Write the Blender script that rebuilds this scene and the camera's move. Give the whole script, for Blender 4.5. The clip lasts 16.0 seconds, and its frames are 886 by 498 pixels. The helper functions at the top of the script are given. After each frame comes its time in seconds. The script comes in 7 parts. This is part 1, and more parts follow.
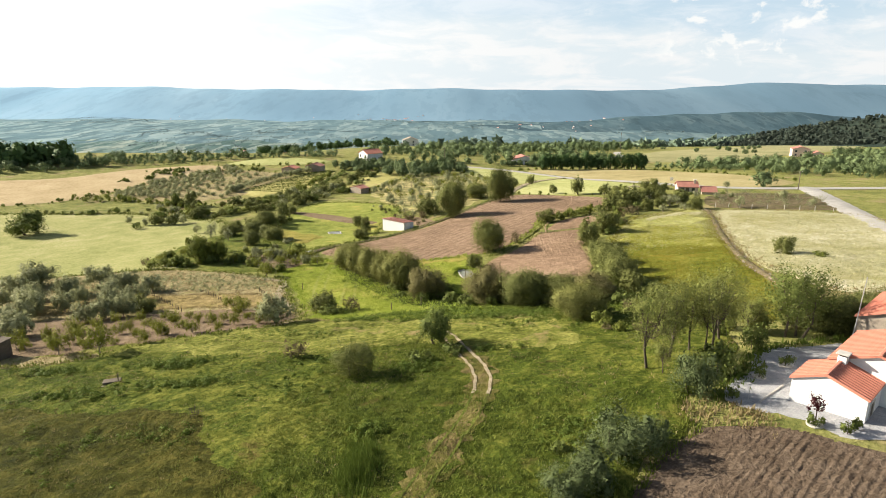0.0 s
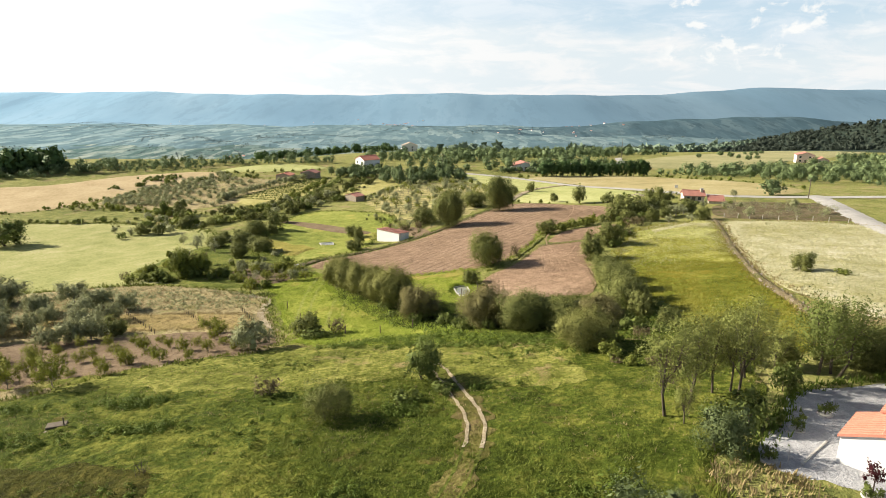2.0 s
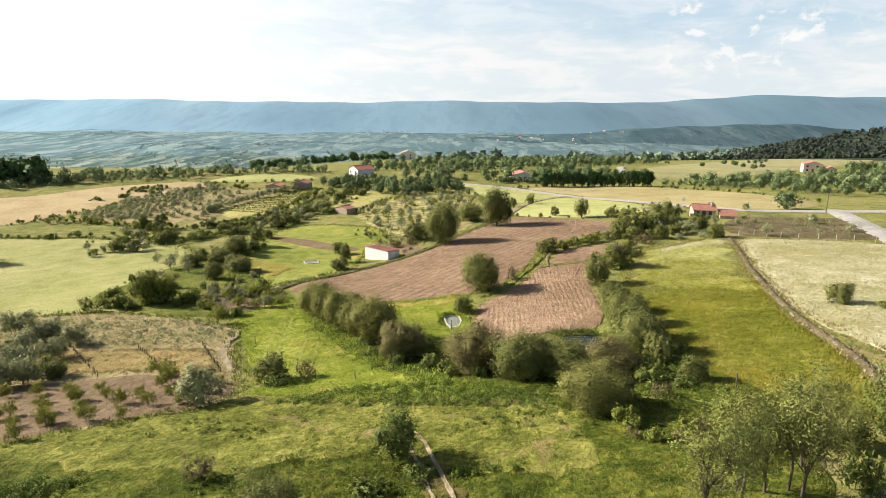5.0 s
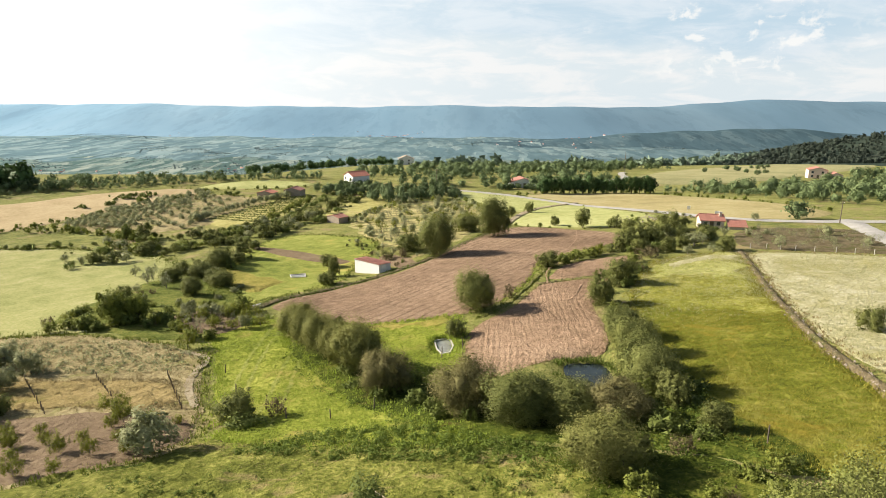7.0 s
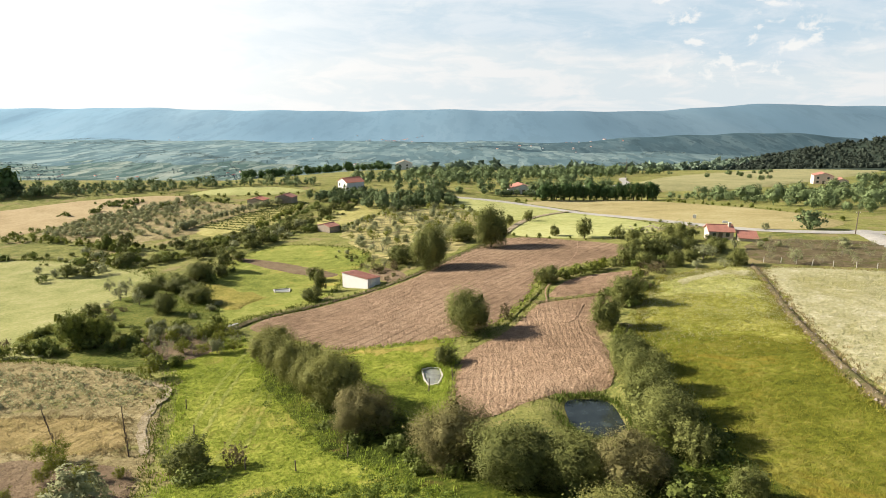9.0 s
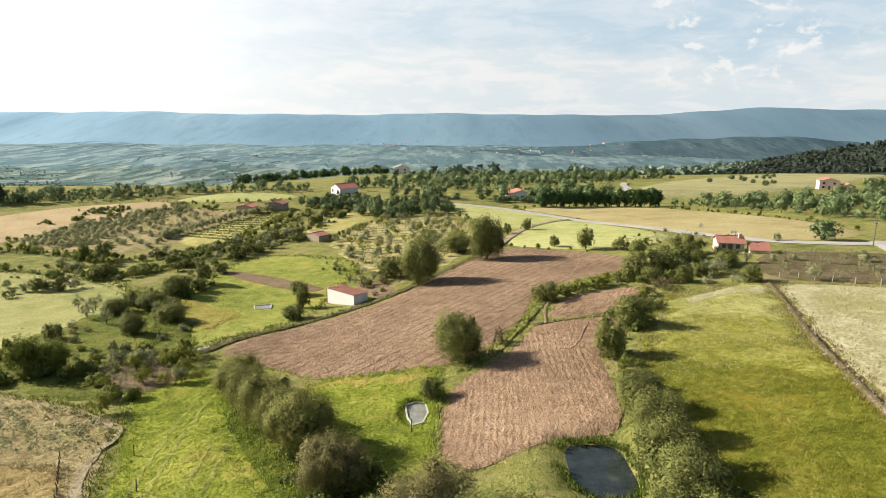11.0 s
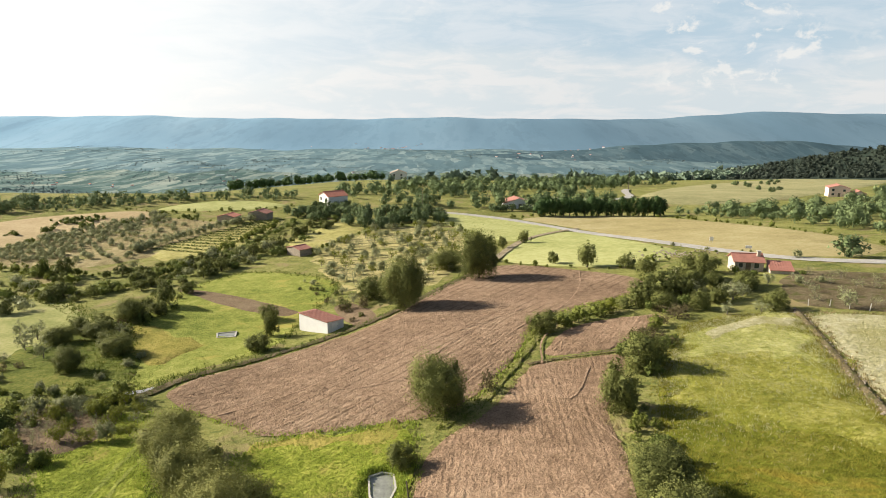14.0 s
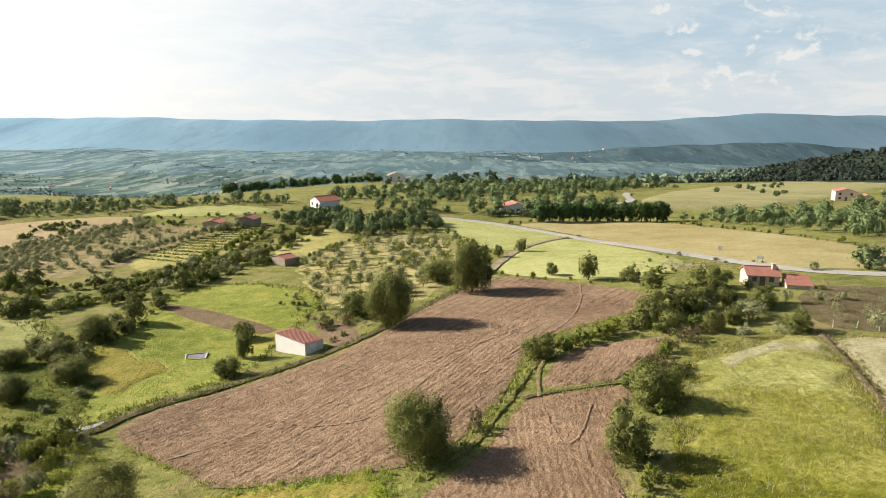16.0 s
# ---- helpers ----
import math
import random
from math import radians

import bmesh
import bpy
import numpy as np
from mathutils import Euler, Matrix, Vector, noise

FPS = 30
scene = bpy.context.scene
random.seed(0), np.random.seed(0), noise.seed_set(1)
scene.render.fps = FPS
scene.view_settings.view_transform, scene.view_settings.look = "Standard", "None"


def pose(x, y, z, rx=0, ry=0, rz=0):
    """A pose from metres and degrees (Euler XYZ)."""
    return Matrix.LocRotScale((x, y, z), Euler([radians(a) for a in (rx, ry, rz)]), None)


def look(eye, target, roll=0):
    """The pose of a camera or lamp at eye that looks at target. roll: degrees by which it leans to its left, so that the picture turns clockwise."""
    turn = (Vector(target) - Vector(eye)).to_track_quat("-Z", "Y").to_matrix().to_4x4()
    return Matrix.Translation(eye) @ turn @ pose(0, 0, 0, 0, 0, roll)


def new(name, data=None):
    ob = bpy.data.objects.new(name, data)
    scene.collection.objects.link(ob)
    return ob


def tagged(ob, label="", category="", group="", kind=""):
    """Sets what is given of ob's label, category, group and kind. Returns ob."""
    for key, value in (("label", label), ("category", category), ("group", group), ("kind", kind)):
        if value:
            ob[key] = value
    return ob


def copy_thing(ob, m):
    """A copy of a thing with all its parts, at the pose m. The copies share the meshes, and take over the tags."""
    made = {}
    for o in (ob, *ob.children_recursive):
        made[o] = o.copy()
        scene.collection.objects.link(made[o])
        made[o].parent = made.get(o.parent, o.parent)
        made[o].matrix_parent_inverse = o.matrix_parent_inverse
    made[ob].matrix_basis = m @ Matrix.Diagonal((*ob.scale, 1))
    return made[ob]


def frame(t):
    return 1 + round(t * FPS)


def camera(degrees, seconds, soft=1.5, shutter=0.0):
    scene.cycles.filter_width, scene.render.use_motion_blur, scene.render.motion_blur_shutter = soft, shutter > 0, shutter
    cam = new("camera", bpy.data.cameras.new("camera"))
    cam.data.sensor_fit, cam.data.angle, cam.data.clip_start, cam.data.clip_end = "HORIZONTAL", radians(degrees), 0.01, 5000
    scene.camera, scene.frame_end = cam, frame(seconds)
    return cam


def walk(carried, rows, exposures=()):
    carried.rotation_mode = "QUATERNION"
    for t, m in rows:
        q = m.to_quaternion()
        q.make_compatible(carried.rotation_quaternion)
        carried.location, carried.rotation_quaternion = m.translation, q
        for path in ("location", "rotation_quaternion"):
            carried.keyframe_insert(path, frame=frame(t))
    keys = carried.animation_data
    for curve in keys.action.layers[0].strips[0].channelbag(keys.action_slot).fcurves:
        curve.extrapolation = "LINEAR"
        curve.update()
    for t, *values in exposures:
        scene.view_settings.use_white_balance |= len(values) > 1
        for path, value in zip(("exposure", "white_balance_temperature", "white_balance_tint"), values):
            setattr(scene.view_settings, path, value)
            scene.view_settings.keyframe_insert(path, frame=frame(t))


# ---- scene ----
cam = camera(71.0, 16.0, soft=0.9)
PATH = [
    (0, (0.000, 0.000, 28.000), (0.000, 48.271, 14.965), 0.32),
    (1.5, (0.631, 4.778, 28.000), (0.618, 53.122, 15.238), 0.32),
    (3, (1.360, 9.837, 28.000), (1.338, 58.253, 15.511), 0.32),
    (4.5, (2.181, 15.155, 28.000), (2.152, 63.639, 15.781), 0.32),
    (6, (3.084, 20.707, 28.000), (3.053, 69.256, 16.041), 0.32),
    (7.5, (4.064, 26.471, 28.000), (4.033, 75.080, 16.289), 0.32),
    (9, (5.113, 32.423, 28.000), (5.085, 81.087, 16.519), 0.32),
    (10.5, (6.224, 38.539, 28.000), (6.201, 87.252, 16.727), 0.32),
    (12, (7.389, 44.798, 28.000), (7.374, 93.552, 16.910), 0.32),
    (13.5, (8.600, 51.174, 28.000), (8.596, 99.963, 17.061), 0.32),
    (15, (9.852, 57.645, 28.000), (9.859, 106.460, 17.178), 0.32),
    (16, (10.705, 62.000, 28.000), (10.720, 110.827, 17.234), 0.32),
]
EXPOSURES = [(0, 1.38), (4, 1.36), (7, 1.32), (9, 1.28), (12.5, 1.20), (16, 1.13)]
walk(cam, [(t, look(eye, target, roll)) for t, eye, target, roll in PATH], EXPOSURES)

# ---- light ----
SUN_EL, SUN_AZ = radians(25), radians(-71)          # azimuth clockwise from +y
SUN_DIR = Vector((math.sin(SUN_AZ) * math.cos(SUN_EL), math.cos(SUN_AZ) * math.cos(SUN_EL), math.sin(SUN_EL)))
sun = new("sun", bpy.data.lights.new("sun", "SUN"))
sun.data.energy, sun.data.angle, sun.data.color = 5.0, radians(0.6), (1.0, 0.9, 0.74)
sun.matrix_world = look(SUN_DIR * 500, (0, 0, 0))


def link(tree, a, ao, b, bi):
    tree.links.new(a.outputs[ao], b.inputs[bi])


def node(tree, kind, **values):
    n = tree.nodes.new(kind)
    for key, value in values.items():
        if key in n.inputs:
            n.inputs[key].default_value = value
    return n


def ramp(tree, stops):
    n = tree.nodes.new("ShaderNodeValToRGB")
    while len(n.color_ramp.elements) < len(stops):
        n.color_ramp.elements.new(0.5)
    for e, (p, c) in zip(n.color_ramp.elements, stops):
        e.position = p
        e.color = (*c, 1) if len(c) == 3 else c
    return n


def math_node(tree, op, a=None, b=None, clamp=False):
    n = tree.nodes.new("ShaderNodeMath")
    n.operation, n.use_clamp = op, clamp
    for i, v in enumerate((a, b)):
        if v is None:
            continue
        if isinstance(v, (int, float)):
            n.inputs[i].default_value = v
        else:
            tree.links.new(v, n.inputs[i])
    return n.outputs[0]


def mix_color(tree, fac, a, b, mode="MIX"):
    n = tree.nodes.new("ShaderNodeMix")
    n.data_type, n.blend_type = "RGBA", mode
    for i, v in ((0, fac), (6, a), (7, b)):
        if isinstance(v, (int, float)):
            n.inputs[i].default_value = v
        elif isinstance(v, tuple):
            n.inputs[i].default_value = (*v, 1)
        else:
            tree.links.new(v, n.inputs[i])
    return n.outputs[2]


def make_world():
    world = bpy.data.worlds.new("sky")
    scene.world = world
    world.use_nodes = True
    t = world.node_tree
    t.nodes.clear()
    out, bg = t.nodes.new("ShaderNodeOutputWorld"), t.nodes.new("ShaderNodeBackground")
    sky = t.nodes.new("ShaderNodeTexSky")
    sky.sky_type, sky.sun_disc = "NISHITA", False
    sky.sun_elevation, sky.sun_rotation = SUN_EL, SUN_AZ
    sky.air_density, sky.dust_density, sky.ozone_density = 1.0, 2.0, 1.0
    co = t.nodes.new("ShaderNodeTexCoord")
    sep = t.nodes.new("ShaderNodeSeparateXYZ")
    link(t, co, "Generated", sep, 0)
    east, up = sep.outputs[0], math_node(t, "MAXIMUM", sep.outputs[2], 0.0)

    def clouds(stretch, scale, detail, rough, dist=0.0):
        m = t.nodes.new("ShaderNodeMapping")
        link(t, co, "Generated", m, 0)
        m.inputs["Scale"].default_value = stretch
        n = node(t, "ShaderNodeTexNoise", Scale=scale, Detail=detail, Roughness=rough, Distortion=dist)
        link(t, m, 0, n, "Vector")
        return n.outputs["Fac"]

    def step(value, a, b):
        n = t.nodes.new("ShaderNodeMapRange")
        n.interpolation_type = "SMOOTHSTEP"
        n.inputs["From Min"].default_value, n.inputs["From Max"].default_value = a, b
        t.links.new(value, n.inputs["Value"])
        return n.outputs["Result"]

    def times(a, b):
        return math_node(t, "MULTIPLY", a, b)

    broad = clouds((1.0, 1.0, 3.2), 2.6, 5.0, 0.55, 0.2)
    wisps = clouds((1.0, 1.0, 4.0), 9.0, 7.0, 0.62, 0.5)
    heaps = clouds((1.0, 1.0, 1.5), 27.0, 8.0, 0.56, 0.3)
    flock = clouds((1.0, 1.0, 1.6), 4.0, 2.0, 0.5)
    # hazy veil low down, a blue-grey sheet of cloud above it, small white heaps in front of both
    veil = mix_color(t, step(wisps, 0.42, 0.62), (0.80, 0.88, 0.92), (0.95, 0.96, 0.96))
    sheet = mix_color(t, step(wisps, 0.36, 0.66), (0.60, 0.755, 0.87), (0.78, 0.87, 0.94))
    edge = math_node(t, "ADD", up, math_node(t, "MULTIPLY_ADD", broad, 0.16))
    t.nodes[-2].inputs[2].default_value = -0.08
    cloud = mix_color(t, step(edge, 0.050, 0.095), veil, sheet)
    puffs = times(times(step(heaps, 0.52, 0.63), step(flock, 0.46, 0.58)), times(step(up, 0.015, 0.04), step(east, -0.16, 0.10)))
    cloud = mix_color(t, times(puffs, 0.75), cloud, (1.08, 1.06, 1.02))
    dot = t.nodes.new("ShaderNodeVectorMath")
    dot.operation = "DOT_PRODUCT"
    link(t, co, "Generated", dot, 0)
    dot.inputs[1].default_value = tuple(SUN_DIR)
    glow = math_node(t, "POWER", math_node(t, "MAXIMUM", dot.outputs["Value"], 0.0), 2.4)
    glow = times(glow, math_node(t, "MULTIPLY_ADD", broad, 1.2))
    t.nodes[-2].inputs[2].default_value = 0.95
    cloud = mix_color(t, math_node(t, "MULTIPLY", glow, 1.15, True), cloud, (1.42, 1.39, 1.33))
    skyc = t.nodes.new("ShaderNodeVectorMath")
    skyc.operation = "SCALE"
    link(t, sky, 0, skyc, 0)
    skyc.inputs["Scale"].default_value = 0.10
    # closed toward the horizon, opening to blue overhead
    cover = math_node(t, "MULTIPLY_ADD", up, -4.6)
    t.nodes[-1].inputs[2].default_value = 1.75
    total = mix_color(t, math_node(t, "MINIMUM", math_node(t, "MAXIMUM", cover, 0.10), 0.97), skyc.outputs[0], cloud)
    t.links.new(total, bg.inputs["Color"])
    bg.inputs["Strength"].default_value = 0.385
    link(t, bg, 0, out, 0)


make_world()


# ---- materials ----
def coords(t, scale=1.0, stretch=None, turn=0.0):
    g = t.nodes.new("ShaderNodeNewGeometry")
    if not stretch and not turn:
        return g.outputs["Position"]
    m = t.nodes.new("ShaderNodeMapping")
    link(t, g, "Position", m, 0)
    m.inputs["Rotation"].default_value[2] = turn
    m.inputs["Scale"].default_value = stretch or (1, 1, 1)
    return m.outputs[0]


def noise_fac(t, vec, scale, detail=4.0, rough=0.6, dist=0.0):
    n = node(t, "ShaderNodeTexNoise", Scale=scale, Detail=detail, Roughness=rough, Distortion=dist)
    t.links.new(vec, n.inputs["Vector"])
    return n.outputs["Fac"]


def base_material(name, rough=0.9, metal=0.0, spec=0.2):
    m = bpy.data.materials.new(name)
    m.use_nodes = True
    t = m.node_tree
    b = t.nodes["Principled BSDF"]
    b.inputs["Roughness"].default_value, b.inputs["Metallic"].default_value = rough, metal
    b.inputs["Specular IOR Level"].default_value = spec
    return m, t, b


def bump(t, b, fac, strength, dist):
    n = t.nodes.new("ShaderNodeBump")
    n.inputs["Strength"].default_value, n.inputs["Distance"].default_value = strength, dist
    t.links.new(fac, n.inputs["Height"])
    link(t, n, 0, b, "Normal")


def field_material(name, dark, mid, light, patch=None, patch_at=0.62, scales=(0.05, 0.35, 2.6), relief=0.25, rows=None, rough=0.95):
    """Grass or soil: broad, middle and fine mottling, an odd patch colour, optional streaks (turn, pitch, strength)."""
    m, t, b = base_material(name, rough, spec=0.05)
    v = coords(t)
    n1, n2, n3 = (noise_fac(t, v, s, 5.0, 0.62, 0.3) for s in scales)
    s = math_node(t, "MULTIPLY", n1, 0.32)
    s = math_node(t, "ADD", s, math_node(t, "MULTIPLY", n2, 0.32))
    s = math_node(t, "ADD", s, math_node(t, "MULTIPLY", n3, 0.36))
    r = ramp(t, [(0.40, dark), (0.50, mid), (0.60, light)])
    t.links.new(s, r.inputs[0])
    col = r.outputs[0]
    if patch:
        p = ramp(t, [(patch_at, (0, 0, 0)), (patch_at + 0.10, (1, 1, 1))])
        t.links.new(noise_fac(t, v, scales[0] * 2.3, 6.0, 0.68, 0.6), p.inputs[0])
        col = mix_color(t, math_node(t, "MULTIPLY", p.outputs[0], 0.85), col, patch)
    height = n3
    if rows:
        turn, pitch, strength = rows
        w = node(t, "ShaderNodeTexWave", Scale=2 * math.pi / pitch / 20 * 1.0, Distortion=2.2, Detail=2.0)
        w.inputs["Detail Scale"].default_value = 0.6
        t.links.new(coords(t, turn=turn), w.inputs["Vector"])
        thin = ramp(t, [(0.80, (0, 0, 0)), (0.97, (1, 1, 1))])
        t.links.new(w.outputs["Fac"], thin.inputs[0])
        gap = ramp(t, [(0.42, (0, 0, 0)), (0.55, (1, 1, 1))])
        t.links.new(noise_fac(t, v, 0.16, 2.0), gap.inputs[0])
        col = mix_color(t, math_node(t, "MULTIPLY", math_node(t, "MULTIPLY", thin.outputs[0], gap.outputs[0]), strength), col, tuple(c * 0.55 for c in dark))
    t.links.new(col, b.inputs["Base Color"])
    fine = math_node(t, "ADD", noise_fac(t, v, 5.0, 5.0, 0.7), math_node(t, "MULTIPLY", noise_fac(t, v, 1.3, 4.0, 0.6), 1.6))
    bump(t, b, math_node(t, "ADD", fine, height), min(1.0, relief * 2.2), 0.22)
    return m


def leaf_material(name, dark, light, trans=0.35, rough=0.7):
    m, t, b = base_material(name, rough, spec=0.08)
    g, o = t.nodes.new("ShaderNodeNewGeometry"), t.nodes.new("ShaderNodeObjectInfo")
    f = math_node(t, "ADD", math_node(t, "MULTIPLY", g.outputs["Random Per Island"], 0.36), math_node(t, "MULTIPLY", o.outputs["Random"], 0.24))
    f = math_node(t, "ADD", f, math_node(t, "MULTIPLY", noise_fac(t, g.outputs["Position"], 0.8, 3.0, 0.6), 0.40))
    col = mix_color(t, f, dark, light)
    t.links.new(col, b.inputs["Base Color"])
    tr, mx = t.nodes.new("ShaderNodeBsdfTranslucent"), t.nodes.new("ShaderNodeMixShader")
    t.links.new(mix_color(t, 0.5, col, tuple(min(1, c * 1.5) for c in light)), tr.inputs["Color"])
    mx.inputs[0].default_value = trans * 0.4
    link(t, b, 0, mx, 1)
    link(t, tr, 0, mx, 2)
    link(t, mx, 0, t.nodes["Material Output"], 0)
    return m


def plain_material(name, color, vary=0.15, scale=3.0, rough=0.8, metal=0.0, spec=0.3, relief=0.0):
    m, t, b = base_material(name, rough, metal, spec)
    co = t.nodes.new("ShaderNodeTexCoord")
    v = co.outputs["Object"]
    s = math_node(t, "ADD", math_node(t, "MULTIPLY", noise_fac(t, v, scale, 5.0, 0.65), 0.6), math_node(t, "MULTIPLY", noise_fac(t, v, scale * 7, 4.0, 0.65), 0.4))
    r = ramp(t, [(0.32, tuple(c * (1 - 1.6 * vary) for c in color)), (0.5, color), (0.68, tuple(min(1, c * (1 + vary)) for c in color))])
    t.links.new(s, r.inputs[0])
    t.links.new(r.outputs[0], b.inputs["Base Color"])
    if relief:
        bump(t, b, noise_fac(t, v, scale * 9, 5.0, 0.7), relief, 0.03)
    return m


M = {}
# green darkened to carry shade: cloud over the knoll, trees over the bank
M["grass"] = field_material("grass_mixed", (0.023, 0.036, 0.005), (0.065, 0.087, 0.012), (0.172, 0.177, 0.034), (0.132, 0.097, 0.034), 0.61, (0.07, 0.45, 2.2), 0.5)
# brownish grass, darkened further for the shade in the knoll's near corner
M["brown"] = field_material("olive_brown_shaded_meadow", (0.019, 0.023, 0.005), (0.049, 0.051, 0.009), (0.102, 0.093, 0.021), (0.026, 0.034, 0.005), 0.58, (0.09, 0.5, 2.2), 0.5)
M["scrub"] = field_material("scrubby_grass", (0.059, 0.081, 0.015), (0.117, 0.138, 0.028), (0.194, 0.192, 0.052), (0.194, 0.151, 0.070), 0.58, (0.09, 0.5, 2.2), 0.5)
M["rough"] = field_material("rough_pasture", (0.103, 0.122, 0.035), (0.194, 0.200, 0.060), (0.286, 0.268, 0.103), (0.261, 0.207, 0.109), 0.54, (0.05, 0.4, 2.0), 0.4)
# yellow-green, brighter than the knoll meadow: sunlight is painted into it
M["knolltop"] = field_material("sunlight_toned_knoll_grass", (0.062, 0.076, 0.013), (0.157, 0.170, 0.034), (0.306, 0.297, 0.085), (0.259, 0.205, 0.095), 0.57, (0.07, 0.5, 2.4), 0.5)
M["lush"] = field_material("grass_lush", (0.101, 0.129, 0.018), (0.206, 0.240, 0.035), (0.336, 0.343, 0.074), (0.312, 0.265, 0.078), 0.56, (0.06, 0.45, 2.6), 0.4)
M["worn"] = field_material("dry_trodden_grass", (0.056, 0.062, 0.013), (0.108, 0.102, 0.027), (0.172, 0.149, 0.053), (0.160, 0.120, 0.058), 0.52, (0.12, 0.6, 2.4), 0.5)
M["midgreen"] = field_material("grass_green_and_gold", (0.132, 0.164, 0.032), (0.217, 0.244, 0.053), (0.316, 0.323, 0.092), (0.355, 0.306, 0.085), 0.54, (0.06, 0.4, 2.2), 0.4)
M["left"] = field_material("grass_pale", (0.193, 0.211, 0.071), (0.276, 0.278, 0.110), (0.353, 0.329, 0.171), (0.185, 0.205, 0.079), 0.60, (0.035, 0.2, 1.8))
M["yellow"] = field_material("hay_yellow_green", (0.064, 0.079, 0.010), (0.132, 0.143, 0.018), (0.222, 0.211, 0.045), (0.220, 0.175, 0.028), 0.57, (0.05, 0.22, 1.1), 0.5)
M["golden"] = field_material("golden_hay", (0.165, 0.165, 0.034), (0.250, 0.225, 0.055), (0.350, 0.290, 0.085), (0.170, 0.185, 0.040), 0.58, (0.06, 0.3, 1.8), 0.4)
M["palehay"] = field_material("pale_flowering_hay", (0.186, 0.208, 0.051), (0.308, 0.316, 0.097), (0.472, 0.456, 0.200), (0.229, 0.242, 0.049), 0.56, (0.06, 0.3, 1.6), 0.5)
M["midhay"] = field_material("paler_hay", (0.128, 0.142, 0.023), (0.220, 0.225, 0.043), (0.351, 0.330, 0.096), (0.163, 0.174, 0.021), 0.55, (0.06, 0.3, 1.6), 0.5)
M["hayfield"] = field_material("hay_bleached", (0.255, 0.246, 0.117), (0.366, 0.346, 0.204), (0.499, 0.467, 0.343), (0.270, 0.255, 0.110), 0.53, (0.045, 0.3, 2.0), 0.4)
M["soil"] = field_material("ploughed_soil", (0.160, 0.109, 0.072), (0.264, 0.183, 0.124), (0.372, 0.269, 0.187), (0.323, 0.234, 0.162), 0.60, (0.06, 0.8, 4.5), 0.5, (radians(38), 1.7, 0.42))
M["soileast"] = field_material("ploughed_soil_light", (0.175, 0.117, 0.076), (0.287, 0.197, 0.132), (0.400, 0.284, 0.196), (0.350, 0.245, 0.170), 0.60, (0.06, 0.8, 4.5), 0.5)
M["soildark"] = field_material("pressed_soil", (0.204, 0.138, 0.091), (0.315, 0.217, 0.148), (0.442, 0.317, 0.222), (0.368, 0.259, 0.185), 0.60, (0.1, 0.9, 4.5), 0.5)
M["garden"] = field_material("garden_soil", (0.078, 0.056, 0.040), (0.127, 0.094, 0.067), (0.180, 0.137, 0.101), (0.141, 0.105, 0.074), 0.6, (0.12, 0.9, 4.5), 0.5)
M["dark"] = field_material("dark_soil", (0.127, 0.090, 0.058), (0.185, 0.136, 0.089), (0.245, 0.185, 0.122), (0.174, 0.159, 0.070), 0.62, (0.06, 0.5, 3.0), 0.4)
M["dry"] = field_material("dry_grove_ground", (0.182, 0.149, 0.076), (0.284, 0.238, 0.124), (0.392, 0.332, 0.192), (0.182, 0.190, 0.055), 0.55, (0.06, 0.5, 2.5), 0.4)
M["vine"] = field_material("vineyard_ground", (0.188, 0.149, 0.059), (0.274, 0.213, 0.091), (0.362, 0.282, 0.138), (0.188, 0.170, 0.048), 0.58, (0.08, 0.8, 3.0), 0.4, (0.35, 1.6, 0.35))
M["tan"] = field_material("dry_stubble", (0.236, 0.201, 0.095), (0.310, 0.265, 0.129), (0.369, 0.325, 0.179), (0.239, 0.237, 0.089), 0.62, (0.02, 0.12, 1.2), 0.2)
M["tanleft"] = field_material("bleached_stubble", (0.300, 0.235, 0.130), (0.380, 0.300, 0.175), (0.440, 0.360, 0.225), (0.270, 0.240, 0.110), 0.62, (0.02, 0.1, 1.0), 0.2)
M["pale"] = field_material("pale_pasture", (0.244, 0.268, 0.094), (0.336, 0.346, 0.140), (0.412, 0.411, 0.194), (0.289, 0.248, 0.106), 0.6, (0.015, 0.08, 0.8), 0.2)
M["terrace"] = field_material("terraced_ground", (0.228, 0.212, 0.090), (0.343, 0.304, 0.134), (0.455, 0.398, 0.205), (0.212, 0.228, 0.076), 0.56, (0.04, 0.3, 1.5), 0.3, (1.25, 4.6, 0.85))
M["hillgrass"] = field_material("dry_hill_grass", (0.189, 0.189, 0.090), (0.270, 0.257, 0.128), (0.340, 0.317, 0.170), (0.312, 0.236, 0.104), 0.6, (0.015, 0.08, 0.8), 0.2)
M["vinerow"] = field_material("vineyard_terrace_grass", (0.232, 0.220, 0.073), (0.342, 0.317, 0.116), (0.427, 0.390, 0.171), (0.317, 0.250, 0.134), 0.58, (0.04, 0.3, 1.5), 0.3)
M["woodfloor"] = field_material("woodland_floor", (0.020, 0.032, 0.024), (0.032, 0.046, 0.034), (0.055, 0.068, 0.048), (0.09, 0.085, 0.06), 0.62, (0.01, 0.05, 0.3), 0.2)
M["gravel"] = field_material("grey_gravel", (0.270, 0.273, 0.285), (0.357, 0.361, 0.375), (0.451, 0.456, 0.468), (0.317, 0.301, 0.285), 0.64, (0.15, 1.2, 9.0), 0.3)
M["path"] = field_material("worn_earth_path", (0.216, 0.176, 0.112), (0.296, 0.248, 0.168), (0.376, 0.328, 0.240), (0.160, 0.144, 0.056), 0.6, (0.3, 1.1, 5.0), 0.3)
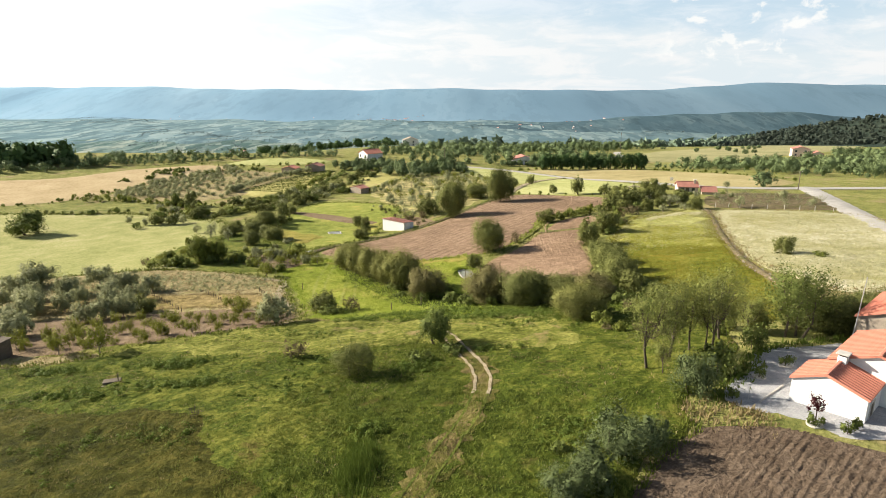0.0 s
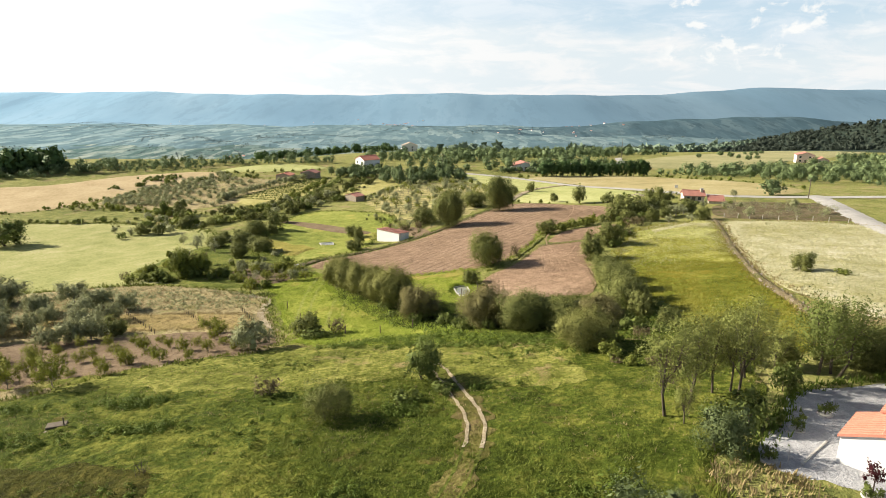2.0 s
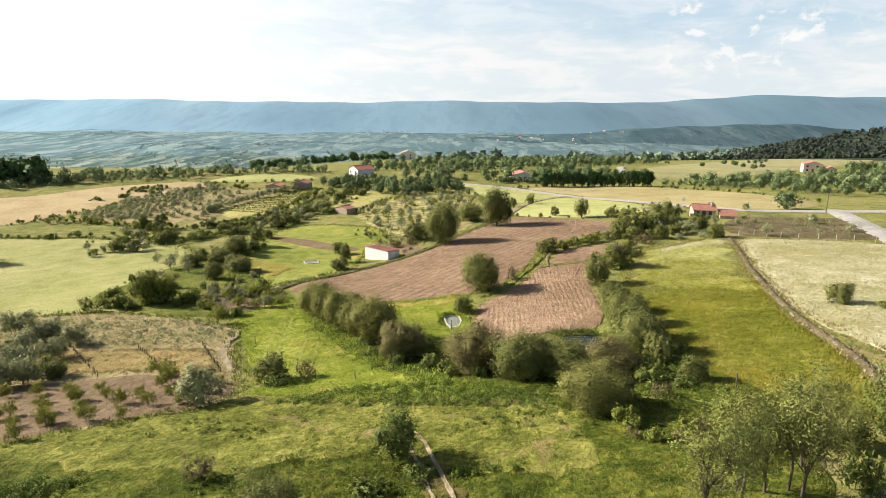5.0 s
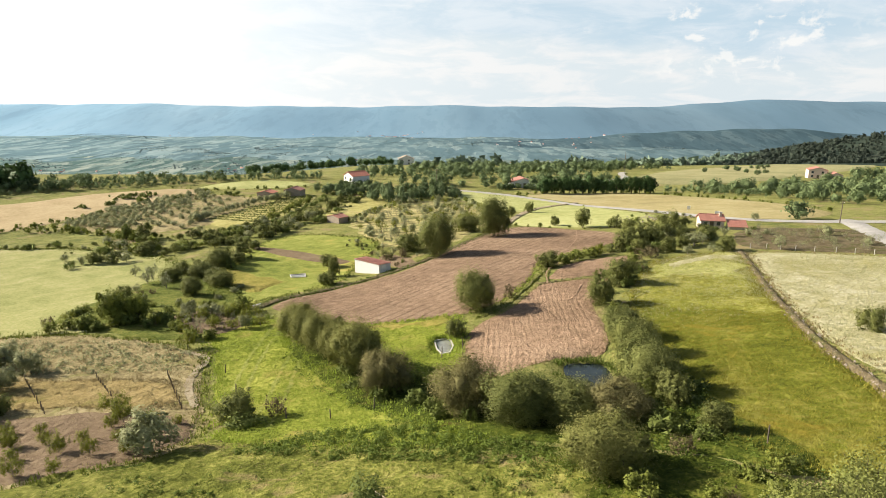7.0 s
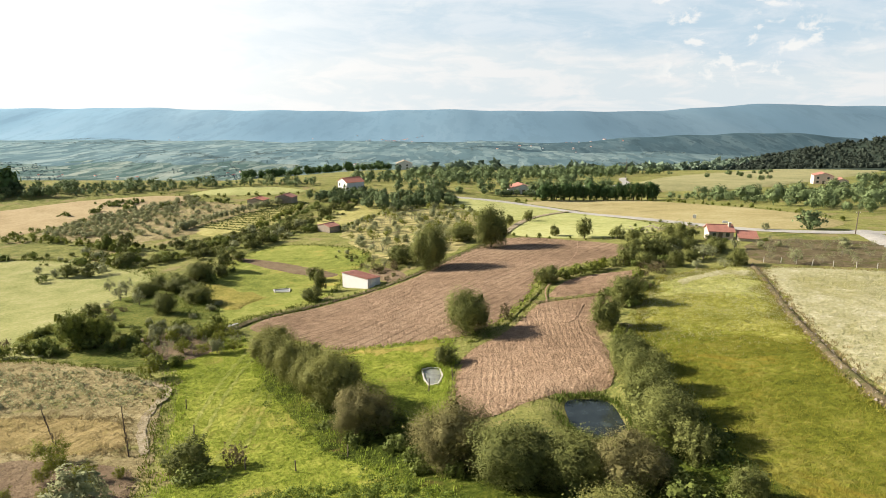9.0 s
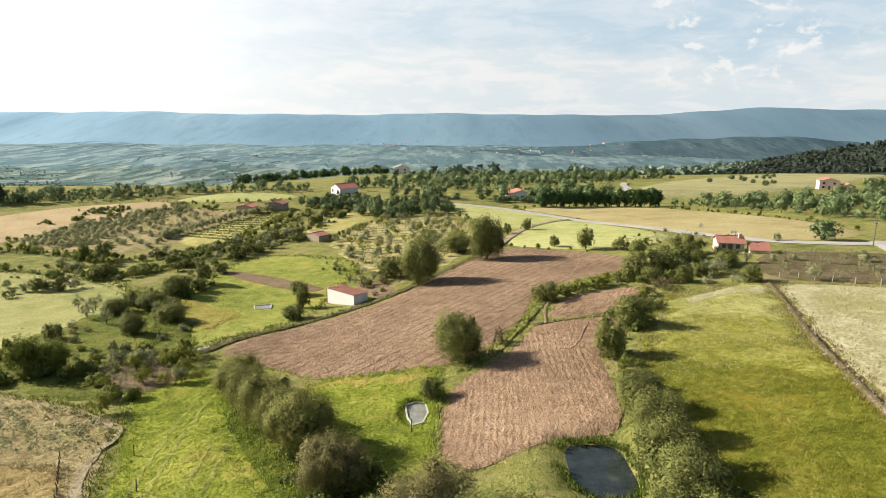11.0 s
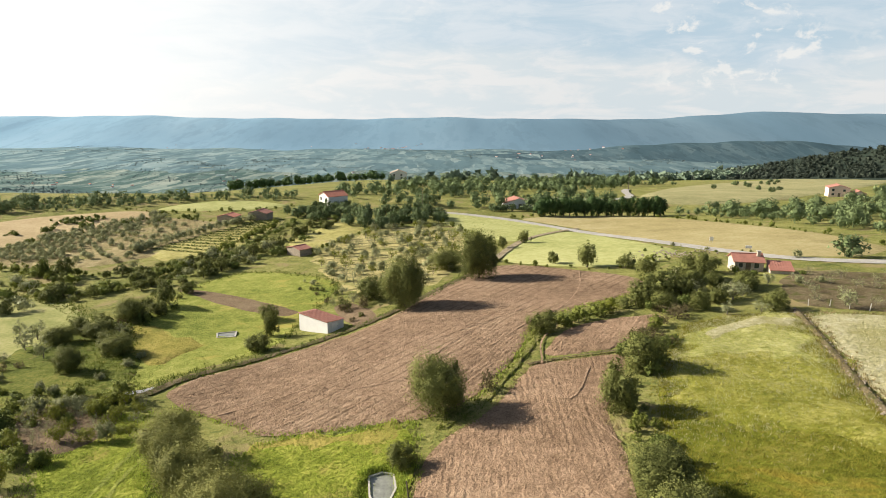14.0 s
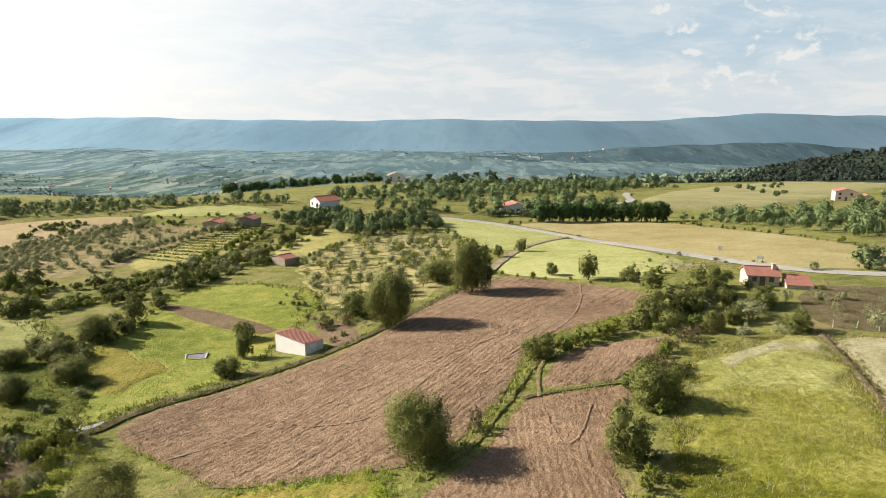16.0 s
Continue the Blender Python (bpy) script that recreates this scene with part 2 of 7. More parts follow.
M["road"] = field_material("worn_asphalt", (0.270, 0.260, 0.245), (0.330, 0.320, 0.300), (0.400, 0.385, 0.360), (0.25, 0.23, 0.20), 0.66, (0.08, 0.6, 4.0), 0.1)
M["verge"] = field_material("verge_earth", (0.096, 0.076, 0.044), (0.144, 0.116, 0.068), (0.200, 0.164, 0.104), (0.088, 0.096, 0.028), 0.52, (0.15, 0.8, 3.0), 0.5)
M["willow"] = leaf_material("willow_leaves", (0.076, 0.087, 0.023), (0.270, 0.270, 0.086), 0.38)
M["willowb"] = leaf_material("brownish_willow_leaves", (0.087, 0.079, 0.033), (0.252, 0.231, 0.095), 0.35)
M["darkleaf"] = leaf_material("dark_broad_leaves", (0.049, 0.071, 0.020), (0.191, 0.225, 0.057), 0.33)
M["alderleaf"] = leaf_material("alder_leaves", (0.051, 0.066, 0.019), (0.229, 0.241, 0.076), 0.35)
M["leaf"] = leaf_material("green_leaves", (0.067, 0.088, 0.016), (0.235, 0.260, 0.058), 0.38)
M["olive"] = leaf_material("olive_leaves", (0.113, 0.125, 0.061), (0.346, 0.360, 0.190), 0.3)
M["sage"] = leaf_material("grey_green_leaves", (0.041, 0.058, 0.022), (0.144, 0.179, 0.076), 0.25)
M["poplar"] = leaf_material("poplar_leaves", (0.071, 0.088, 0.022), (0.262, 0.284, 0.084), 0.42)
M["yellowleaf"] = leaf_material("yellow_green_leaves", (0.097, 0.119, 0.014), (0.224, 0.234, 0.042))
M["red"] = leaf_material("dark_red_leaves", (0.030, 0.008, 0.010), (0.085, 0.022, 0.024))
M["deadleaf"] = leaf_material("dry_brown_leaves", (0.075, 0.062, 0.030), (0.175, 0.145, 0.075))
# the eastern woods' haze is put into this blue-grey leaf colour
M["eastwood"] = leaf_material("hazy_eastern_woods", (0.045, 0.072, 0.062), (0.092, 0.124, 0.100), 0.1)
M["conifer"] = leaf_material("conifer_needles", (0.035, 0.066, 0.026), (0.102, 0.166, 0.056), 0.15)
# next four leaf colours include air haze: bluer and greyer than near leaves
M["farleaf"] = leaf_material("far_woodland_leaves", (0.053, 0.085, 0.037), (0.200, 0.253, 0.115), 0.3)
M["hazeleaf"] = leaf_material("haze_tinted_woodland_leaves", (0.091, 0.137, 0.098), (0.202, 0.260, 0.182), 0.1)
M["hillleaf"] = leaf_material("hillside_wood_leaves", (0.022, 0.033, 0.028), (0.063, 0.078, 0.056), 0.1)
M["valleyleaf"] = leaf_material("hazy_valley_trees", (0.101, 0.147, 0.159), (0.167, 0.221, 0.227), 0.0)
# blades darkened along with the knoll meadow for its cloud shade
M["blade"] = leaf_material("meadow_grass_blades", (0.060, 0.086, 0.012), (0.164, 0.187, 0.035), 0.4)
M["bladelush"] = leaf_material("lush_grass_blades", (0.168, 0.243, 0.030), (0.386, 0.446, 0.084), 0.4)
M["bladehay"] = leaf_material("hay_grass_blades", (0.097, 0.108, 0.012), (0.312, 0.285, 0.052), 0.45)
M["bladepale"] = leaf_material("bleached_hay_blades", (0.270, 0.270, 0.127), (0.460, 0.443, 0.265), 0.45)
M["bladedry"] = leaf_material("dry_grass_blades", (0.194, 0.153, 0.067), (0.329, 0.269, 0.143), 0.45)
M["fern"] = leaf_material("bracken_fronds", (0.043, 0.074, 0.011), (0.131, 0.174, 0.032), 0.35)
M["bark"] = plain_material("tree_bark", (0.085, 0.068, 0.050), 0.35, 2.0, 0.95, relief=0.4)
M["palebark"] = plain_material("pale_bark", (0.200, 0.175, 0.140), 0.3, 2.0, 0.95, relief=0.3)
M["whitewall"] = plain_material("white_render", (0.64, 0.64, 0.64), 0.05, 0.8, 0.9)
M["tile"] = plain_material("orange_clay_tile", (0.50, 0.200, 0.140), 0.18, 1.2, 0.8, relief=0.3)
M["tilered"] = plain_material("red_roof_sheet", (0.37, 0.170, 0.130), 0.2, 1.0, 0.65, relief=0.2)
M["stone"] = plain_material("field_stone", (0.30, 0.255, 0.205), 0.3, 1.6, 0.95, relief=0.6)
M["stonewall"] = plain_material("limewashed_stone_wall", (0.46, 0.40, 0.33), 0.25, 1.8, 0.95, relief=0.6)
M["concrete"] = plain_material("weathered_concrete", (0.44, 0.42, 0.39), 0.18, 1.5, 0.9, relief=0.3)
M["pinkwall"] = plain_material("pale_pink_render", (0.62, 0.50, 0.44), 0.08, 0.8, 0.9)
M["wood"] = plain_material("grey_weathered_wood", (0.130, 0.105, 0.080), 0.3, 3.0, 0.95, relief=0.4)
M["metal"] = plain_material("galvanised_metal", (0.45, 0.45, 0.45), 0.1, 2.0, 0.5, 0.7)
# near-black colour that stands for the shade inside an opening
M["darkhole"] = plain_material("interior_shade", (0.03, 0.028, 0.026), 0.2, 2.0, 0.9)
M["sign"] = plain_material("white_painted_sheet", (0.75, 0.74, 0.72), 0.08, 2.0, 0.7)


def glass_material():
    m, t, b = base_material("window_glass", 0.06, spec=0.6)
    b.inputs["Base Color"].default_value = (0.035, 0.045, 0.055, 1)
    return m


def water_material(name, color, rough, ripple):
    m, t, b = base_material(name, rough, spec=0.5)
    v = coords(t)
    r = ramp(t, [(0.35, tuple(c * 0.6 for c in color)), (0.6, color), (0.72, tuple(min(1, c * 1.7) for c in color))])
    t.links.new(noise_fac(t, v, 0.7, 5.0, 0.7), r.inputs[0])
    t.links.new(r.outputs[0], b.inputs["Base Color"])
    bump(t, b, noise_fac(t, v, 5.0, 3.0), ripple, 0.02)
    return m


M["glass"] = glass_material()
M["water"] = water_material("pond_water", (0.030, 0.040, 0.042), 0.08, 0.15)
M["scum"] = water_material("tank_water", (0.26, 0.27, 0.24), 0.10, 0.06)


def distance_material(name, dark, mid, light, cells, specks, blocks=0.5, west=1.0, wooded=0.8):
    """Land kilometres away: a quilt of fields with hedges, copses and lanes between; air haze is mixed into the colour,
    paler to the west, nearer the sun.
    """
    m, t, b = base_material(name, 1.0, spec=0.0)
    v = coords(t, stretch=(1.0, 0.28, 0.0))
    broad = noise_fac(t, v, cells * 0.22, 5.0, 0.6, 0.4)
    warp = t.nodes.new("ShaderNodeVectorMath")
    warp.operation = "MULTIPLY_ADD"
    nz = node(t, "ShaderNodeTexNoise", Scale=cells * 1.4, Detail=2.0)
    t.links.new(v, nz.inputs["Vector"])
    link(t, nz, "Color", warp, 0)
    warp.inputs[1].default_value = (0.5 / cells,) * 3
    t.links.new(v, warp.inputs[2])
    vor = node(t, "ShaderNodeTexVoronoi", Scale=cells)
    link(t, warp, 0, vor, "Vector")
    sepc = t.nodes.new("ShaderNodeSeparateColor")
    link(t, vor, "Color", sepc, 0)
    s = math_node(t, "ADD", math_node(t, "MULTIPLY", broad, 1.0 - blocks * 0.5), math_node(t, "MULTIPLY", sepc.outputs[0], blocks * 0.5))
    r = ramp(t, [(0.40, dark), (0.53, mid), (0.70, light)])
    t.links.new(s, r.inputs[0])
    trees = ramp(t, [(0.50, (0, 0, 0)), (0.55, (1, 1, 1))])
    t.links.new(noise_fac(t, v, specks, 6.0, 0.72), trees.inputs[0])
    thick = ramp(t, [(0.38, (0.25, 0.25, 0.25)), (0.62, (1, 1, 1))])
    t.links.new(noise_fac(t, v, cells * 0.5, 3.0), thick.inputs[0])
    col = mix_color(t, math_node(t, "MULTIPLY", math_node(t, "MULTIPLY", trees.outputs[0], thick.outputs[0]), wooded), r.outputs[0], tuple(c * 0.75 for c in dark))
    # sunward haze painted in: the base colour brightens toward the west
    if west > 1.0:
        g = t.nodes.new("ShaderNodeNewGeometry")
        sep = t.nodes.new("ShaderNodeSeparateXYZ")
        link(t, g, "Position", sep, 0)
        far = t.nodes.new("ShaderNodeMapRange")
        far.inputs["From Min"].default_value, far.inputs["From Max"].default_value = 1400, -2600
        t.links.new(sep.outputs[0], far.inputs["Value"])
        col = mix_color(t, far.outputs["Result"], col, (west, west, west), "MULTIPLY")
    t.links.new(col, b.inputs["Base Color"])
    return m


# distance haze is part of these base colours, bluer from valley to hills
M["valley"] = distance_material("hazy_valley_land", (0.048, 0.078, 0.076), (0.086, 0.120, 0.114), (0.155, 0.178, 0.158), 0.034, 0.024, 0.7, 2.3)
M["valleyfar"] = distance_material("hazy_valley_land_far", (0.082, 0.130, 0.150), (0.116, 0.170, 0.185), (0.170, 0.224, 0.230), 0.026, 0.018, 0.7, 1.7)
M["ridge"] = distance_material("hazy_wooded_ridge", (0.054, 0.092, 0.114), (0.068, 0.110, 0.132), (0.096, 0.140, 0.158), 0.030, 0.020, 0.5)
M["hills"] = distance_material("haze_blue_far_hills", (0.114, 0.186, 0.250), (0.128, 0.203, 0.267), (0.150, 0.224, 0.285), 0.006, 0.012, 0.0, 1.95, 0.3)


# ---- lie of the land ----
def smooth(a, b, t):
    t = np.clip((t - a) / (b - a), 0, 1)
    return t * t * (3 - 2 * t)


# knolls and hollows: x, y, reach, height
KNOLLS = [
    (-20, 154, 20, -2.11),
    (48, 84, 18, 1.47),
    (-6, 84, 16, -1.11),
    (16, 92, 16, -0.63),
    (4, 104, 14, -0.67),
    (-16, 124, 18, -1.07),
    (-52, 111, 20, 0.91),
    (-44, 142, 20, 0.31),
    (20, 40, 14, 1.10),
    (55, 258, 40, -2.14),
    (40, 300, 35, 0.66),
    (62, 160, 25, 0.54),
    (-30, 60, 20, 0.02),
]
POND = (19.9, 87.2)
TANK = (3.8, 100.2, -3.41)


def far_level(x, y):
    """The plateau's edge and the valley; the west side falls away sooner, a wooded hill rises in the east."""
    z = np.interp(y, (330, 650, 1000, 2000, 3200, 4200), (-11, -36, -84, -200, -193, -205))
    west = smooth(-40, -330, x) * np.interp(y, (300, 700, 1300, 2000), (0, 34, 26, 0))
    hill = 64 * smooth(60, 900, x) * np.exp(-((y - 1080) / 270) ** 2)
    return z - west + hill


def height(x, y):
    """The ground's height: a slope that falls away from the start and to the west, then the plateau's edge and the valley."""
    x, y = np.asarray(x, float), np.asarray(y, float)
    u, v = 1.5 * np.tanh(x / 90), (np.clip(y, 15, 400) - 120) / 100
    s = 1 / (1 + np.exp(np.clip((y - 70) / 8, -50, 50)))
    z = (-3.56) + (5.15) * u + (-5.49) * v + (0.17) * u * u + (-0.01) * u * v + (0.84) * v * v + (3.75) * s + (-0.16) * s * u + (-0.1) * v ** 3 + (0.19) * u * u * v + (-1.86) * u * v * v
    for a, b, r, k in KNOLLS:
        z = z + k * np.exp(-((x - a) ** 2 + (y - b) ** 2) / r ** 2)
    w = 1 - smooth(280, 380, y)
    z = w * z + (1 - w) * far_level(x, y)
    z = z + smooth(500, 1400, y) * 14 * (np.sin(x / 310 + 1.3) * np.cos(y / 270) + 0.5 * np.sin(x / 120 + y / 150))
    pond = ((np.abs(x - POND[0]) / 2.35) ** 4 + (np.abs(y - POND[1]) / 3.7) ** 4) ** 0.25
    level = smooth(2.2, 1.2, pond)
    z = z * (1 - level) + level * (-1.55 - 0.8 * smooth(1.12, 0.9, pond))
    pool = np.hypot((x - TANK[0]) / 0.85, (y - TANK[1]) / 1.5)
    level = smooth(3.6, 2.4, pool)
    return z * (1 - level) + level * (TANK[2] - 0.5 * smooth(2.2, 1.6, pool))


def h1(x, y):
    return float(height(x, y))


# ---- mesh helpers ----
def mesh_object(name, verts, faces, materials, parent=None, label="", smooth_shade=False, index=None):
    me = bpy.data.meshes.new(name)
    me.from_pydata([tuple(v) for v in verts], [], [tuple(f) for f in faces])
    for m in materials if isinstance(materials, (list, tuple)) else [materials]:
        me.materials.append(m)
    if index is not None:
        me.polygons.foreach_set("material_index", np.asarray(index, dtype=np.int32))
    if smooth_shade:
        me.polygons.foreach_set("use_smooth", np.ones(len(me.polygons), dtype=bool))
    me.update()
    ob = new(name, me)
    if parent:
        ob.parent = parent
    if label:
        ob["label"] = label
    return ob


def part(name, bm, material, parent, label=""):
    me = bpy.data.meshes.new(name)
    bm.to_mesh(me)
    bm.free()
    me.materials.append(material)
    ob = new(name, me)
    ob.parent = parent
    if label:
        ob["label"] = label
    return ob


def empty(name, x, y, z, rz=0.0):
    ob = new(name)
    ob.matrix_basis = pose(x, y, z, 0, 0, rz)
    return ob


def box(bm, x0, x1, y0, y1, z0, z1, bevel=0.0):
    m = Matrix.Translation(((x0 + x1) / 2, (y0 + y1) / 2, (z0 + z1) / 2)) @ Matrix.Diagonal((x1 - x0, y1 - y0, z1 - z0, 1))
    made = bmesh.ops.create_cube(bm, size=1, matrix=m)
    if bevel:
        edges = {e for v in made["verts"] for e in v.link_edges}
        bmesh.ops.bevel(bm, geom=list(edges), offset=bevel, segments=1, affect="EDGES")
    return bm


def boxed(*args, bevel=0.0):
    return box(bmesh.new(), *args, bevel=bevel)


def prism(bm, profile, y0, y1):
    """A profile of (x, z) pulled from y0 to y1."""
    a = [bm.verts.new((x, y0, z)) for x, z in profile]
    b = [bm.verts.new((x, y1, z)) for x, z in profile]
    n = len(profile)
    bm.faces.new(a[::-1])
    bm.faces.new(b)
    for i in range(n):
        bm.faces.new((a[i], a[(i + 1) % n], b[(i + 1) % n], b[i]))
    bmesh.ops.recalc_face_normals(bm, faces=bm.faces[:])
    return bm


def tube(points, radii, sides=6):
    """Vertices and faces of a tapered limb along points."""
    pts = [Vector(p) for p in points]
    verts, faces = [], []
    for i, p in enumerate(pts):
        d = (pts[min(i + 1, len(pts) - 1)] - pts[max(i - 1, 0)]).normalized()
        a = d.orthogonal().normalized()
        b = d.cross(a)
        for k in range(sides):
            w = 2 * math.pi * k / sides
            verts.append(p + radii[i] * (math.cos(w) * a + math.sin(w) * b))
    for i in range(len(pts) - 1):
        for k in range(sides):
            k2 = (k + 1) % sides
            faces.append((i * sides + k, i * sides + k2, (i + 1) * sides + k2, (i + 1) * sides + k))
    return verts, faces


class Bundle:
    """Collects vertices and faces of many small pieces for one mesh; leaves carry the crown's own shading direction."""

    def __init__(self):
        self.v, self.w, self.loops, self.sizes, self.n = [], [], [], [], 0

    def push(self, verts, loops, sizes, normals=None):
        self.v.append(verts)
        self.w.append(np.zeros_like(verts) if normals is None else normals)
        self.loops.append(np.asarray(loops, np.int32) + self.n)
        self.sizes.append(np.asarray(sizes, np.int32))
        self.n += len(verts)

    def add(self, verts, faces):
        verts = np.asarray([tuple(p) for p in verts], float)
        self.push(verts, [i for f in faces for i in f], [len(f) for f in faces])

    def tris(self, verts, normals=None):
        """verts: (count, 3, 3), normals: (count, 3)"""
        k = len(verts)
        self.push(verts.reshape(-1, 3), np.arange(k * 3), np.full(k, 3), None if normals is None else np.repeat(normals, 3, axis=0))

    def make(self, name, material, parent=None, label="", smooth_shade=False):
        v, loops, sizes, w = (np.concatenate(a) for a in (self.v, self.loops, self.sizes, self.w))
        me = bpy.data.meshes.new(name)
        me.vertices.add(len(v))
        me.vertices.foreach_set("co", v.astype(np.float32).ravel())
        me.loops.add(len(loops))
        me.loops.foreach_set("vertex_index", loops)
        me.polygons.add(len(sizes))
        me.polygons.foreach_set("loop_start", np.concatenate([[0], np.cumsum(sizes)[:-1]]).astype(np.int32))
        shaped = bool(np.any(w))
        me.polygons.foreach_set("use_smooth", np.full(len(sizes), smooth_shade or shaped))
        me.materials.append(material)
        me.update(calc_edges=True)
        if shaped:
            me.normals_split_custom_set_from_vertices(w.tolist())
        ob = new(name, me)
        if parent:
            ob.parent = parent
        if label:
            ob["label"] = label
        return ob


def value_noise(x, y, size, seed):
    """Smooth random patches of that size, 0 to 1."""
    r = np.random.default_rng(seed)
    grid = r.random((257, 257))
    u, v = (x / size) % 256, (y / size) % 256
    i, j = u.astype(int), v.astype(int)
    f, g = u - i, v - j
    f, g = f * f * (3 - 2 * f), g * g * (3 - 2 * g)
    return grid[i, j] * (1 - f) * (1 - g) + grid[i + 1, j] * f * (1 - g) + grid[i, j + 1] * (1 - f) * g + grid[i + 1, j + 1] * f * g


def inside(poly, x, y):
    """Which of the points lie in a polygon."""
    hit = np.zeros(np.shape(x), bool)
    n = len(poly)
    for i in range(n):
        (x0, y0), (x1, y1) = poly[i], poly[(i + 1) % n]
        cross = (y0 > y) != (y1 > y)
        hit ^= cross & (x < (x1 - x0) * (y - y0) / ((y1 - y0) or 1e-9) + x0)
    return hit


def to_edge(poly, x, y):
    """The nearest point of a polygon's edge to each point."""
    best = np.full(x.shape, 1e18)
    bx, by = x.copy(), y.copy()
    n = len(poly)
    for i in range(n):
        (x0, y0), (x1, y1) = poly[i], poly[(i + 1) % n]
        dx, dy = x1 - x0, y1 - y0
        t = np.clip(((x - x0) * dx + (y - y0) * dy) / (dx * dx + dy * dy + 1e-9), 0, 1)
        qx, qy = x0 + t * dx, y0 + t * dy
        d = (x - qx) ** 2 + (y - qy) ** 2
        near = d < best
        best[near], bx[near], by[near] = d[near], qx[near], qy[near]
    return bx, by, np.sqrt(best)


def rounded(poly, wobble=0.5, step=2.0, rounds=2, seed=1):
    """A polygon with its corners cut and its sides unsteady, as field edges are."""
    p = [Vector(q) for q in poly]
    for _ in range(rounds):
        p = [q for i in range(len(p)) for q in (p[i].lerp(p[(i + 1) % len(p)], 0.2), p[i].lerp(p[(i + 1) % len(p)], 0.8))]
    out = []
    for i in range(len(p)):
        a, b = p[i], p[(i + 1) % len(p)]
        k = max(1, int((b - a).length / step))
        for j in range(k):
            q = a.lerp(b, j / k)
            w = noise.noise_vector(Vector((q.x * 0.35, q.y * 0.35, seed)))
            out.append((q.x + wobble * w.x, q.y + wobble * w.y))
    return out


RELIEF = []


def lumps(x, y):
    """Grown-over tussocks, 0 to 2 high."""
    return 1.1 * value_noise(x + 500, y + 500, 1.5, 5) + 0.9 * value_noise(x + 500, y + 500, 0.7, 6)


def top(x, y):
    """The ground's height with the tussocks of the meadows on it."""
    rise = np.zeros_like(x)
    for poly, amount in RELIEF:
        rise = np.maximum(rise, np.where(inside(poly, x, y), amount, 0))
    return height(x, y) + rise * lumps(x, y)


def field(name, poly, material, label, step=1.0, cross=None, turn=0.0, lift=0.06, furrow=0.0, pitch=0.7, clods=0.0, wobble=0.5, bend=0.0, hummock=0.0, seed=1):
    """A field laid over the ground: a grid turned along its rows, cut to the polygon; furrows are real waves of the mesh."""
    poly = rounded(poly, wobble, seed=seed)
    c, s = math.cos(turn), math.sin(turn)
    px, py = np.array(poly).T
    cx, cy = px.mean(), py.mean()
    lx, ly = (px - cx) * c + (py - cy) * s, -(px - cx) * s + (py - cy) * c
    cross = cross or step
    gx = np.arange(lx.min() - 2 * cross, lx.max() + 2 * cross, cross)
    gy = np.arange(ly.min() - 2 * step, ly.max() + 2 * step, step)
    X, Y = np.meshgrid(gx, gy)
    wx, wy = cx + X * c - Y * s, cy + X * s + Y * c
    keep = inside(poly, wx, wy)
    ex, ey, far = to_edge(poly, wx.ravel(), wy.ravel())
    ex, ey, far = ex.reshape(wx.shape), ey.reshape(wx.shape), far.reshape(wx.shape)
    cells = keep[:-1, :-1] | keep[1:, :-1] | keep[:-1, 1:] | keep[1:, 1:]
    wx, wy = np.where(keep, wx, ex), np.where(keep, wy, ey)
    rise = np.clip(np.where(keep, far, 0) / 0.8, 0, 1)
    z = height(wx, wy) + 0.03 + (lift - 0.03) * rise
    if furrow:
        rise = np.clip(np.where(keep, far, 0) / 1.5, 0, 1)
        warp = bend * np.sin(Y / 17.0) + 0.10 * np.sin(Y / 5.3 + X / 9.0)
        z = z + rise * furrow * np.sin(2 * math.pi * (X + warp) / pitch) * (0.7 + 0.3 * np.sin(X / 3.1 + Y / 4.7))
    if hummock:
        z = z + rise * hummock * lumps(wx, wy)
        RELIEF.append((poly, hummock))
    if clods:
        rng = np.random.default_rng(seed)
        z = z + np.where(keep, rng.normal(0, clods, z.shape), 0)
    rows, cols = z.shape
    used = np.full(rows * cols, -1)
    j, i = np.nonzero(cells)
    quad = np.stack([j * cols + i, j * cols + i + 1, (j + 1) * cols + i + 1, (j + 1) * cols + i], -1)
    ids = np.unique(quad)
    used[ids] = np.arange(len(ids))
    verts = np.stack([wx.ravel()[ids], wy.ravel()[ids], z.ravel()[ids]], -1)
    return tagged(mesh_object(name, verts.tolist(), used[quad].tolist(), material, smooth_shade=True), label, "field", kind="structure")


def along(points, step=1.0):
    """Points every step along a line, rounded off."""
    p = [Vector(q) for q in points]
    for _ in range(2):
        p = [p[0]] + [q for i in range(len(p) - 1) for q in (p[i].lerp(p[i + 1], 0.25), p[i].lerp(p[i + 1], 0.75))] + [p[-1]]
    out = []
    for a, b in zip(p, p[1:]):
        k = max(1, int((b - a).length / step))
        out += [a.lerp(b, i / k) for i in range(k)]
    return out + [p[-1]]


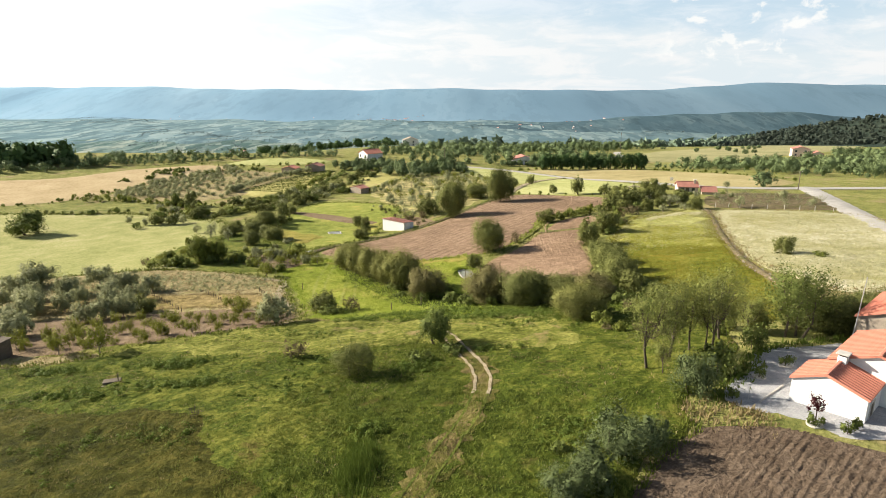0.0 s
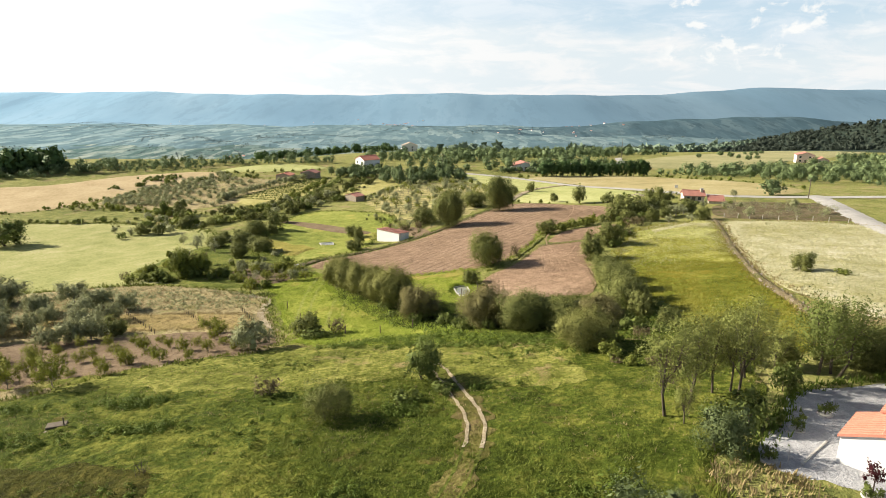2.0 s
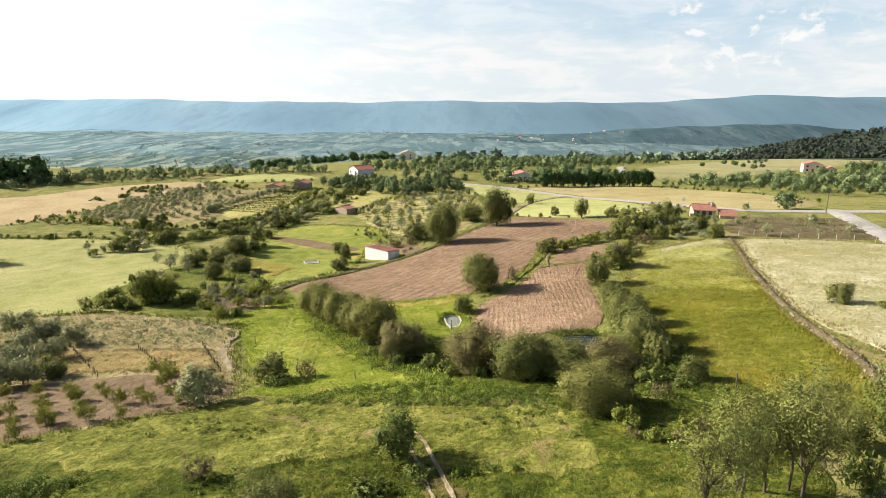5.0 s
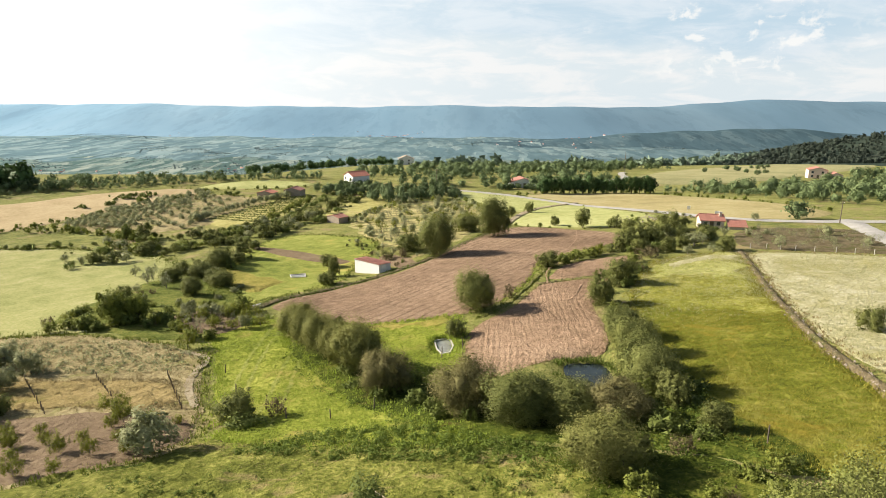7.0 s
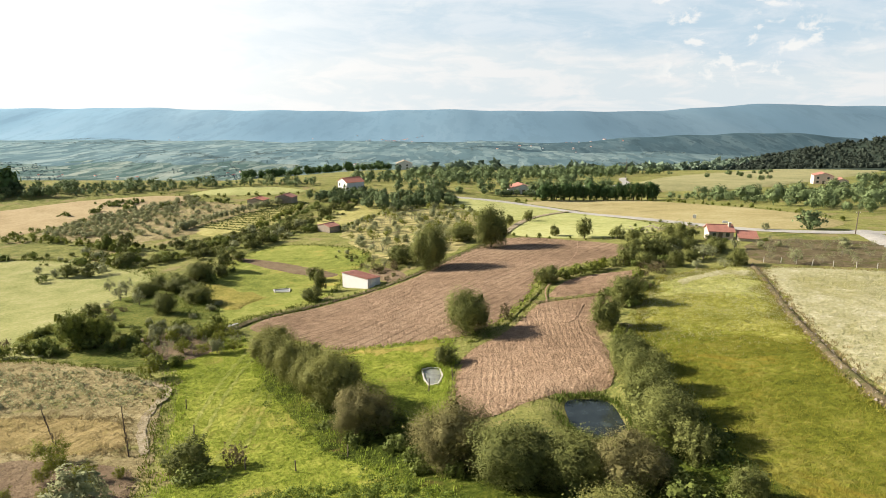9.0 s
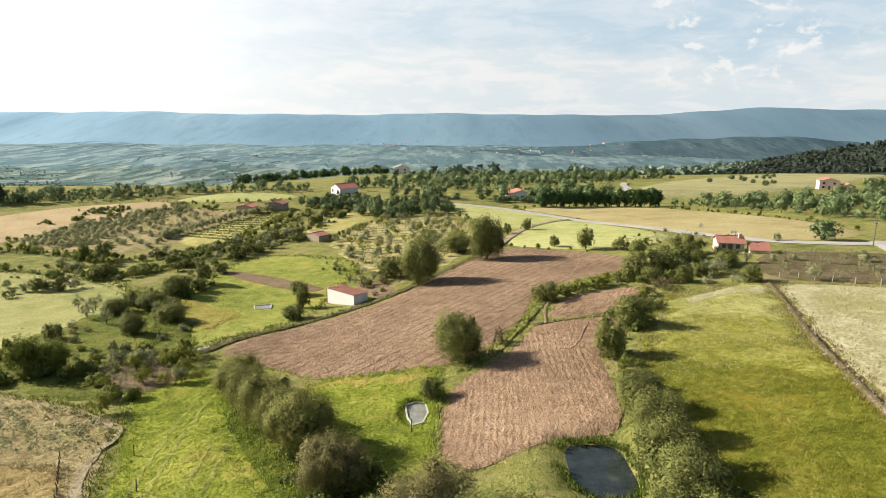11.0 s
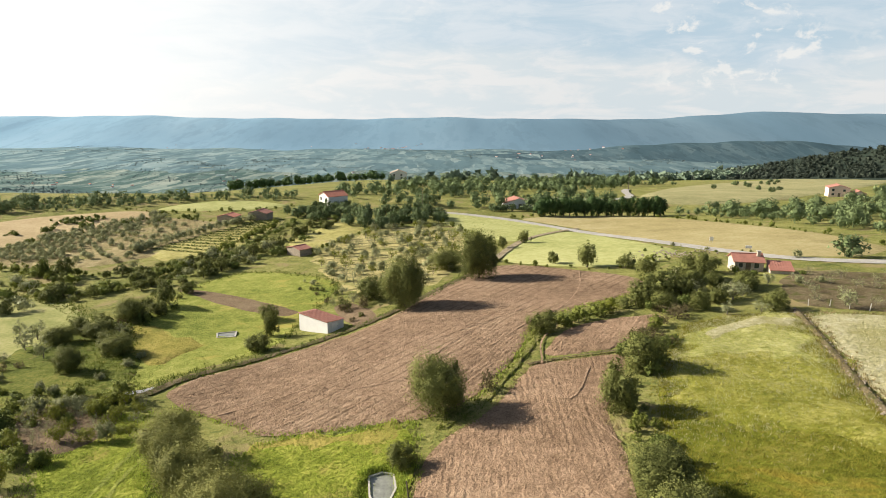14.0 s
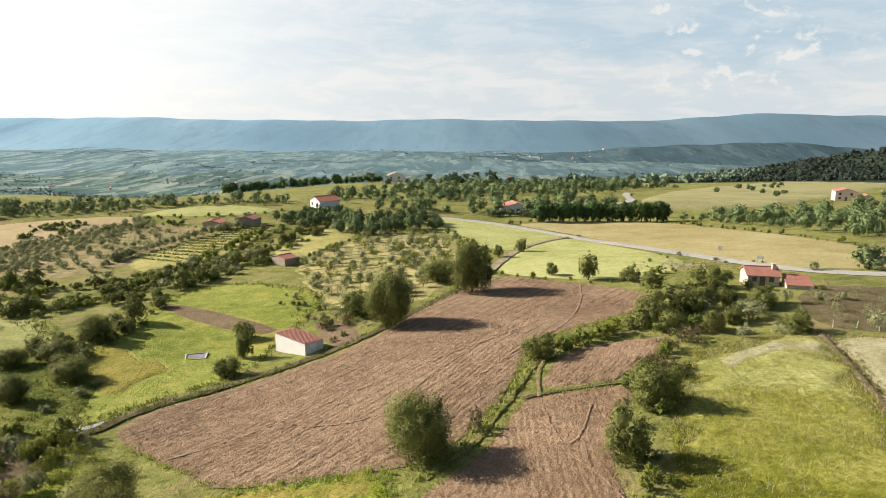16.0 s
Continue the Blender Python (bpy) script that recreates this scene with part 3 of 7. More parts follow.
def ribbon(name, points, width, material, label, category="road", lift=0.1, step=1.0, ragged=0.1, offset=0.0, crown=0.0, tussocks=0.0, seed=3):
    """A road, track or bank along a line."""
    pts = along(points, step)
    rng = random.Random(seed)
    verts, faces = [], []
    for i, p in enumerate(pts):
        d = (pts[min(i + 1, len(pts) - 1)] - pts[max(i - 1, 0)]).normalized()
        n = Vector((-d.y, d.x))
        for k, w in enumerate((-0.5, -0.25, 0.0, 0.25, 0.5)):
            side = offset + w * width + (ragged * 1.6 * noise.noise(Vector((p.x * 1.1, p.y * 1.1, seed + k))) if k in (0, 4) else 0)
            q = p + n * side
            bump_up = tussocks * float(lumps(np.array([q.x]), np.array([q.y]))[0]) if tussocks else 0.0
            verts.append((q.x, q.y, h1(q.x, q.y) + bump_up + lift + crown * (1 - (2 * w) ** 2)))
    for i in range(len(pts) - 1):
        for k in range(4):
            faces.append((i * 5 + k, i * 5 + k + 1, i * 5 + k + 6, i * 5 + k + 5))
    return tagged(mesh_object(name, verts, faces, material, smooth_shade=True), label, category, kind="structure")


# ---- ground ----
def steps(near0, near1, step, far0, far1, growth):
    """Even steps between near0 and near1, growing ones out to far0 and far1."""
    mid = list(np.arange(near0, near1 + step / 2, step))
    lo, hi, s = [], [], step
    x = near0
    while x > far0:
        s *= growth
        x -= s
        lo.append(max(x, far0))
    x, s = near1, step
    while x < far1:
        s *= growth
        x += s
        hi.append(min(x, far1))
    return np.array(lo[::-1] + mid + hi)


def make_ground():
    gx = steps(-62, 72, 1.7, -4600, 4600, 1.07)
    gy = steps(14, 200, 1.7, -400, 4900, 1.04)
    X, Y = np.meshgrid(gx, gy)
    Z = height(X, Y) + 0.10 * np.sin(X / 2.3 + 1.7 * np.sin(Y / 3.1)) * np.cos(Y / 2.7) * (np.abs(X) < 80) * 0.6
    Z = Z - 25 * smooth(1300, 1500, Y)
    r, c = Z.shape
    j, i = np.meshgrid(np.arange(r - 1), np.arange(c - 1), indexing="ij")
    a = (j * c + i).ravel()
    faces = np.stack([a, a + 1, a + c + 1, a + c], -1)
    verts = np.stack([X.ravel(), Y.ravel(), Z.ravel()], -1)
    tagged(mesh_object("ground", verts.tolist(), faces.tolist(), M["rough"], smooth_shade=True),
           "rolling meadow ground with mottled green and dry grass", "ground", kind="structure")


make_ground()


def backdrop(name, x0, x1, nx, y0, y1, ny, rise, material, label):
    """Far land as a sheet of hills: rise(x, y) gives its height."""
    X, Y = np.meshgrid(np.linspace(x0, x1, nx), np.linspace(y0, y1, ny))
    Z = rise(X, Y)
    j, i = np.meshgrid(np.arange(ny - 1), np.arange(nx - 1), indexing="ij")
    a = (j * nx + i).ravel()
    faces = np.stack([a, a + 1, a + nx + 1, a + nx], -1)
    verts = np.stack([X.ravel(), Y.ravel(), Z.ravel()], -1)
    return tagged(mesh_object(name, verts.tolist(), faces.tolist(), material, smooth_shade=True), label, "distance", kind="structure")


def wave(x, *terms):
    return sum(a * np.sin(x / l + p) for a, l, p in terms)


def far_hills(X, Y):
    crest = -32 + wave(X, (7, 420, 1.0), (4, 170, 2.0), (2.5, 70, 0.5)) + 42 * smooth(900, 2300, X) + 22 * np.exp(-((X - 2450) / 260) ** 2)
    rise = smooth(3480, 4720, Y + 45 * np.sin(X / 380))
    spur = 4 * np.sin(X / 240 + Y / 190) * np.cos(X / 430 - Y / 310) * rise * (1 - rise) * 4
    return -207 + (crest + 207) * rise + spur


def dark_ridge(X, Y):
    crest = 84 * np.exp(-((X - 1600) / 900) ** 2) + wave(X, (4, 130, 0.3), (2, 47, 1.0))
    return -200 + crest * np.exp(-((Y - 3250) / 330) ** 2) + 2 * np.sin(X / 45 + Y / 60)


def valley(X, Y):
    z = far_level(X, Y) + (15 - 10 * smooth(1500, 2100, Y)) * (np.sin(X / 310 + 1.3) * np.cos(Y / 270) + 0.5 * np.sin(X / 120 + Y / 150)) * smooth(500, 1400, Y)
    return z - 4 * smooth(1500, 1330, Y)


def valley_far(X, Y):
    return valley(X, Y) - 3 + 7 * smooth(2050, 2700, Y) + 1.4 * np.sin(X / 83 + Y / 61) + 0.8 * np.sin(X / 37 - Y / 47)


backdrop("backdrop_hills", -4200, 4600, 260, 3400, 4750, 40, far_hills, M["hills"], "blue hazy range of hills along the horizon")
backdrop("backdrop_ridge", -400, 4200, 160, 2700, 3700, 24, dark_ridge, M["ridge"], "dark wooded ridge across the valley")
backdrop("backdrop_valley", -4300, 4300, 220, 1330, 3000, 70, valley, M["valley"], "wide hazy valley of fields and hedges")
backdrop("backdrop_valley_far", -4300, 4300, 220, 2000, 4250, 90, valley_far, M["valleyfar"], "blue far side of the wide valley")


# ---- fields, roads and water ----
GROVE = [(-26.5, 99.5), (-25.5, 93.8), (-19.5, 79.6), (-17.6, 71.5), (-22.8, 65.9), (-30.1, 62.5), (-34.6, 57.0), (-42.6, 54.7), (-62, 54), (-95, 100), (-81.5, 108.6), (-66.4, 109.7), (-50.4, 109.6), (-34.3, 104.8)]
ORCHARD_SOIL = [(-60, 79), (-36.9, 80.6), (-31.3, 81.9), (-21.4, 79.8), (-19.0, 76.8), (-18.0, 72.0), (-22.8, 66.5), (-30.1, 63.5), (-36, 58), (-55, 58)]
VINES = [(-62, 93), (-45.4, 92.4), (-26.8, 91.0), (-22.6, 81.5), (-38.7, 83.0), (-60, 82.5)]
PLOUGH_WEST = [(-25.8, 125.0), (-24.4, 130.5), (-18.5, 135.6), (-11.2, 142.0), (-5.0, 146.4), (1.5, 154.6), (8.4, 168.5), (12.7, 176.3), (16.7, 183.0), (22.0, 186.4), (28.1, 183.7), (35.1, 176.7), (44, 167), (45.9, 160.2), (42.6, 154.0), (35.2, 150.2), (27.5, 146.2), (22.5, 141.7), (20.4, 133.6), (17.3, 124.8), (12.3, 115.4), (8, 112.2), (2.5, 112.0), (-2.3, 111.3), (-8.6, 110.6), (-14.8, 115.4), (-22.2, 120.8)]
PLOUGH_EAST = [(24.1, 124.6), (31.0, 125.6), (31.0, 122.6), (28.6, 118.0), (25.8, 111.4), (25.0, 107.4), (24.8, 102.7), (23.4, 92.6), (20.7, 92.2), (17.4, 91.9), (13.0, 89.2), (9.4, 86.7), (6.9, 88.0), (6.3, 95.2), (7.5, 104.6), (9.8, 108.2), (14.1, 112.6), (18.6, 121.1), (19.8, 123.8)]
HAY = [(42.2, 134.2), (52.4, 137.8), (58.6, 136.3), (55.0, 125.0), (47.8, 102.6), (42.0, 85.4), (40.3, 75.9), (38.8, 66.6), (34, 56), (28.5, 56.5), (25.1, 63.3), (25.2, 73.4), (29.3, 94.6), (28.3, 102.0), (32.9, 116.9)]
BLEACHED = [(60.2, 137.0), (70.2, 133.8), (78.8, 129.5), (86.7, 122), (79.8, 99.0), (66, 72), (44, 62), (42.6, 76.4), (44.0, 86.2), (49.8, 104.0), (56.5, 124.9)]
LEFT_MEADOW = [(-190, 190), (-142.6, 187.4), (-111.1, 185.2), (-93.5, 185.4), (-68.5, 173.3), (-59.8, 167.0), (-47.0, 151.1), (-38.4, 138.1), (-35.6, 124.5), (-39.1, 115.6), (-48.8, 111.2), (-55.8, 110.0), (-90, 112), (-170, 116)]
STREAM_MEADOW = [(-16, 101), (-9, 91), (-2, 81), (4, 73), (8, 67.5), (0, 68), (-9, 70), (-16, 72), (-17.5, 79), (-21.5, 88), (-25.2, 98), (-29, 106), (-30, 112), (-27.5, 119), (-21, 117)]
TRIANGLE = [(6, 110.8), (2.5, 111.4), (-2.3, 110.6), (-9.0, 109.6), (-12, 104), (-5, 95), (1, 87), (6, 85), (5.6, 95), (6.8, 104)]
GREEN_MID = [(-47.8, 167.1), (-45.2, 185.3), (-36.4, 196.6), (-20.2, 188.6), (-12.1, 178.6), (-14, 166), (-16.4, 157.8), (-16.7, 144.2), (-26.6, 132.3), (-30.0, 124.8), (-36.4, 137.0)]

KNOLL = [(-62, 16), (-75, 40), (-62, 53), (-42, 54.5), (-34, 57), (-30, 62.5), (-22, 66.5), (-16.8, 72), (-8, 71), (0, 70), (8, 68), (14, 65), (21, 63), (27, 57), (25, 49), (22, 43), (17.8, 38), (14, 33), (9, 27.6), (4, 18), (-5, 8), (-40, 6)]
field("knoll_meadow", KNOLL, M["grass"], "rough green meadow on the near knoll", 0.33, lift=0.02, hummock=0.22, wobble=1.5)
field("knoll_top_meadow", [(-42, 57.5), (-36, 61), (-30, 64), (-22, 67.5), (-16.8, 72.4), (-8, 71.6), (0, 70.4), (8, 68.4), (13, 64), (15, 55), (13, 50), (6, 50), (1, 52), (-6, 55), (-16, 54), (-26, 56)], M["knolltop"], "yellow-green knoll top grass with sunlight in its colour", 0.33, lift=0.05, hummock=0.235, wobble=3.5, seed=4)
field("scrub_ground", [(-54, 152), (-46, 166), (-36, 142), (-31, 124), (-27.5, 119), (-27, 108), (-30, 106), (-38, 107), (-50, 112), (-58, 116), (-60, 130)], M["scrub"], "rough scrubby grass between the hedges", 0.8, lift=0.12, hummock=0.12, wobble=2.0)
field("knoll_brown_meadow", [(-70, 42), (-45, 43), (-27, 44.5), (-19, 42), (-13, 37), (-10, 31), (-11, 24), (-16, 18), (-60, 14)], M["brown"], "olive-brown near-knoll grass with shade in its colour", 0.4, lift=0.04, hummock=0.23, wobble=4.0, seed=9)
field("meadow_left", LEFT_MEADOW, M["left"], "sunlit pale yellow-green hay meadow", 2.0, lift=0.10, wobble=1.5)
# dark sheet under the tree row: its colour deepens the trees' shade
field("bank_ground", [(-19, 104), (-12, 91), (-4, 79.5), (3, 72.0), (10, 68.0), (14, 65.6), (21, 63.6), (27, 57.6), (29.5, 62), (27, 72), (28.8, 90), (30, 102), (27, 104), (25, 95), (24, 88), (23.4, 79), (17, 76.6), (12, 76), (6, 81), (1, 88.5), (-5, 96), (-12, 105)], M["grass"], "rank grass beneath the stream trees, dark colour for their shade", 0.5, lift=0.09, hummock=0.13, wobble=0.8)
field("meadow_stream", STREAM_MEADOW, M["lush"], "lush green mown meadow beside the stream trees", 0.4, lift=0.06, hummock=0.09, wobble=1.6)
field("meadow_triangle", TRIANGLE, M["lush"], "bright green meadow between tree row and ploughland", 0.4, lift=0.05, hummock=0.09)
field("meadow_mid", GREEN_MID, M["midgreen"], "green meadow by the little shed", 1.0, lift=0.08)
field("hay_meadow", HAY, M["yellow"], "tall yellow-green hay meadow", 0.5, lift=0.05, hummock=0.07, wobble=0.8)
field("hay_meadow_middle", [(42.2, 133.6), (52.4, 137.2), (58.2, 135.9), (54.6, 125.0), (49.5, 109), (45, 97), (38, 104), (31.5, 107), (34, 118)], M["midhay"], "paler middle part of the hay meadow", 0.6, lift=0.10, hummock=0.115, wobble=6.0, seed=7)
field("hay_meadow_top", [(41.6, 132.0), (52.4, 136.6), (57.6, 135.3), (54.2, 126.0), (52, 117), (46, 121), (41, 119), (36, 122)], M["palehay"], "pale flowering upper part of the hay meadow", 0.6, lift=0.15, hummock=0.12, wobble=5.0, seed=8)
field("hay_margin", [(42.6, 131.6), (52, 136.6), (58, 135.4), (56.6, 130.6), (50, 131.6), (44.6, 127.6), (42, 126)], M["hayfield"], "bleached margin along the hay meadow's upper edge", 0.6, lift=0.19, hummock=0.12, wobble=1.6, seed=12)
field("upper_plot", [(21.6, 126.3), (23.9, 132.7), (26.4, 136.7), (30.6, 139.3), (34.7, 140.5), (37, 140.7), (41.2, 140.9), (40, 136.5), (34.4, 132.4), (31.7, 127.9), (26.9, 126.5)], M["soileast"], "small ploughed plot above the grassy balk", 0.6, cross=0.16, turn=radians(-30), lift=0.16, furrow=0.02, clods=0.045)
field("bleached_meadow", BLEACHED, M["hayfield"], "bleached whitish hay meadow", 0.7, lift=0.05, hummock=0.12, wobble=0.6)
field("olive_grove_ground", GROVE, M["dry"], "dry brownish olive grove ground with sparse grass", 0.5, lift=0.04, hummock=0.07, wobble=1.0, clods=0.02)
field("orchard_strip", [(-40.2, 117.4), (-38.1, 121.4), (-32.6, 122.3), (-27.6, 119.4), (-25.6, 112.1), (-29.2, 107.4), (-33, 108.5)], M["dark"], "brown orchard strip below the hedge", 0.7, lift=0.34, clods=0.04, wobble=0.8)
field("orchard_soil", ORCHARD_SOIL, M["dark"], "tilled dark orchard soil", 0.6, cross=0.25, turn=0.1, lift=0.26, furrow=0.04, pitch=1.1, clods=0.02)
field("vineyard_ground", VINES, M["vine"], "dry yellowish vineyard ground", 0.8, lift=0.24, clods=0.03)
field("ploughed_field", PLOUGH_WEST, M["soil"], "bare ploughed pinkish-brown field", 0.3, cross=0.16, turn=radians(-38), lift=0.16, furrow=0.036, pitch=0.75, clods=0.042, bend=3.0, wobble=0.35)
field("ploughed_field", PLOUGH_EAST, M["soileast"], "bare ploughed pinkish-brown field tongue by the pond", 0.22, cross=0.14, turn=radians(-8), lift=0.15, furrow=0.030, pitch=0.7, clods=0.030, bend=1.2, wobble=0.35, seed=2)
field("flowering_strip", [(-10.5, 109.2), (-3.3, 110.9), (3.0, 111.8), (5.8, 110.6), (4.6, 107.6), (0.0, 107.8), (-5.0, 107.0)], M["golden"], "golden flowering strip of grass below the ploughland", 0.5, lift=0.10, hummock=0.10, wobble=2.6, seed=14)
field("garden_plot", [(16.1, 34.6), (21.3, 33.6), (23.7, 31.9), (25.6, 30.6), (26.5, 27.4), (21.3, 20.7), (4.9, 21.5), (9.3, 27.7), (12.1, 30.8), (14.1, 32.8)], M["garden"], "freshly hoed brown garden plot", 0.35, cross=0.09, turn=radians(-46), lift=0.14, furrow=0.030, pitch=0.44, clods=0.022, wobble=0.3)
field("gravel_yard", [(18.3, 37.5), (23.0, 42.9), (25.8, 47.2), (30.1, 47.8), (34.8, 48.8), (42, 42.9), (36.0, 29.0), (26.4, 32.3), (23.9, 32.3), (21.6, 34.5)], M["gravel"], "pale grey gravel yard round the house", 0.7, lift=0.06, wobble=0.2)
field("dark_plot", [(-48.6, 181.0), (-45.0, 181.5), (-25.6, 170.3), (-16.4, 163.4), (-19.7, 161.0), (-22.8, 162.4), (-33.0, 167.4)], M["dark"], "narrow tilled plot of dark soil", 1.2, cross=0.4, turn=radians(58), lift=0.16, furrow=0.05, pitch=1.2)
field("red_plot", [(-12.1, 164.3), (-7.7, 166.2), (-1.4, 154.1), (-5.2, 149.5), (-7.6, 154.9)], M["dark"], "small reddish bare garden by the shed", 1.0, lift=0.14, clods=0.04)
field("orchard_field", [(62.6, 147.1), (61.8, 140.2), (70.7, 135.6), (79.6, 131.7), (86.8, 129.8), (94, 157), (89.9, 159.1), (80.0, 161.7), (74.4, 163.2), (66.5, 156.4)], M["verge"], "brown orchard soil beside the roadside house", 1.2, lift=0.14, clods=0.05)
field("green_strip", [(22.4, 194), (33.2, 235), (51.0, 252), (58.2, 216), (64.0, 193), (56.1, 181.0), (47.1, 175.4), (35.6, 179.3), (24.0, 188.5)], M["pale"], "green grass strip below the road", 2.0, lift=0.12)
field("stubble_field", [(35.7, 280.1), (55.9, 290.1), (89.3, 284), (101, 254.0), (110, 213.1), (108, 186.6), (95, 176.5), (81.0, 178.5), (70.4, 195.3), (61.9, 219.6), (55.0, 256.1), (44.5, 271.1)], M["tan"], "tan dry stubble field beyond the road", 2.5, lift=0.2)
field("road_meadow", [(2, 290), (8, 294), (22.1, 284.2), (35.1, 274.0), (49.7, 256), (41, 241.2), (32.0, 222), (24, 224), (14, 252)], M["pale"], "pale meadow beside the country road", 2.5, lift=0.2)
field("stubble_left", [(-230, 240), (-184.1, 246.7), (-156.3, 252.2), (-138.9, 274.2), (-110.7, 287.2), (-95.4, 284.6), (-99.8, 261.8), (-112.5, 244.8), (-121.2, 226.1), (-127.1, 208.1), (-150.3, 196.9), (-230, 200)], M["tanleft"], "bleached tan stubble field", 3.0, lift=0.25)
field("pale_pasture", [(-103.7, 287.7), (-93.3, 306.0), (-75.2, 316.0), (-52.2, 305.3), (-62.8, 293.5), (-82.0, 288.7)], M["pale"], "pale green pasture on the plateau's edge", 3.0, lift=0.3)
field("far_grove_ground", [(-122.1, 214.9), (-111.5, 242.8), (-99.0, 275.8), (-82.5, 274.1), (-60, 262), (-66, 222), (-80, 204), (-103.7, 207.4)], M["dry"], "dry ground of a far olive grove", 2.5, lift=0.2)
field("terraced_vineyard", [(-76, 224), (-72, 236), (-63, 259), (-55, 277), (-46.7, 275.6), (-47, 240), (-50, 214), (-62, 208)], M["vinerow"], "terraced vineyard with dry rows", 2.5, lift=0.25)
field("yellow_vineyard", [(-38.2, 230.4), (-27.8, 271.7), (-19.1, 271.7), (-16.2, 252.0), (-26.6, 217.8)], M["vinerow"], "yellow-green vineyard slope", 2.5, lift=0.2)
field("central_grove_ground", [(-26, 214), (-14, 250), (2, 262), (16, 240), (19, 205), (10, 178), (1, 166), (-8, 170), (-18, 186)], M["terrace"], "dry grassy ground of a terraced grove", 2.0, lift=0.15, wobble=4.0)
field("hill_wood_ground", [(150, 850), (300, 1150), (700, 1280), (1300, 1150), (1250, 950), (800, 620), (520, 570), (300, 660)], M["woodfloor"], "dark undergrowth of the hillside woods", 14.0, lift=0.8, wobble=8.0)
field("hill_pasture", [(100.5, 352.9), (163.7, 472.8), (272.2, 602.4), (433.9, 742.1), (600, 870), (433.3, 633.0), (192.2, 365.3), (146.1, 339.7), (112.0, 330.8)], M["hillgrass"], "pale dry pasture on a rise", 8.0, lift=0.5)

ribbon("road", [(-2, 300), (8.0, 294.6), (22.1, 286.2), (35.1, 276.0), (49.7, 257.6), (60.6, 219.6), (69.4, 195.3), (77.1, 178.7), (86.8, 172.1), (98.3, 169.2), (110.1, 167.5), (140, 164)], 4.6, M["road"], "narrow pale asphalt country road", lift=0.10, ragged=0.25, crown=0.26)
ribbon("road_branch", [(101, 172.1), (96.3, 158.8), (91.5, 145.1), (86.3, 129.7), (81, 113.1), (77, 96)], 5.0, M["road"], "pale asphalt lane bending past the meadow", lift=0.08, ragged=0.2, crown=0.24)
ribbon("farm_track", [(53.8, 256.1), (40.3, 240.2), (30.0, 220.3), (22.9, 198.7), (18.4, 184.7)], 2.0, M["path"], "pale earth farm track", "track", lift=0.28, ragged=0.3)
TRACK = [(-1.5, 60), (0.2, 57.6), (0.9, 55.4), (2.3, 49.5), (3.2, 45.6), (3.0, 43.0), (2.7, 41.5), (2.2, 39.2), (1.0, 36.1), (-0.2, 33.2), (-2.5, 27), (-4, 20)]
ribbon("wheel_track", TRACK, 2.2, M["worn"], "dry trodden grass along the wheel track", "track", lift=0.045, ragged=0.7, offset=0.1, step=0.3, tussocks=0.225, seed=5)
for off, wid, sd in ((0.66, 0.28, 3), (-0.50, 0.24, 8)):
    ribbon("wheel_track", TRACK[:7], wid, M["path"], "worn pale wheel rut in the grass", "track", lift=0.085, ragged=0.05, offset=off, step=0.3, tussocks=0.225, seed=sd)
    ribbon("wheel_track", TRACK[6:], wid * 0.8, M["scrub"], "faint grassy wheel rut", "track", lift=0.062, ragged=0.08, offset=off, step=0.3, tussocks=0.225, seed=sd + 1)
ribbon("field_bank", [(59.5, 138.1), (55.7, 125.0), (51.2, 111.6), (47.7, 100.3), (44.8, 92.1), (42.6, 84.3), (41.1, 76), (40.1, 69.4), (37, 60)], 1.1, M["verge"], "low stony bank between two hay meadows", "bank", lift=0.06, ragged=0.2, crown=0.3)
ribbon("grove_path", [(-30.5, 100.7), (-27.4, 99.2), (-25.6, 97.2), (-25.9, 93.9), (-25.6, 90.5), (-23.6, 86.0), (-21.4, 82.0)], 0.9, M["path"], "pale dusty path at the grove's corner", "track", lift=0.16, ragged=0.25)
ribbon("field_verge", [(17.9, 184), (11.4, 172.9), (4.6, 161.8), (-1.6, 153.0), (-7.0, 147.6), (-12.4, 143.2), (-19.0, 137.0), (-26.0, 130.5), (-28.0, 124.1), (-31.1, 121.4)], 1.6, M["verge"], "dark weedy verge round the ploughland", "bank", lift=0.14, ragged=0.3, crown=0.1)
ribbon("field_balk", [(9.0, 110.2), (13.2, 114.0), (17.6, 122.6), (20.9, 131.4), (23.4, 139.0), (29, 142), (36, 146)], 0.9, M["rough"], "grassy balk between ploughed fields", "bank", lift=0.12, ragged=0.5, crown=0.06)
ribbon("far_lane", [(60, 350), (99.4, 345.3), (110, 400), (120.6, 430.1)], 4.0, M["road"], "pale lane climbing the far rise", lift=0.6, ragged=0.3)
ribbon("field_balk", [(19.4, 123.9), (24.1, 125.3), (31.4, 126.5)], 0.5, M["verge"], "thin earthen balk across the ploughed tongue", "bank", lift=0.2, ragged=0.2)
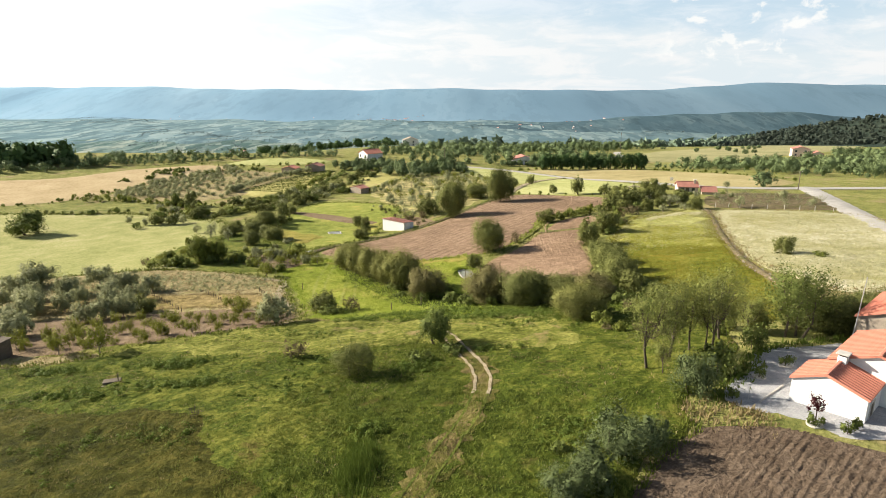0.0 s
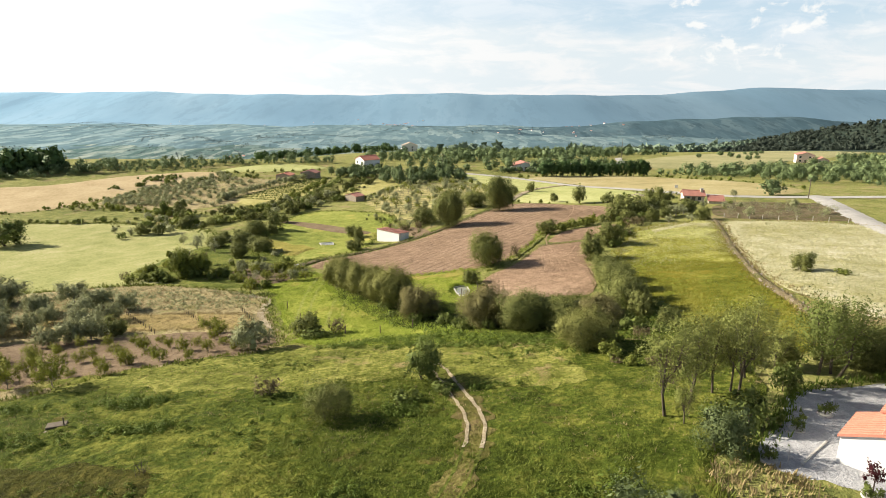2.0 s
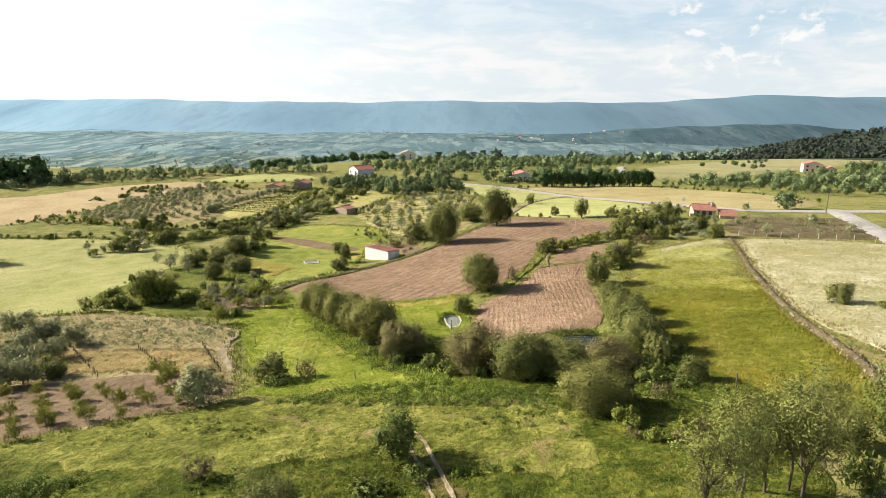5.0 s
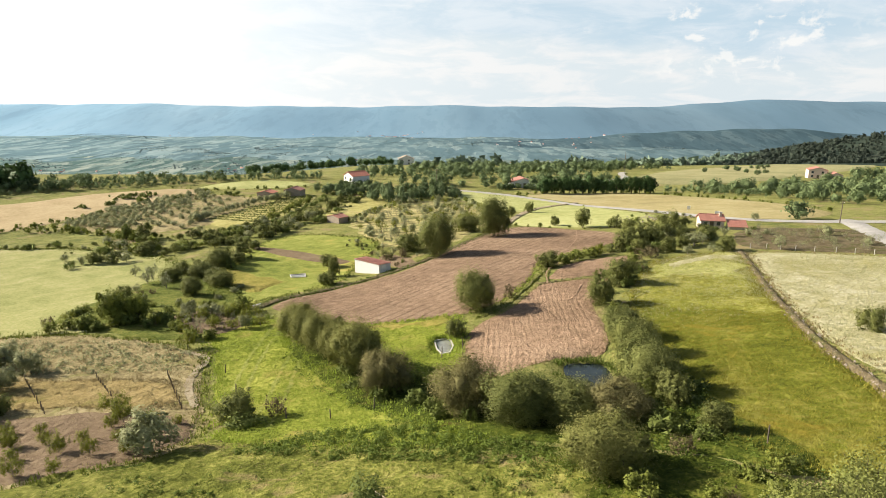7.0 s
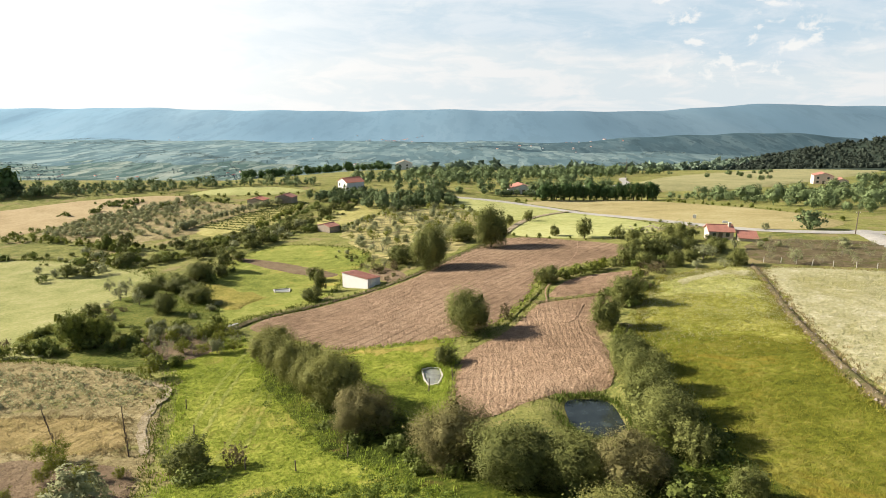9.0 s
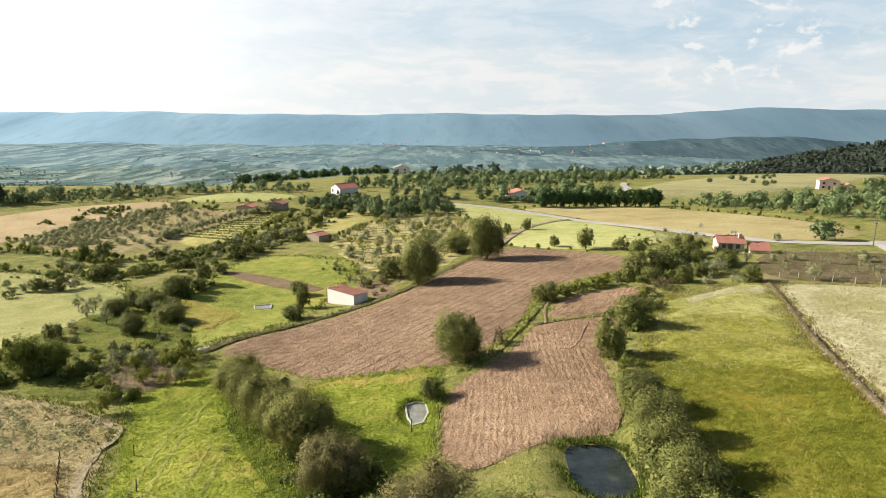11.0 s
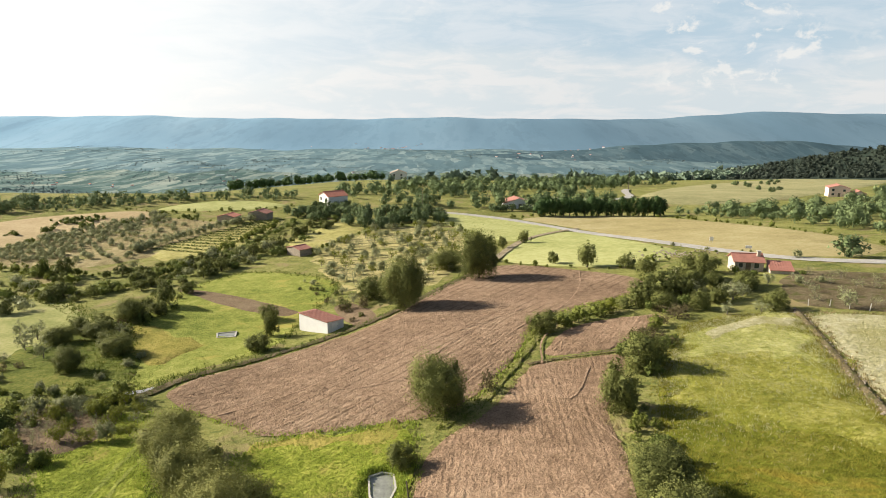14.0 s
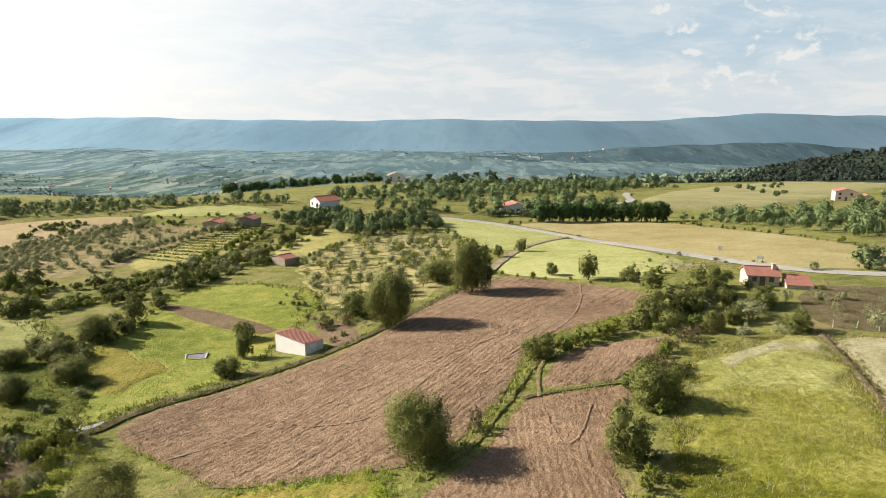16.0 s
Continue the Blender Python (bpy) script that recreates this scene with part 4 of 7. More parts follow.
for line in ([(-4.3, 122.2), (1.7, 121.6), (5.8, 124.8), (8.8, 132.7), (14.5, 141.2)],
             [(-16.8, 116.9), (-11.1, 120.7), (-4.3, 126.5), (4.3, 134.3), (15.7, 143.5), (22.9, 149.9)],
             [(36.2, 173.5), (33.8, 160.5), (28.6, 148.3), (21.9, 141.8), (15.7, 132.1)],
             [(21.1, 122.1), (21.2, 116.7), (21.7, 112.4), (23.8, 114.8), (26.1, 121.2)],
             [(21.8, 111.4), (23.7, 107.6), (24.8, 103.1)],
             [(21.1, 123.8), (22.1, 132.5), (25.6, 138.4)]):
    ribbon("wheel_rut", line, 0.22, M["soildark"], "wheel rut pressed into the ploughed soil", "track", lift=0.235, ragged=0.10, step=0.5)
for line in ([(-21.7, 113.8), (-21.1, 102.1), (-20.3, 92.8), (-19.0, 85.1)], [(-20.2, 113.8), (-19.6, 102.1), (-18.8, 92.8), (-17.5, 85.1)], [(-15.9, 101.7), (-15.5, 92.6), (-14.6, 83.6), (-14.3, 76.6)], [(-14.4, 104.0), (-13.9, 94.2), (-12.9, 83.5), (-12.0, 75)]):
    ribbon("wheel_line", line, 0.45, M["midgreen"], "faint mown wheel line in the stream meadow", "track", lift=0.085, ragged=0.2, step=0.4, tussocks=0.09)
field("hay_patch", [(-45.7, 154.6), (-43.4, 156.8), (-35.6, 152.1), (-28.3, 144.5), (-29.5, 138.3), (-31.7, 134.6), (-39.4, 140.2)], M["golden"], "golden ripening hay patch in the meadow", 1.2, lift=0.16, wobble=2.5, hummock=0.15)
ribbon("grove_track", [(-33.4, 121.4), (-30.6, 124.2), (-27.6, 126.6)], 1.1, M["gravel"], "short pale track at the ploughland's corner", "track", lift=0.2, ragged=0.2)


# ---- trees ----
def leaf_sprays(rng, centers, normals, size, narrow=0.7, stray=0.6, soft=0.75):
    """One small pointed leaf spray at each centre, facing roughly along its normal, and the direction that it is shaded by."""
    k = len(centers)
    out = normals / (np.linalg.norm(normals, axis=1, keepdims=True) + 1e-9)
    n = out + rng.normal(0, stray, (k, 3))
    n /= np.linalg.norm(n, axis=1, keepdims=True) + 1e-9
    n *= np.where((n * out).sum(1, keepdims=True) < 0, -1, 1)
    a = np.cross(n, rng.normal(0, 1, (k, 3)))
    a /= np.linalg.norm(a, axis=1, keepdims=True) + 1e-9
    b = np.cross(n, a)
    s = size * rng.uniform(0.55, 1.35, (k, 1))
    side = b * s * narrow * 0.5
    shade = out * soft + n * (1 - soft)
    return np.stack([centers - a * s * 0.4 + side, centers - a * s * 0.4 - side, centers + a * s * 0.6], 1), shade / (np.linalg.norm(shade, axis=1, keepdims=True) + 1e-9)


def crown_points(rng, lobes, count, shell=0.62):
    """Points in a crown made of lobes (centre, radii): shoots that stand in clumps on the lobes' skins, and a looser inside."""
    weight = np.array([r[0] * r[1] + r[1] * r[2] for _, r in lobes])
    cc, rr = np.array([l[0] for l in lobes]), np.array([l[1] for l in lobes])

    def on_skin(n, low):
        pick = rng.choice(len(lobes), n, p=weight / weight.sum())
        d = rng.normal(0, 1, (n, 3))
        d /= np.linalg.norm(d, axis=1, keepdims=True)
        rad = low + (1.05 - low) * rng.random((n, 1)) ** 0.6
        return cc[pick] + d * rr[pick] * rad, d

    clumps = max(14, count // 95)
    c, cd = on_skin(clumps, max(shell, 0.8))
    size = 0.25 * rr.mean() * rng.uniform(0.6, 1.5, (clumps, 1))
    pick = rng.integers(0, clumps, int(count * 0.74))
    off = rng.normal(0, 1, (len(pick), 3))
    p = c[pick] + (off * (0.8, 0.8, 1.25) + cd[pick] * 0.5) * size[pick]
    d = cd[pick] * 0.8 + off * 0.28 + (0, 0, 0.12)
    q, qd = on_skin(count - len(pick), shell)
    return np.concatenate([p, q]), np.concatenate([d, qd])


def make_lobes(rng, height, width, base, count, upright=1.0, spread=1.0):
    """Lobes filling a crown of that width from base to height."""
    out = []
    mid, half = (base + height) / 2, (height - base) / 2
    for i in range(count):
        w = 2 * math.pi * (i * 0.382 + rng.uniform(-0.08, 0.08))
        up = -0.75 + 1.5 * ((i + 0.5) / count) + rng.uniform(-0.1, 0.1)
        reach = math.sqrt(max(0.05, 1 - up * up)) * width / 2 * 0.62 * spread * rng.uniform(0.75, 1.1)
        r = width / 2 * rng.uniform(0.36, 0.55)
        out.append((np.array((reach * math.cos(w), reach * math.sin(w), mid + up * half * 0.72)), np.array((r, r, min(r * upright, half * 0.8)))))
    out.append((np.array((0, 0, mid)), np.array((width * 0.36, width * 0.36, half * 0.8))))
    return out


def tree(name, label, category, height, width, base, leaves, size, leaf, bark="bark", lobes=9, stems=1, girth=0.14, seed=1, shell=0.62, narrow=0.7, upright=1.0, lean=0.0, twigs=0):
    """A tree or shrub: an Empty at its foot with a trunk (stem and limbs in one) and a crown of leaf sprays."""
    rng = np.random.default_rng(seed)
    root = new(name)
    root["size"] = (height, width)
    tagged(root, label, category)
    lob = make_lobes(rng, height, width, base, lobes, upright)
    wood = Bundle()
    for s in range(stems):
        w = 2 * math.pi * s / stems + rng.uniform(0, 1)
        off = 0.0 if stems == 1 else 0.10 * width
        foot = np.array((off * math.cos(w), off * math.sin(w), -0.25))
        top = np.array((off * 2.2 * math.cos(w) + lean, off * 2.2 * math.sin(w), base + (height - base) * 0.62))
        bend = rng.normal(0, 0.05 * width, 3) * (1, 1, 0)
        pts = [foot, foot * 0.6 + top * 0.4 + bend, foot * 0.25 + top * 0.75 + bend * 0.5, top]
        g = girth * (1 if stems == 1 else 0.65)
        wood.add(*tube(pts, [g * 1.25, g * 0.8, g * 0.5, g * 0.15], 7))
        for c, r in lob[s::stems]:
            t = rng.uniform(0.35, 0.8)
            a = foot * (1 - t) + top * t + bend * 0.7
            tip = c + r * rng.normal(0, 0.3, 3)
            midp = a * 0.45 + tip * 0.55 + np.array((0, 0, -0.06 * height))
            wood.add(*tube([a, midp, tip], [g * 0.42, g * 0.24, g * 0.06], 5))
            for _ in range(twigs):
                e = tip + r * rng.normal(0, 0.75, 3)
                wood.add(*tube([midp, (midp + e) / 2 + rng.normal(0, 0.08, 3), e], [g * 0.16, g * 0.1, g * 0.04], 3))
    wood.make("trunk", M[bark], root, smooth_shade=True)
    if leaves:
        p, d = crown_points(rng, lob, int(leaves * 1.9), shell)
        size *= 0.74
        p[:, 2] = np.maximum(p[:, 2], 0.05)
        b = Bundle()
        b.tris(*leaf_sprays(rng, p, d, size, narrow))
        if shell > 0.45:                            # the dense inside of the crown
            q, qd = crown_points(rng, [(c, r * 0.74) for c, r in lob], max(40, leaves // 8), 0.8)
            q[:, 2] = np.maximum(q[:, 2], 0.1)
            b.tris(*leaf_sprays(rng, q, qd, min(size * 2.6, 0.12 * width), 0.9))
        b.make("crown", M[leaf], root)
    return root


def bush(name, label, category, height, width, leaves, size, leaf, seed=1, lobes=7, narrow=0.7, wood="bark"):
    return tree(name, label, category, height, width, 0.02 * height, leaves, size, leaf, wood, lobes, 3, 0.05, seed, 0.7, narrow)


FAR_PLANTS = {}
NURSERIES = []


class Nursery:
    """Prototypes of one kind of plant, near and far ones. The first plantings are the prototypes themselves, the later ones copies."""

    def __init__(self, roots, group, far=()):
        self.near, self.far, self.fresh, self.group, self.count = roots, list(far), [*roots, *far], group, 0
        NURSERIES.append(self)

    def plant(self, x, y, tall, wide, turn=None, which=None, sink=0.05, label="", close=False):
        roots = self.far if self.far and not close and math.hypot(x, y - 62) > 88 else self.near
        if self.group == "bushes" and tall > 2.5 and self not in (leafy_shrubs, grey_bushes, open_shrubs) and math.hypot(x, y - 62) < 125:
            return leafy_shrubs.plant(x, y, tall, wide, turn, label=label)
        if self.group in ("bushes", "olive trees") and not close and math.hypot(x, y - 62) > 112:
            leaf = next(c for c in roots[0].children if c.name.startswith("crown")).data.materials[0].name
            if not (-48 < x < -26 and 280 < y < 303):
                k = 0.68 if self.group == "bushes" else 0.85
                FAR_PLANTS.setdefault((self.group, leaf), []).append((x, y, tall * k, wide * k))
            return None
        root = roots[(self.count if which is None else which) % len(roots)]
        self.count += 1
        h, w = root["size"]
        if turn is None:
            turn = (self.count * 137.5) % 360
        m = pose(x, y, h1(x, y) - sink, 0, 0, turn) @ Matrix.Diagonal((wide / w, wide / w, tall / h, 1))
        if root in self.fresh:
            self.fresh.remove(root)
            root.matrix_basis = m
            ob = root
        else:
            ob = copy_thing(root, m)
            ob.matrix_basis = m
        return tagged(ob, label, group=self.group)


def scatter(poly, count, seed, gap=0.0):
    """Random places in a polygon, not closer than gap."""
    rng = random.Random(seed)
    xs, ys = zip(*poly)
    out, tries = [], 0
    while len(out) < count and tries < count * 60:
        tries += 1
        x, y = rng.uniform(min(xs), max(xs)), rng.uniform(min(ys), max(ys))
        if inside(poly, np.array([x]), np.array([y]))[0] and all((x - a) ** 2 + (y - b) ** 2 > gap * gap for a, b in out):
            out.append((x, y))
    return out


willows = Nursery([tree("willow", "dense rounded grey-green willow by the stream", "tree", 5.6, 5.6, 0.1, 17000, 0.18, "willow", "bark", 11, 4, 0.16, s, 0.66, 0.55) for s in (11, 12, 13)], "willows along the stream")
brown_willows = Nursery([tree("willow", "rounded willow with brownish thin foliage", "tree", 5.6, 5.6, 0.1, 19000, 0.165, "willowb", "bark", 10, 5, 0.14, s, 0.66, 0.55) for s in (21, 22)], "willows along the stream")
dark_trees = Nursery([tree("alder", "dense dark green broadleaf tree", "tree", 5.4, 5.4, 0.1, 15000, 0.18, "alderleaf", "bark", 12, 3, 0.17, s, 0.66, 0.75) for s in (31, 32)], "dark broadleaf trees",
    [tree("oak", "dense dark green broadleaf tree", "tree", 5.4, 5.4, 0.2, 1700, 0.44, "darkleaf", "bark", 10, 1, 0.17, s, 0.66, 0.75) for s in (33, 34)])
oaks = Nursery([tree("oak", "round-crowned green broadleaf tree in the fields", "tree", 6.0, 6.0, 0.3, 3400, 0.36, "leaf", "bark", 10, 1, 0.2, s, 0.66, 0.75) for s in (41, 42, 43)], "field trees",
    [tree("oak", "round-crowned green broadleaf tree in the fields", "tree", 6.0, 6.0, 0.3, 1300, 0.50, "alderleaf", "bark", 9, 1, 0.2, s, 0.66, 0.75) for s in (44, 45, 46)])
dense_trees = Nursery([tree("oak", "dense round-crowned tree at the ploughland's edge", "tree", 6.0, 6.0, 0.1, 14000, 0.19, "alderleaf", "bark", 12, 1, 0.2, s, 0.7, 0.75) for s in (47, 48)], "field trees")
leafy_shrubs = Nursery([bush("shrub", "tall leafy green shrub at the meadow's edge", "bush", 4.6, 4.6, 3600, 0.235, "alderleaf", s, 11) for s in (49, 50)], "bushes")
poplars = Nursery([tree("young_poplar", "slender young poplar with bare trunk and airy crown", "tree", 7.0, 3.0, 2.0, 2300, 0.165, "poplar", "bark", 10, 1, 0.085, s, 0.25, 0.6, 1.7, 0.25, 7) for s in (51, 52, 53)], "poplar clump by the yard")
open_trees = Nursery([tree("oak", "dark open-crowned tree with forking stems behind the yard", "tree", 6.7, 6.4, 2.0, 5200, 0.22, "darkleaf", "bark", 10, 3, 0.16, s, 0.3, 0.7, 1.1, 0.0, 5) for s in (54,)], "dark broadleaf trees")
open_shrubs = Nursery([tree("shrub", "spreading grey-green shrub with open stems in the meadow", "bush", 3.0, 3.8, 0.35, 5200, 0.165, "alderleaf", "bark", 10, 5, 0.07, 58, 0.42, 0.5, 1.0, 0.0, 5)], "bushes")
small_trees = Nursery([tree("oak", "small round-crowned tree beside the wheel track", "tree", 3.5, 3.5, 1.0, 2800, 0.18, "darkleaf", "bark", 8, 1, 0.11, 57, 0.5, 0.75)], "field trees")
olives = Nursery([tree("olive_tree", "small grey-green olive tree in the grove", "tree", 3.0, 3.6, 0.45, 1500, 0.26, "olive", "palebark", 8, 1, 0.12, s, 0.66, 0.6) for s in (61, 62, 63)], "olive trees",
    [tree("olive_tree", "small grey-green olive tree in the grove", "tree", 3.0, 3.6, 0.6, 240, 0.36, "olive", "palebark", 6, 1, 0.12, s, 0.5, 0.55) for s in (64, 65, 66)])
fruit_trees = Nursery([tree("fruit_tree", "young fruit tree with sparse leaves", "tree", 3.0, 3.2, 0.8, 1300, 0.21, "yellowleaf", "palebark", 7, 1, 0.08, s, 0.3, 0.6, 1.0, 0.1, 4) for s in (71, 72)], "fruit trees",
    [tree("fruit_tree", "young fruit tree with sparse leaves", "tree", 3.0, 3.2, 0.8, 160, 0.36, "yellowleaf", "palebark", 6, 1, 0.08, s, 0.3, 0.6) for s in (73, 74)])
pale_fruit_trees = Nursery([tree("almond_tree", "nearly bare pale-branched almond tree", "tree", 3.0, 3.4, 0.6, 380, 0.18, "olive", "palebark", 8, 2, 0.08, s, 0.3, 0.5, 1.0, 0.1, 6) for s in (81, 82)], "fruit trees",
    [tree("almond_tree", "nearly bare pale-branched almond tree", "tree", 3.0, 3.4, 0.6, 150, 0.32, "olive", "palebark", 8, 2, 0.08, s, 0.3, 0.5, 1.0, 0.1, 2) for s in (83, 84)])
bushes = Nursery([bush("bush", "leafy green bush at a field edge", "bush", 2.0, 2.4, 500, 0.30, "leaf", s) for s in (91, 92, 93)], "bushes",
    [bush("bush", "leafy green bush at a field edge", "bush", 2.0, 2.4, 230, 0.38, "alderleaf", s) for s in (94, 95, 96)])
dark_bushes = Nursery([bush("bush", "dense dark green hedgerow bush", "bush", 2.0, 2.6, 500, 0.31, "darkleaf", s) for s in (101, 102)], "bushes",
    [bush("bush", "dense dark green hedgerow bush", "bush", 2.0, 2.6, 230, 0.40, "darkleaf", s) for s in (103, 104)])
grey_bushes = Nursery([bush("bush", "grey-green dense shrub at the meadow edge", "bush", 2.6, 3.6, 4200, 0.145, "sage", s, 9, 0.4) for s in (111, 112)], "bushes")
brown_bushes = Nursery([bush("bush", "dry brownish thorny bush in grass", "bush", 2.0, 2.4, 700, 0.16, "deadleaf", s, 7, 0.4) for s in (121,)], "bushes")
yellow_bushes = Nursery([bush("bush", "yellow-green bush in blossom", "bush", 2.0, 2.4, 700, 0.24, "yellowleaf", s) for s in (131,)], "bushes")
conifers = Nursery([tree("conifer", "dark green conifer in a windbreak", "tree", 7.5, 5.0, 0.3, 900, 0.75, "conifer", "bark", 7, 1, 0.2, s, 0.66, 0.7, 1.5) for s in (141, 142)], "conifer windbreak")
far_trees = Nursery([tree("far_tree", "broadleaf tree on the far side of the fields", "tree", 6.0, 6.0, 0.4, 420, 0.85, "farleaf", "bark", 7, 1, 0.2, s, 0.7, 0.8) for s in (151, 152, 153)], "far trees")

# row of willows and dark trees along the stream
for x, y, t, w in ((-16.9, 107.0, 5.0, 5.6), (-14.4, 102.8, 5.0, 4.8), (-11.6, 99.2, 5.3, 5.6), (-9.0, 95.6, 5.4, 4.8), (-6.4, 92.8, 6.0, 6.0)):
    willows.plant(x, y, t, w)
for x, y, t, w in ((-2.1, 85.8, 4.8, 5.6), (5.7, 76.4, 5.3, 6.0)):
    brown_willows.plant(x, y, t, w)
for x, y, t, w in ((10.2, 72.2, 4.6, 6.0), (14.4, 71.4, 3.7, 5.2)):
    dark_trees.plant(x, y, t, w)
brown_willows.plant(18.2, 70.0, 3.7, 5.0)
willows.plant(14.4, 61.0, 3.9, 5.4, which=1)
for x, y, t, w in ((25.3, 94.2, 4.3, 4.6), (24.8, 88.0, 4.8, 4.6), (23.6, 81.6, 5.4, 5.4), (22.8, 76.6, 4.7, 4.8)):
    dark_trees.plant(x, y, t, w)
bushes.plant(23.4, 72.6, 3.2, 2.8)
bushes.plant(21.2, 74.0, 2.4, 2.8)
dark_bushes.plant(24.2, 66.6, 2.6, 2.6)
dark_bushes.plant(20.8, 67.2, 1.8, 3.4)
for x, y in scatter([(-16, 102), (-9, 90.5), (-2, 80.5), (4, 73.5), (11, 69.5), (20, 67), (25, 64), (26.5, 74), (27.5, 92), (24, 92), (23.6, 80), (17, 74.6), (10, 76), (2, 86), (-6, 96)], 34, 63, 2.0):
    dark_bushes.plant(x, y, 0.8 + (x * 3.1 % 0.9), 1.6 + (y * 2.3 % 1.2))
# field trees round the ploughland
dense_trees.plant(8.6, 113.6, 6.2, 5.8, label="round green bush-like tree on the field balk")
brown_bushes.plant(14.2, 117.6, 2.5, 2.4)
for x, y, t, w, k in ((23.1, 136.4, 3.1, 4.4, dark_bushes), (26.5, 138.6, 1.9, 3.2, bushes), (29.3, 140, 2.0, 3.2, bushes), (32.3, 141.8, 1.9, 3.2, bushes), (34.2, 143.2, 2.4, 3.2, yellow_bushes), (36.9, 145.3, 1.7, 3.0, bushes)):
    k.plant(x, y, t, w)
for x, y, t, w in ((26.4, 109.8, 5.0, 4.2), (32.0, 120.0, 4.6, 4.8)):
    leafy_shrubs.plant(x, y, t, w)
leafy_shrubs.plant(26.8, 98.4, 2.2, 3.9)
leafy_shrubs.plant(5.4, 103.6, 2.5, 2.9)
for x, y, t, w in ((2.3, 157.4, 9.4, 7.6), (10.2, 186.0, 4.4, 7.2), (16.2, 174.0, 9.8, 7.6)):
    dense_trees.plant(x, y, t, w)
for x, y, t, w in ((24.4, 209.6, 3.2, 2.6), (30.9, 218.2, 3.4, 3.2), (38.8, 177.9, 5.0, 4.2), (32.9, 184.2, 2.8, 2.8)):
    oaks.plant(x, y, t, w)
# thicket by the roadside house
THICKET = (
    (53.3, 159.2, 6.2, 6.6, yellow_bushes), (44.2, 150.8, 5.2, 7.2, oaks), (40.8, 147.2, 4.4, 5.0, dark_bushes), (47.5, 150, 4.2, 5.2, oaks),
    (47.2, 141.6, 3.6, 3.6, bushes), (50, 152, 4.4, 5, oaks), (53.9, 145.4, 3.6, 5.4, olives), (42.5, 138.4, 2.6, 5.2, brown_bushes),
    (57.3, 139.2, 3.4, 3.8, yellow_bushes), (54.7, 138.2, 2.0, 3.0, olives), (49.7, 138.2, 2.3, 2.4, olives), (45.8, 174.3, 3.3, 4.2, oaks),
    (47.6, 167.8, 3.4, 4.4, oaks), (80.7, 175.7, 3.0, 2.6, olives), (68.3, 153.2, 2.3, 2.1, olives), (62.9, 152.5, 3.0, 2.4, olives),
)
THICKET_EDGE = (
    (91.7, 176.5, 5.8, 6.4, far_trees), (72.8, 167.2, 2.0, 3.2, dark_bushes), (67.0, 138.4, 3.2, 3.2, olives), (71.8, 153.0, 1.8, 2.4, olives),
    (75.5, 149, 2.2, 2.4, pale_fruit_trees), (79, 143.5, 2.4, 2.8, pale_fruit_trees), (83, 150, 2.6, 2.8, olives), (70.5, 145, 2.0, 2.4, pale_fruit_trees),
    (77, 156, 2.2, 2.4, pale_fruit_trees), (61, 158.5, 2.0, 3.0, dark_bushes), (58.5, 152, 3.0, 4.0, bushes), (64.6, 160.6, 1.8, 2.6, dark_bushes),
    (62.2, 163, 2.6, 3.4, dark_bushes), (72.6, 159.6, 1.6, 2.2, dark_bushes), (57.7, 164.4, 3.7, 5.6, oaks), (86, 155, 2.2, 2.6, olives),
    (84, 139, 2.2, 2.6, olives),
)
for x, y, t, w, k in (*THICKET, *THICKET_EDGE):
    k.plant(x, y, t * 0.86, w * 0.92)
for x, y in scatter([(63, 147), (63, 141), (86, 131.5), (93, 156), (76, 161), (67, 155)], 26, 61, 2.2):
    pale_fruit_trees.plant(x, y, 1.2 + (x * 3.7 % 0.9), 1.4 + (y * 2.9 % 0.9))
# left meadow and its hedges
MEADOW_TREES = (
    (-46.8, 114.4, 5.6, 4.4, oaks), (-43.6, 115.4, 4.6, 3.8, oaks), (-49.6, 112.4, 2.4, 3.4, dark_bushes), (-49.5, 138.6, 3.3, 2.6, olives),
    (-48, 160.4, 3.0, 5.0, bushes), (-29.6, 122.8, 2.4, 3.0, bushes), (-54.4, 111, 1.8, 2.2, bushes), (-81.6, 166.2, 2.8, 2.8, olives),
    (-83.6, 179, 2.6, 7.0, dark_bushes), (-100.5, 187, 3.0, 4.6, dark_bushes), (-106.9, 185, 2.2, 6.0, dark_bushes), (-85.9, 196, 4.8, 2.5, dark_trees),
    (-81.0, 196, 4.8, 5.0, oaks),
)
MEADOW_SHRUBS = (
    (-65.6, 174, 2.2, 3.6, bushes), (-44.5, 168.2, 5.0, 3.6, oaks), (-19.4, 151.0, 4.4, 2.6, yellow_bushes), (-3.8, 166.6, 4.4, 7.2, yellow_bushes),
    (-108.1, 156.3, 6.4, 9.2, dark_trees), (-72, 168, 3.2, 3.8, olives), (-76, 172, 2.8, 3, olives), (-88, 170, 2.4, 2.4, olives),
    (-57, 149, 3.4, 3.2, olives), (-55, 143, 3.6, 3.0, olives), (-52, 152, 3.0, 3.4, bushes), (-62, 152, 2.6, 2.8, olives),
    (-41, 142, 3.4, 3.6, bushes), (-53.5, 131, 3, 2.8, bushes),
)
for x, y, t, w, k in (*MEADOW_TREES, *MEADOW_SHRUBS):
    k.plant(x, y, t, w)
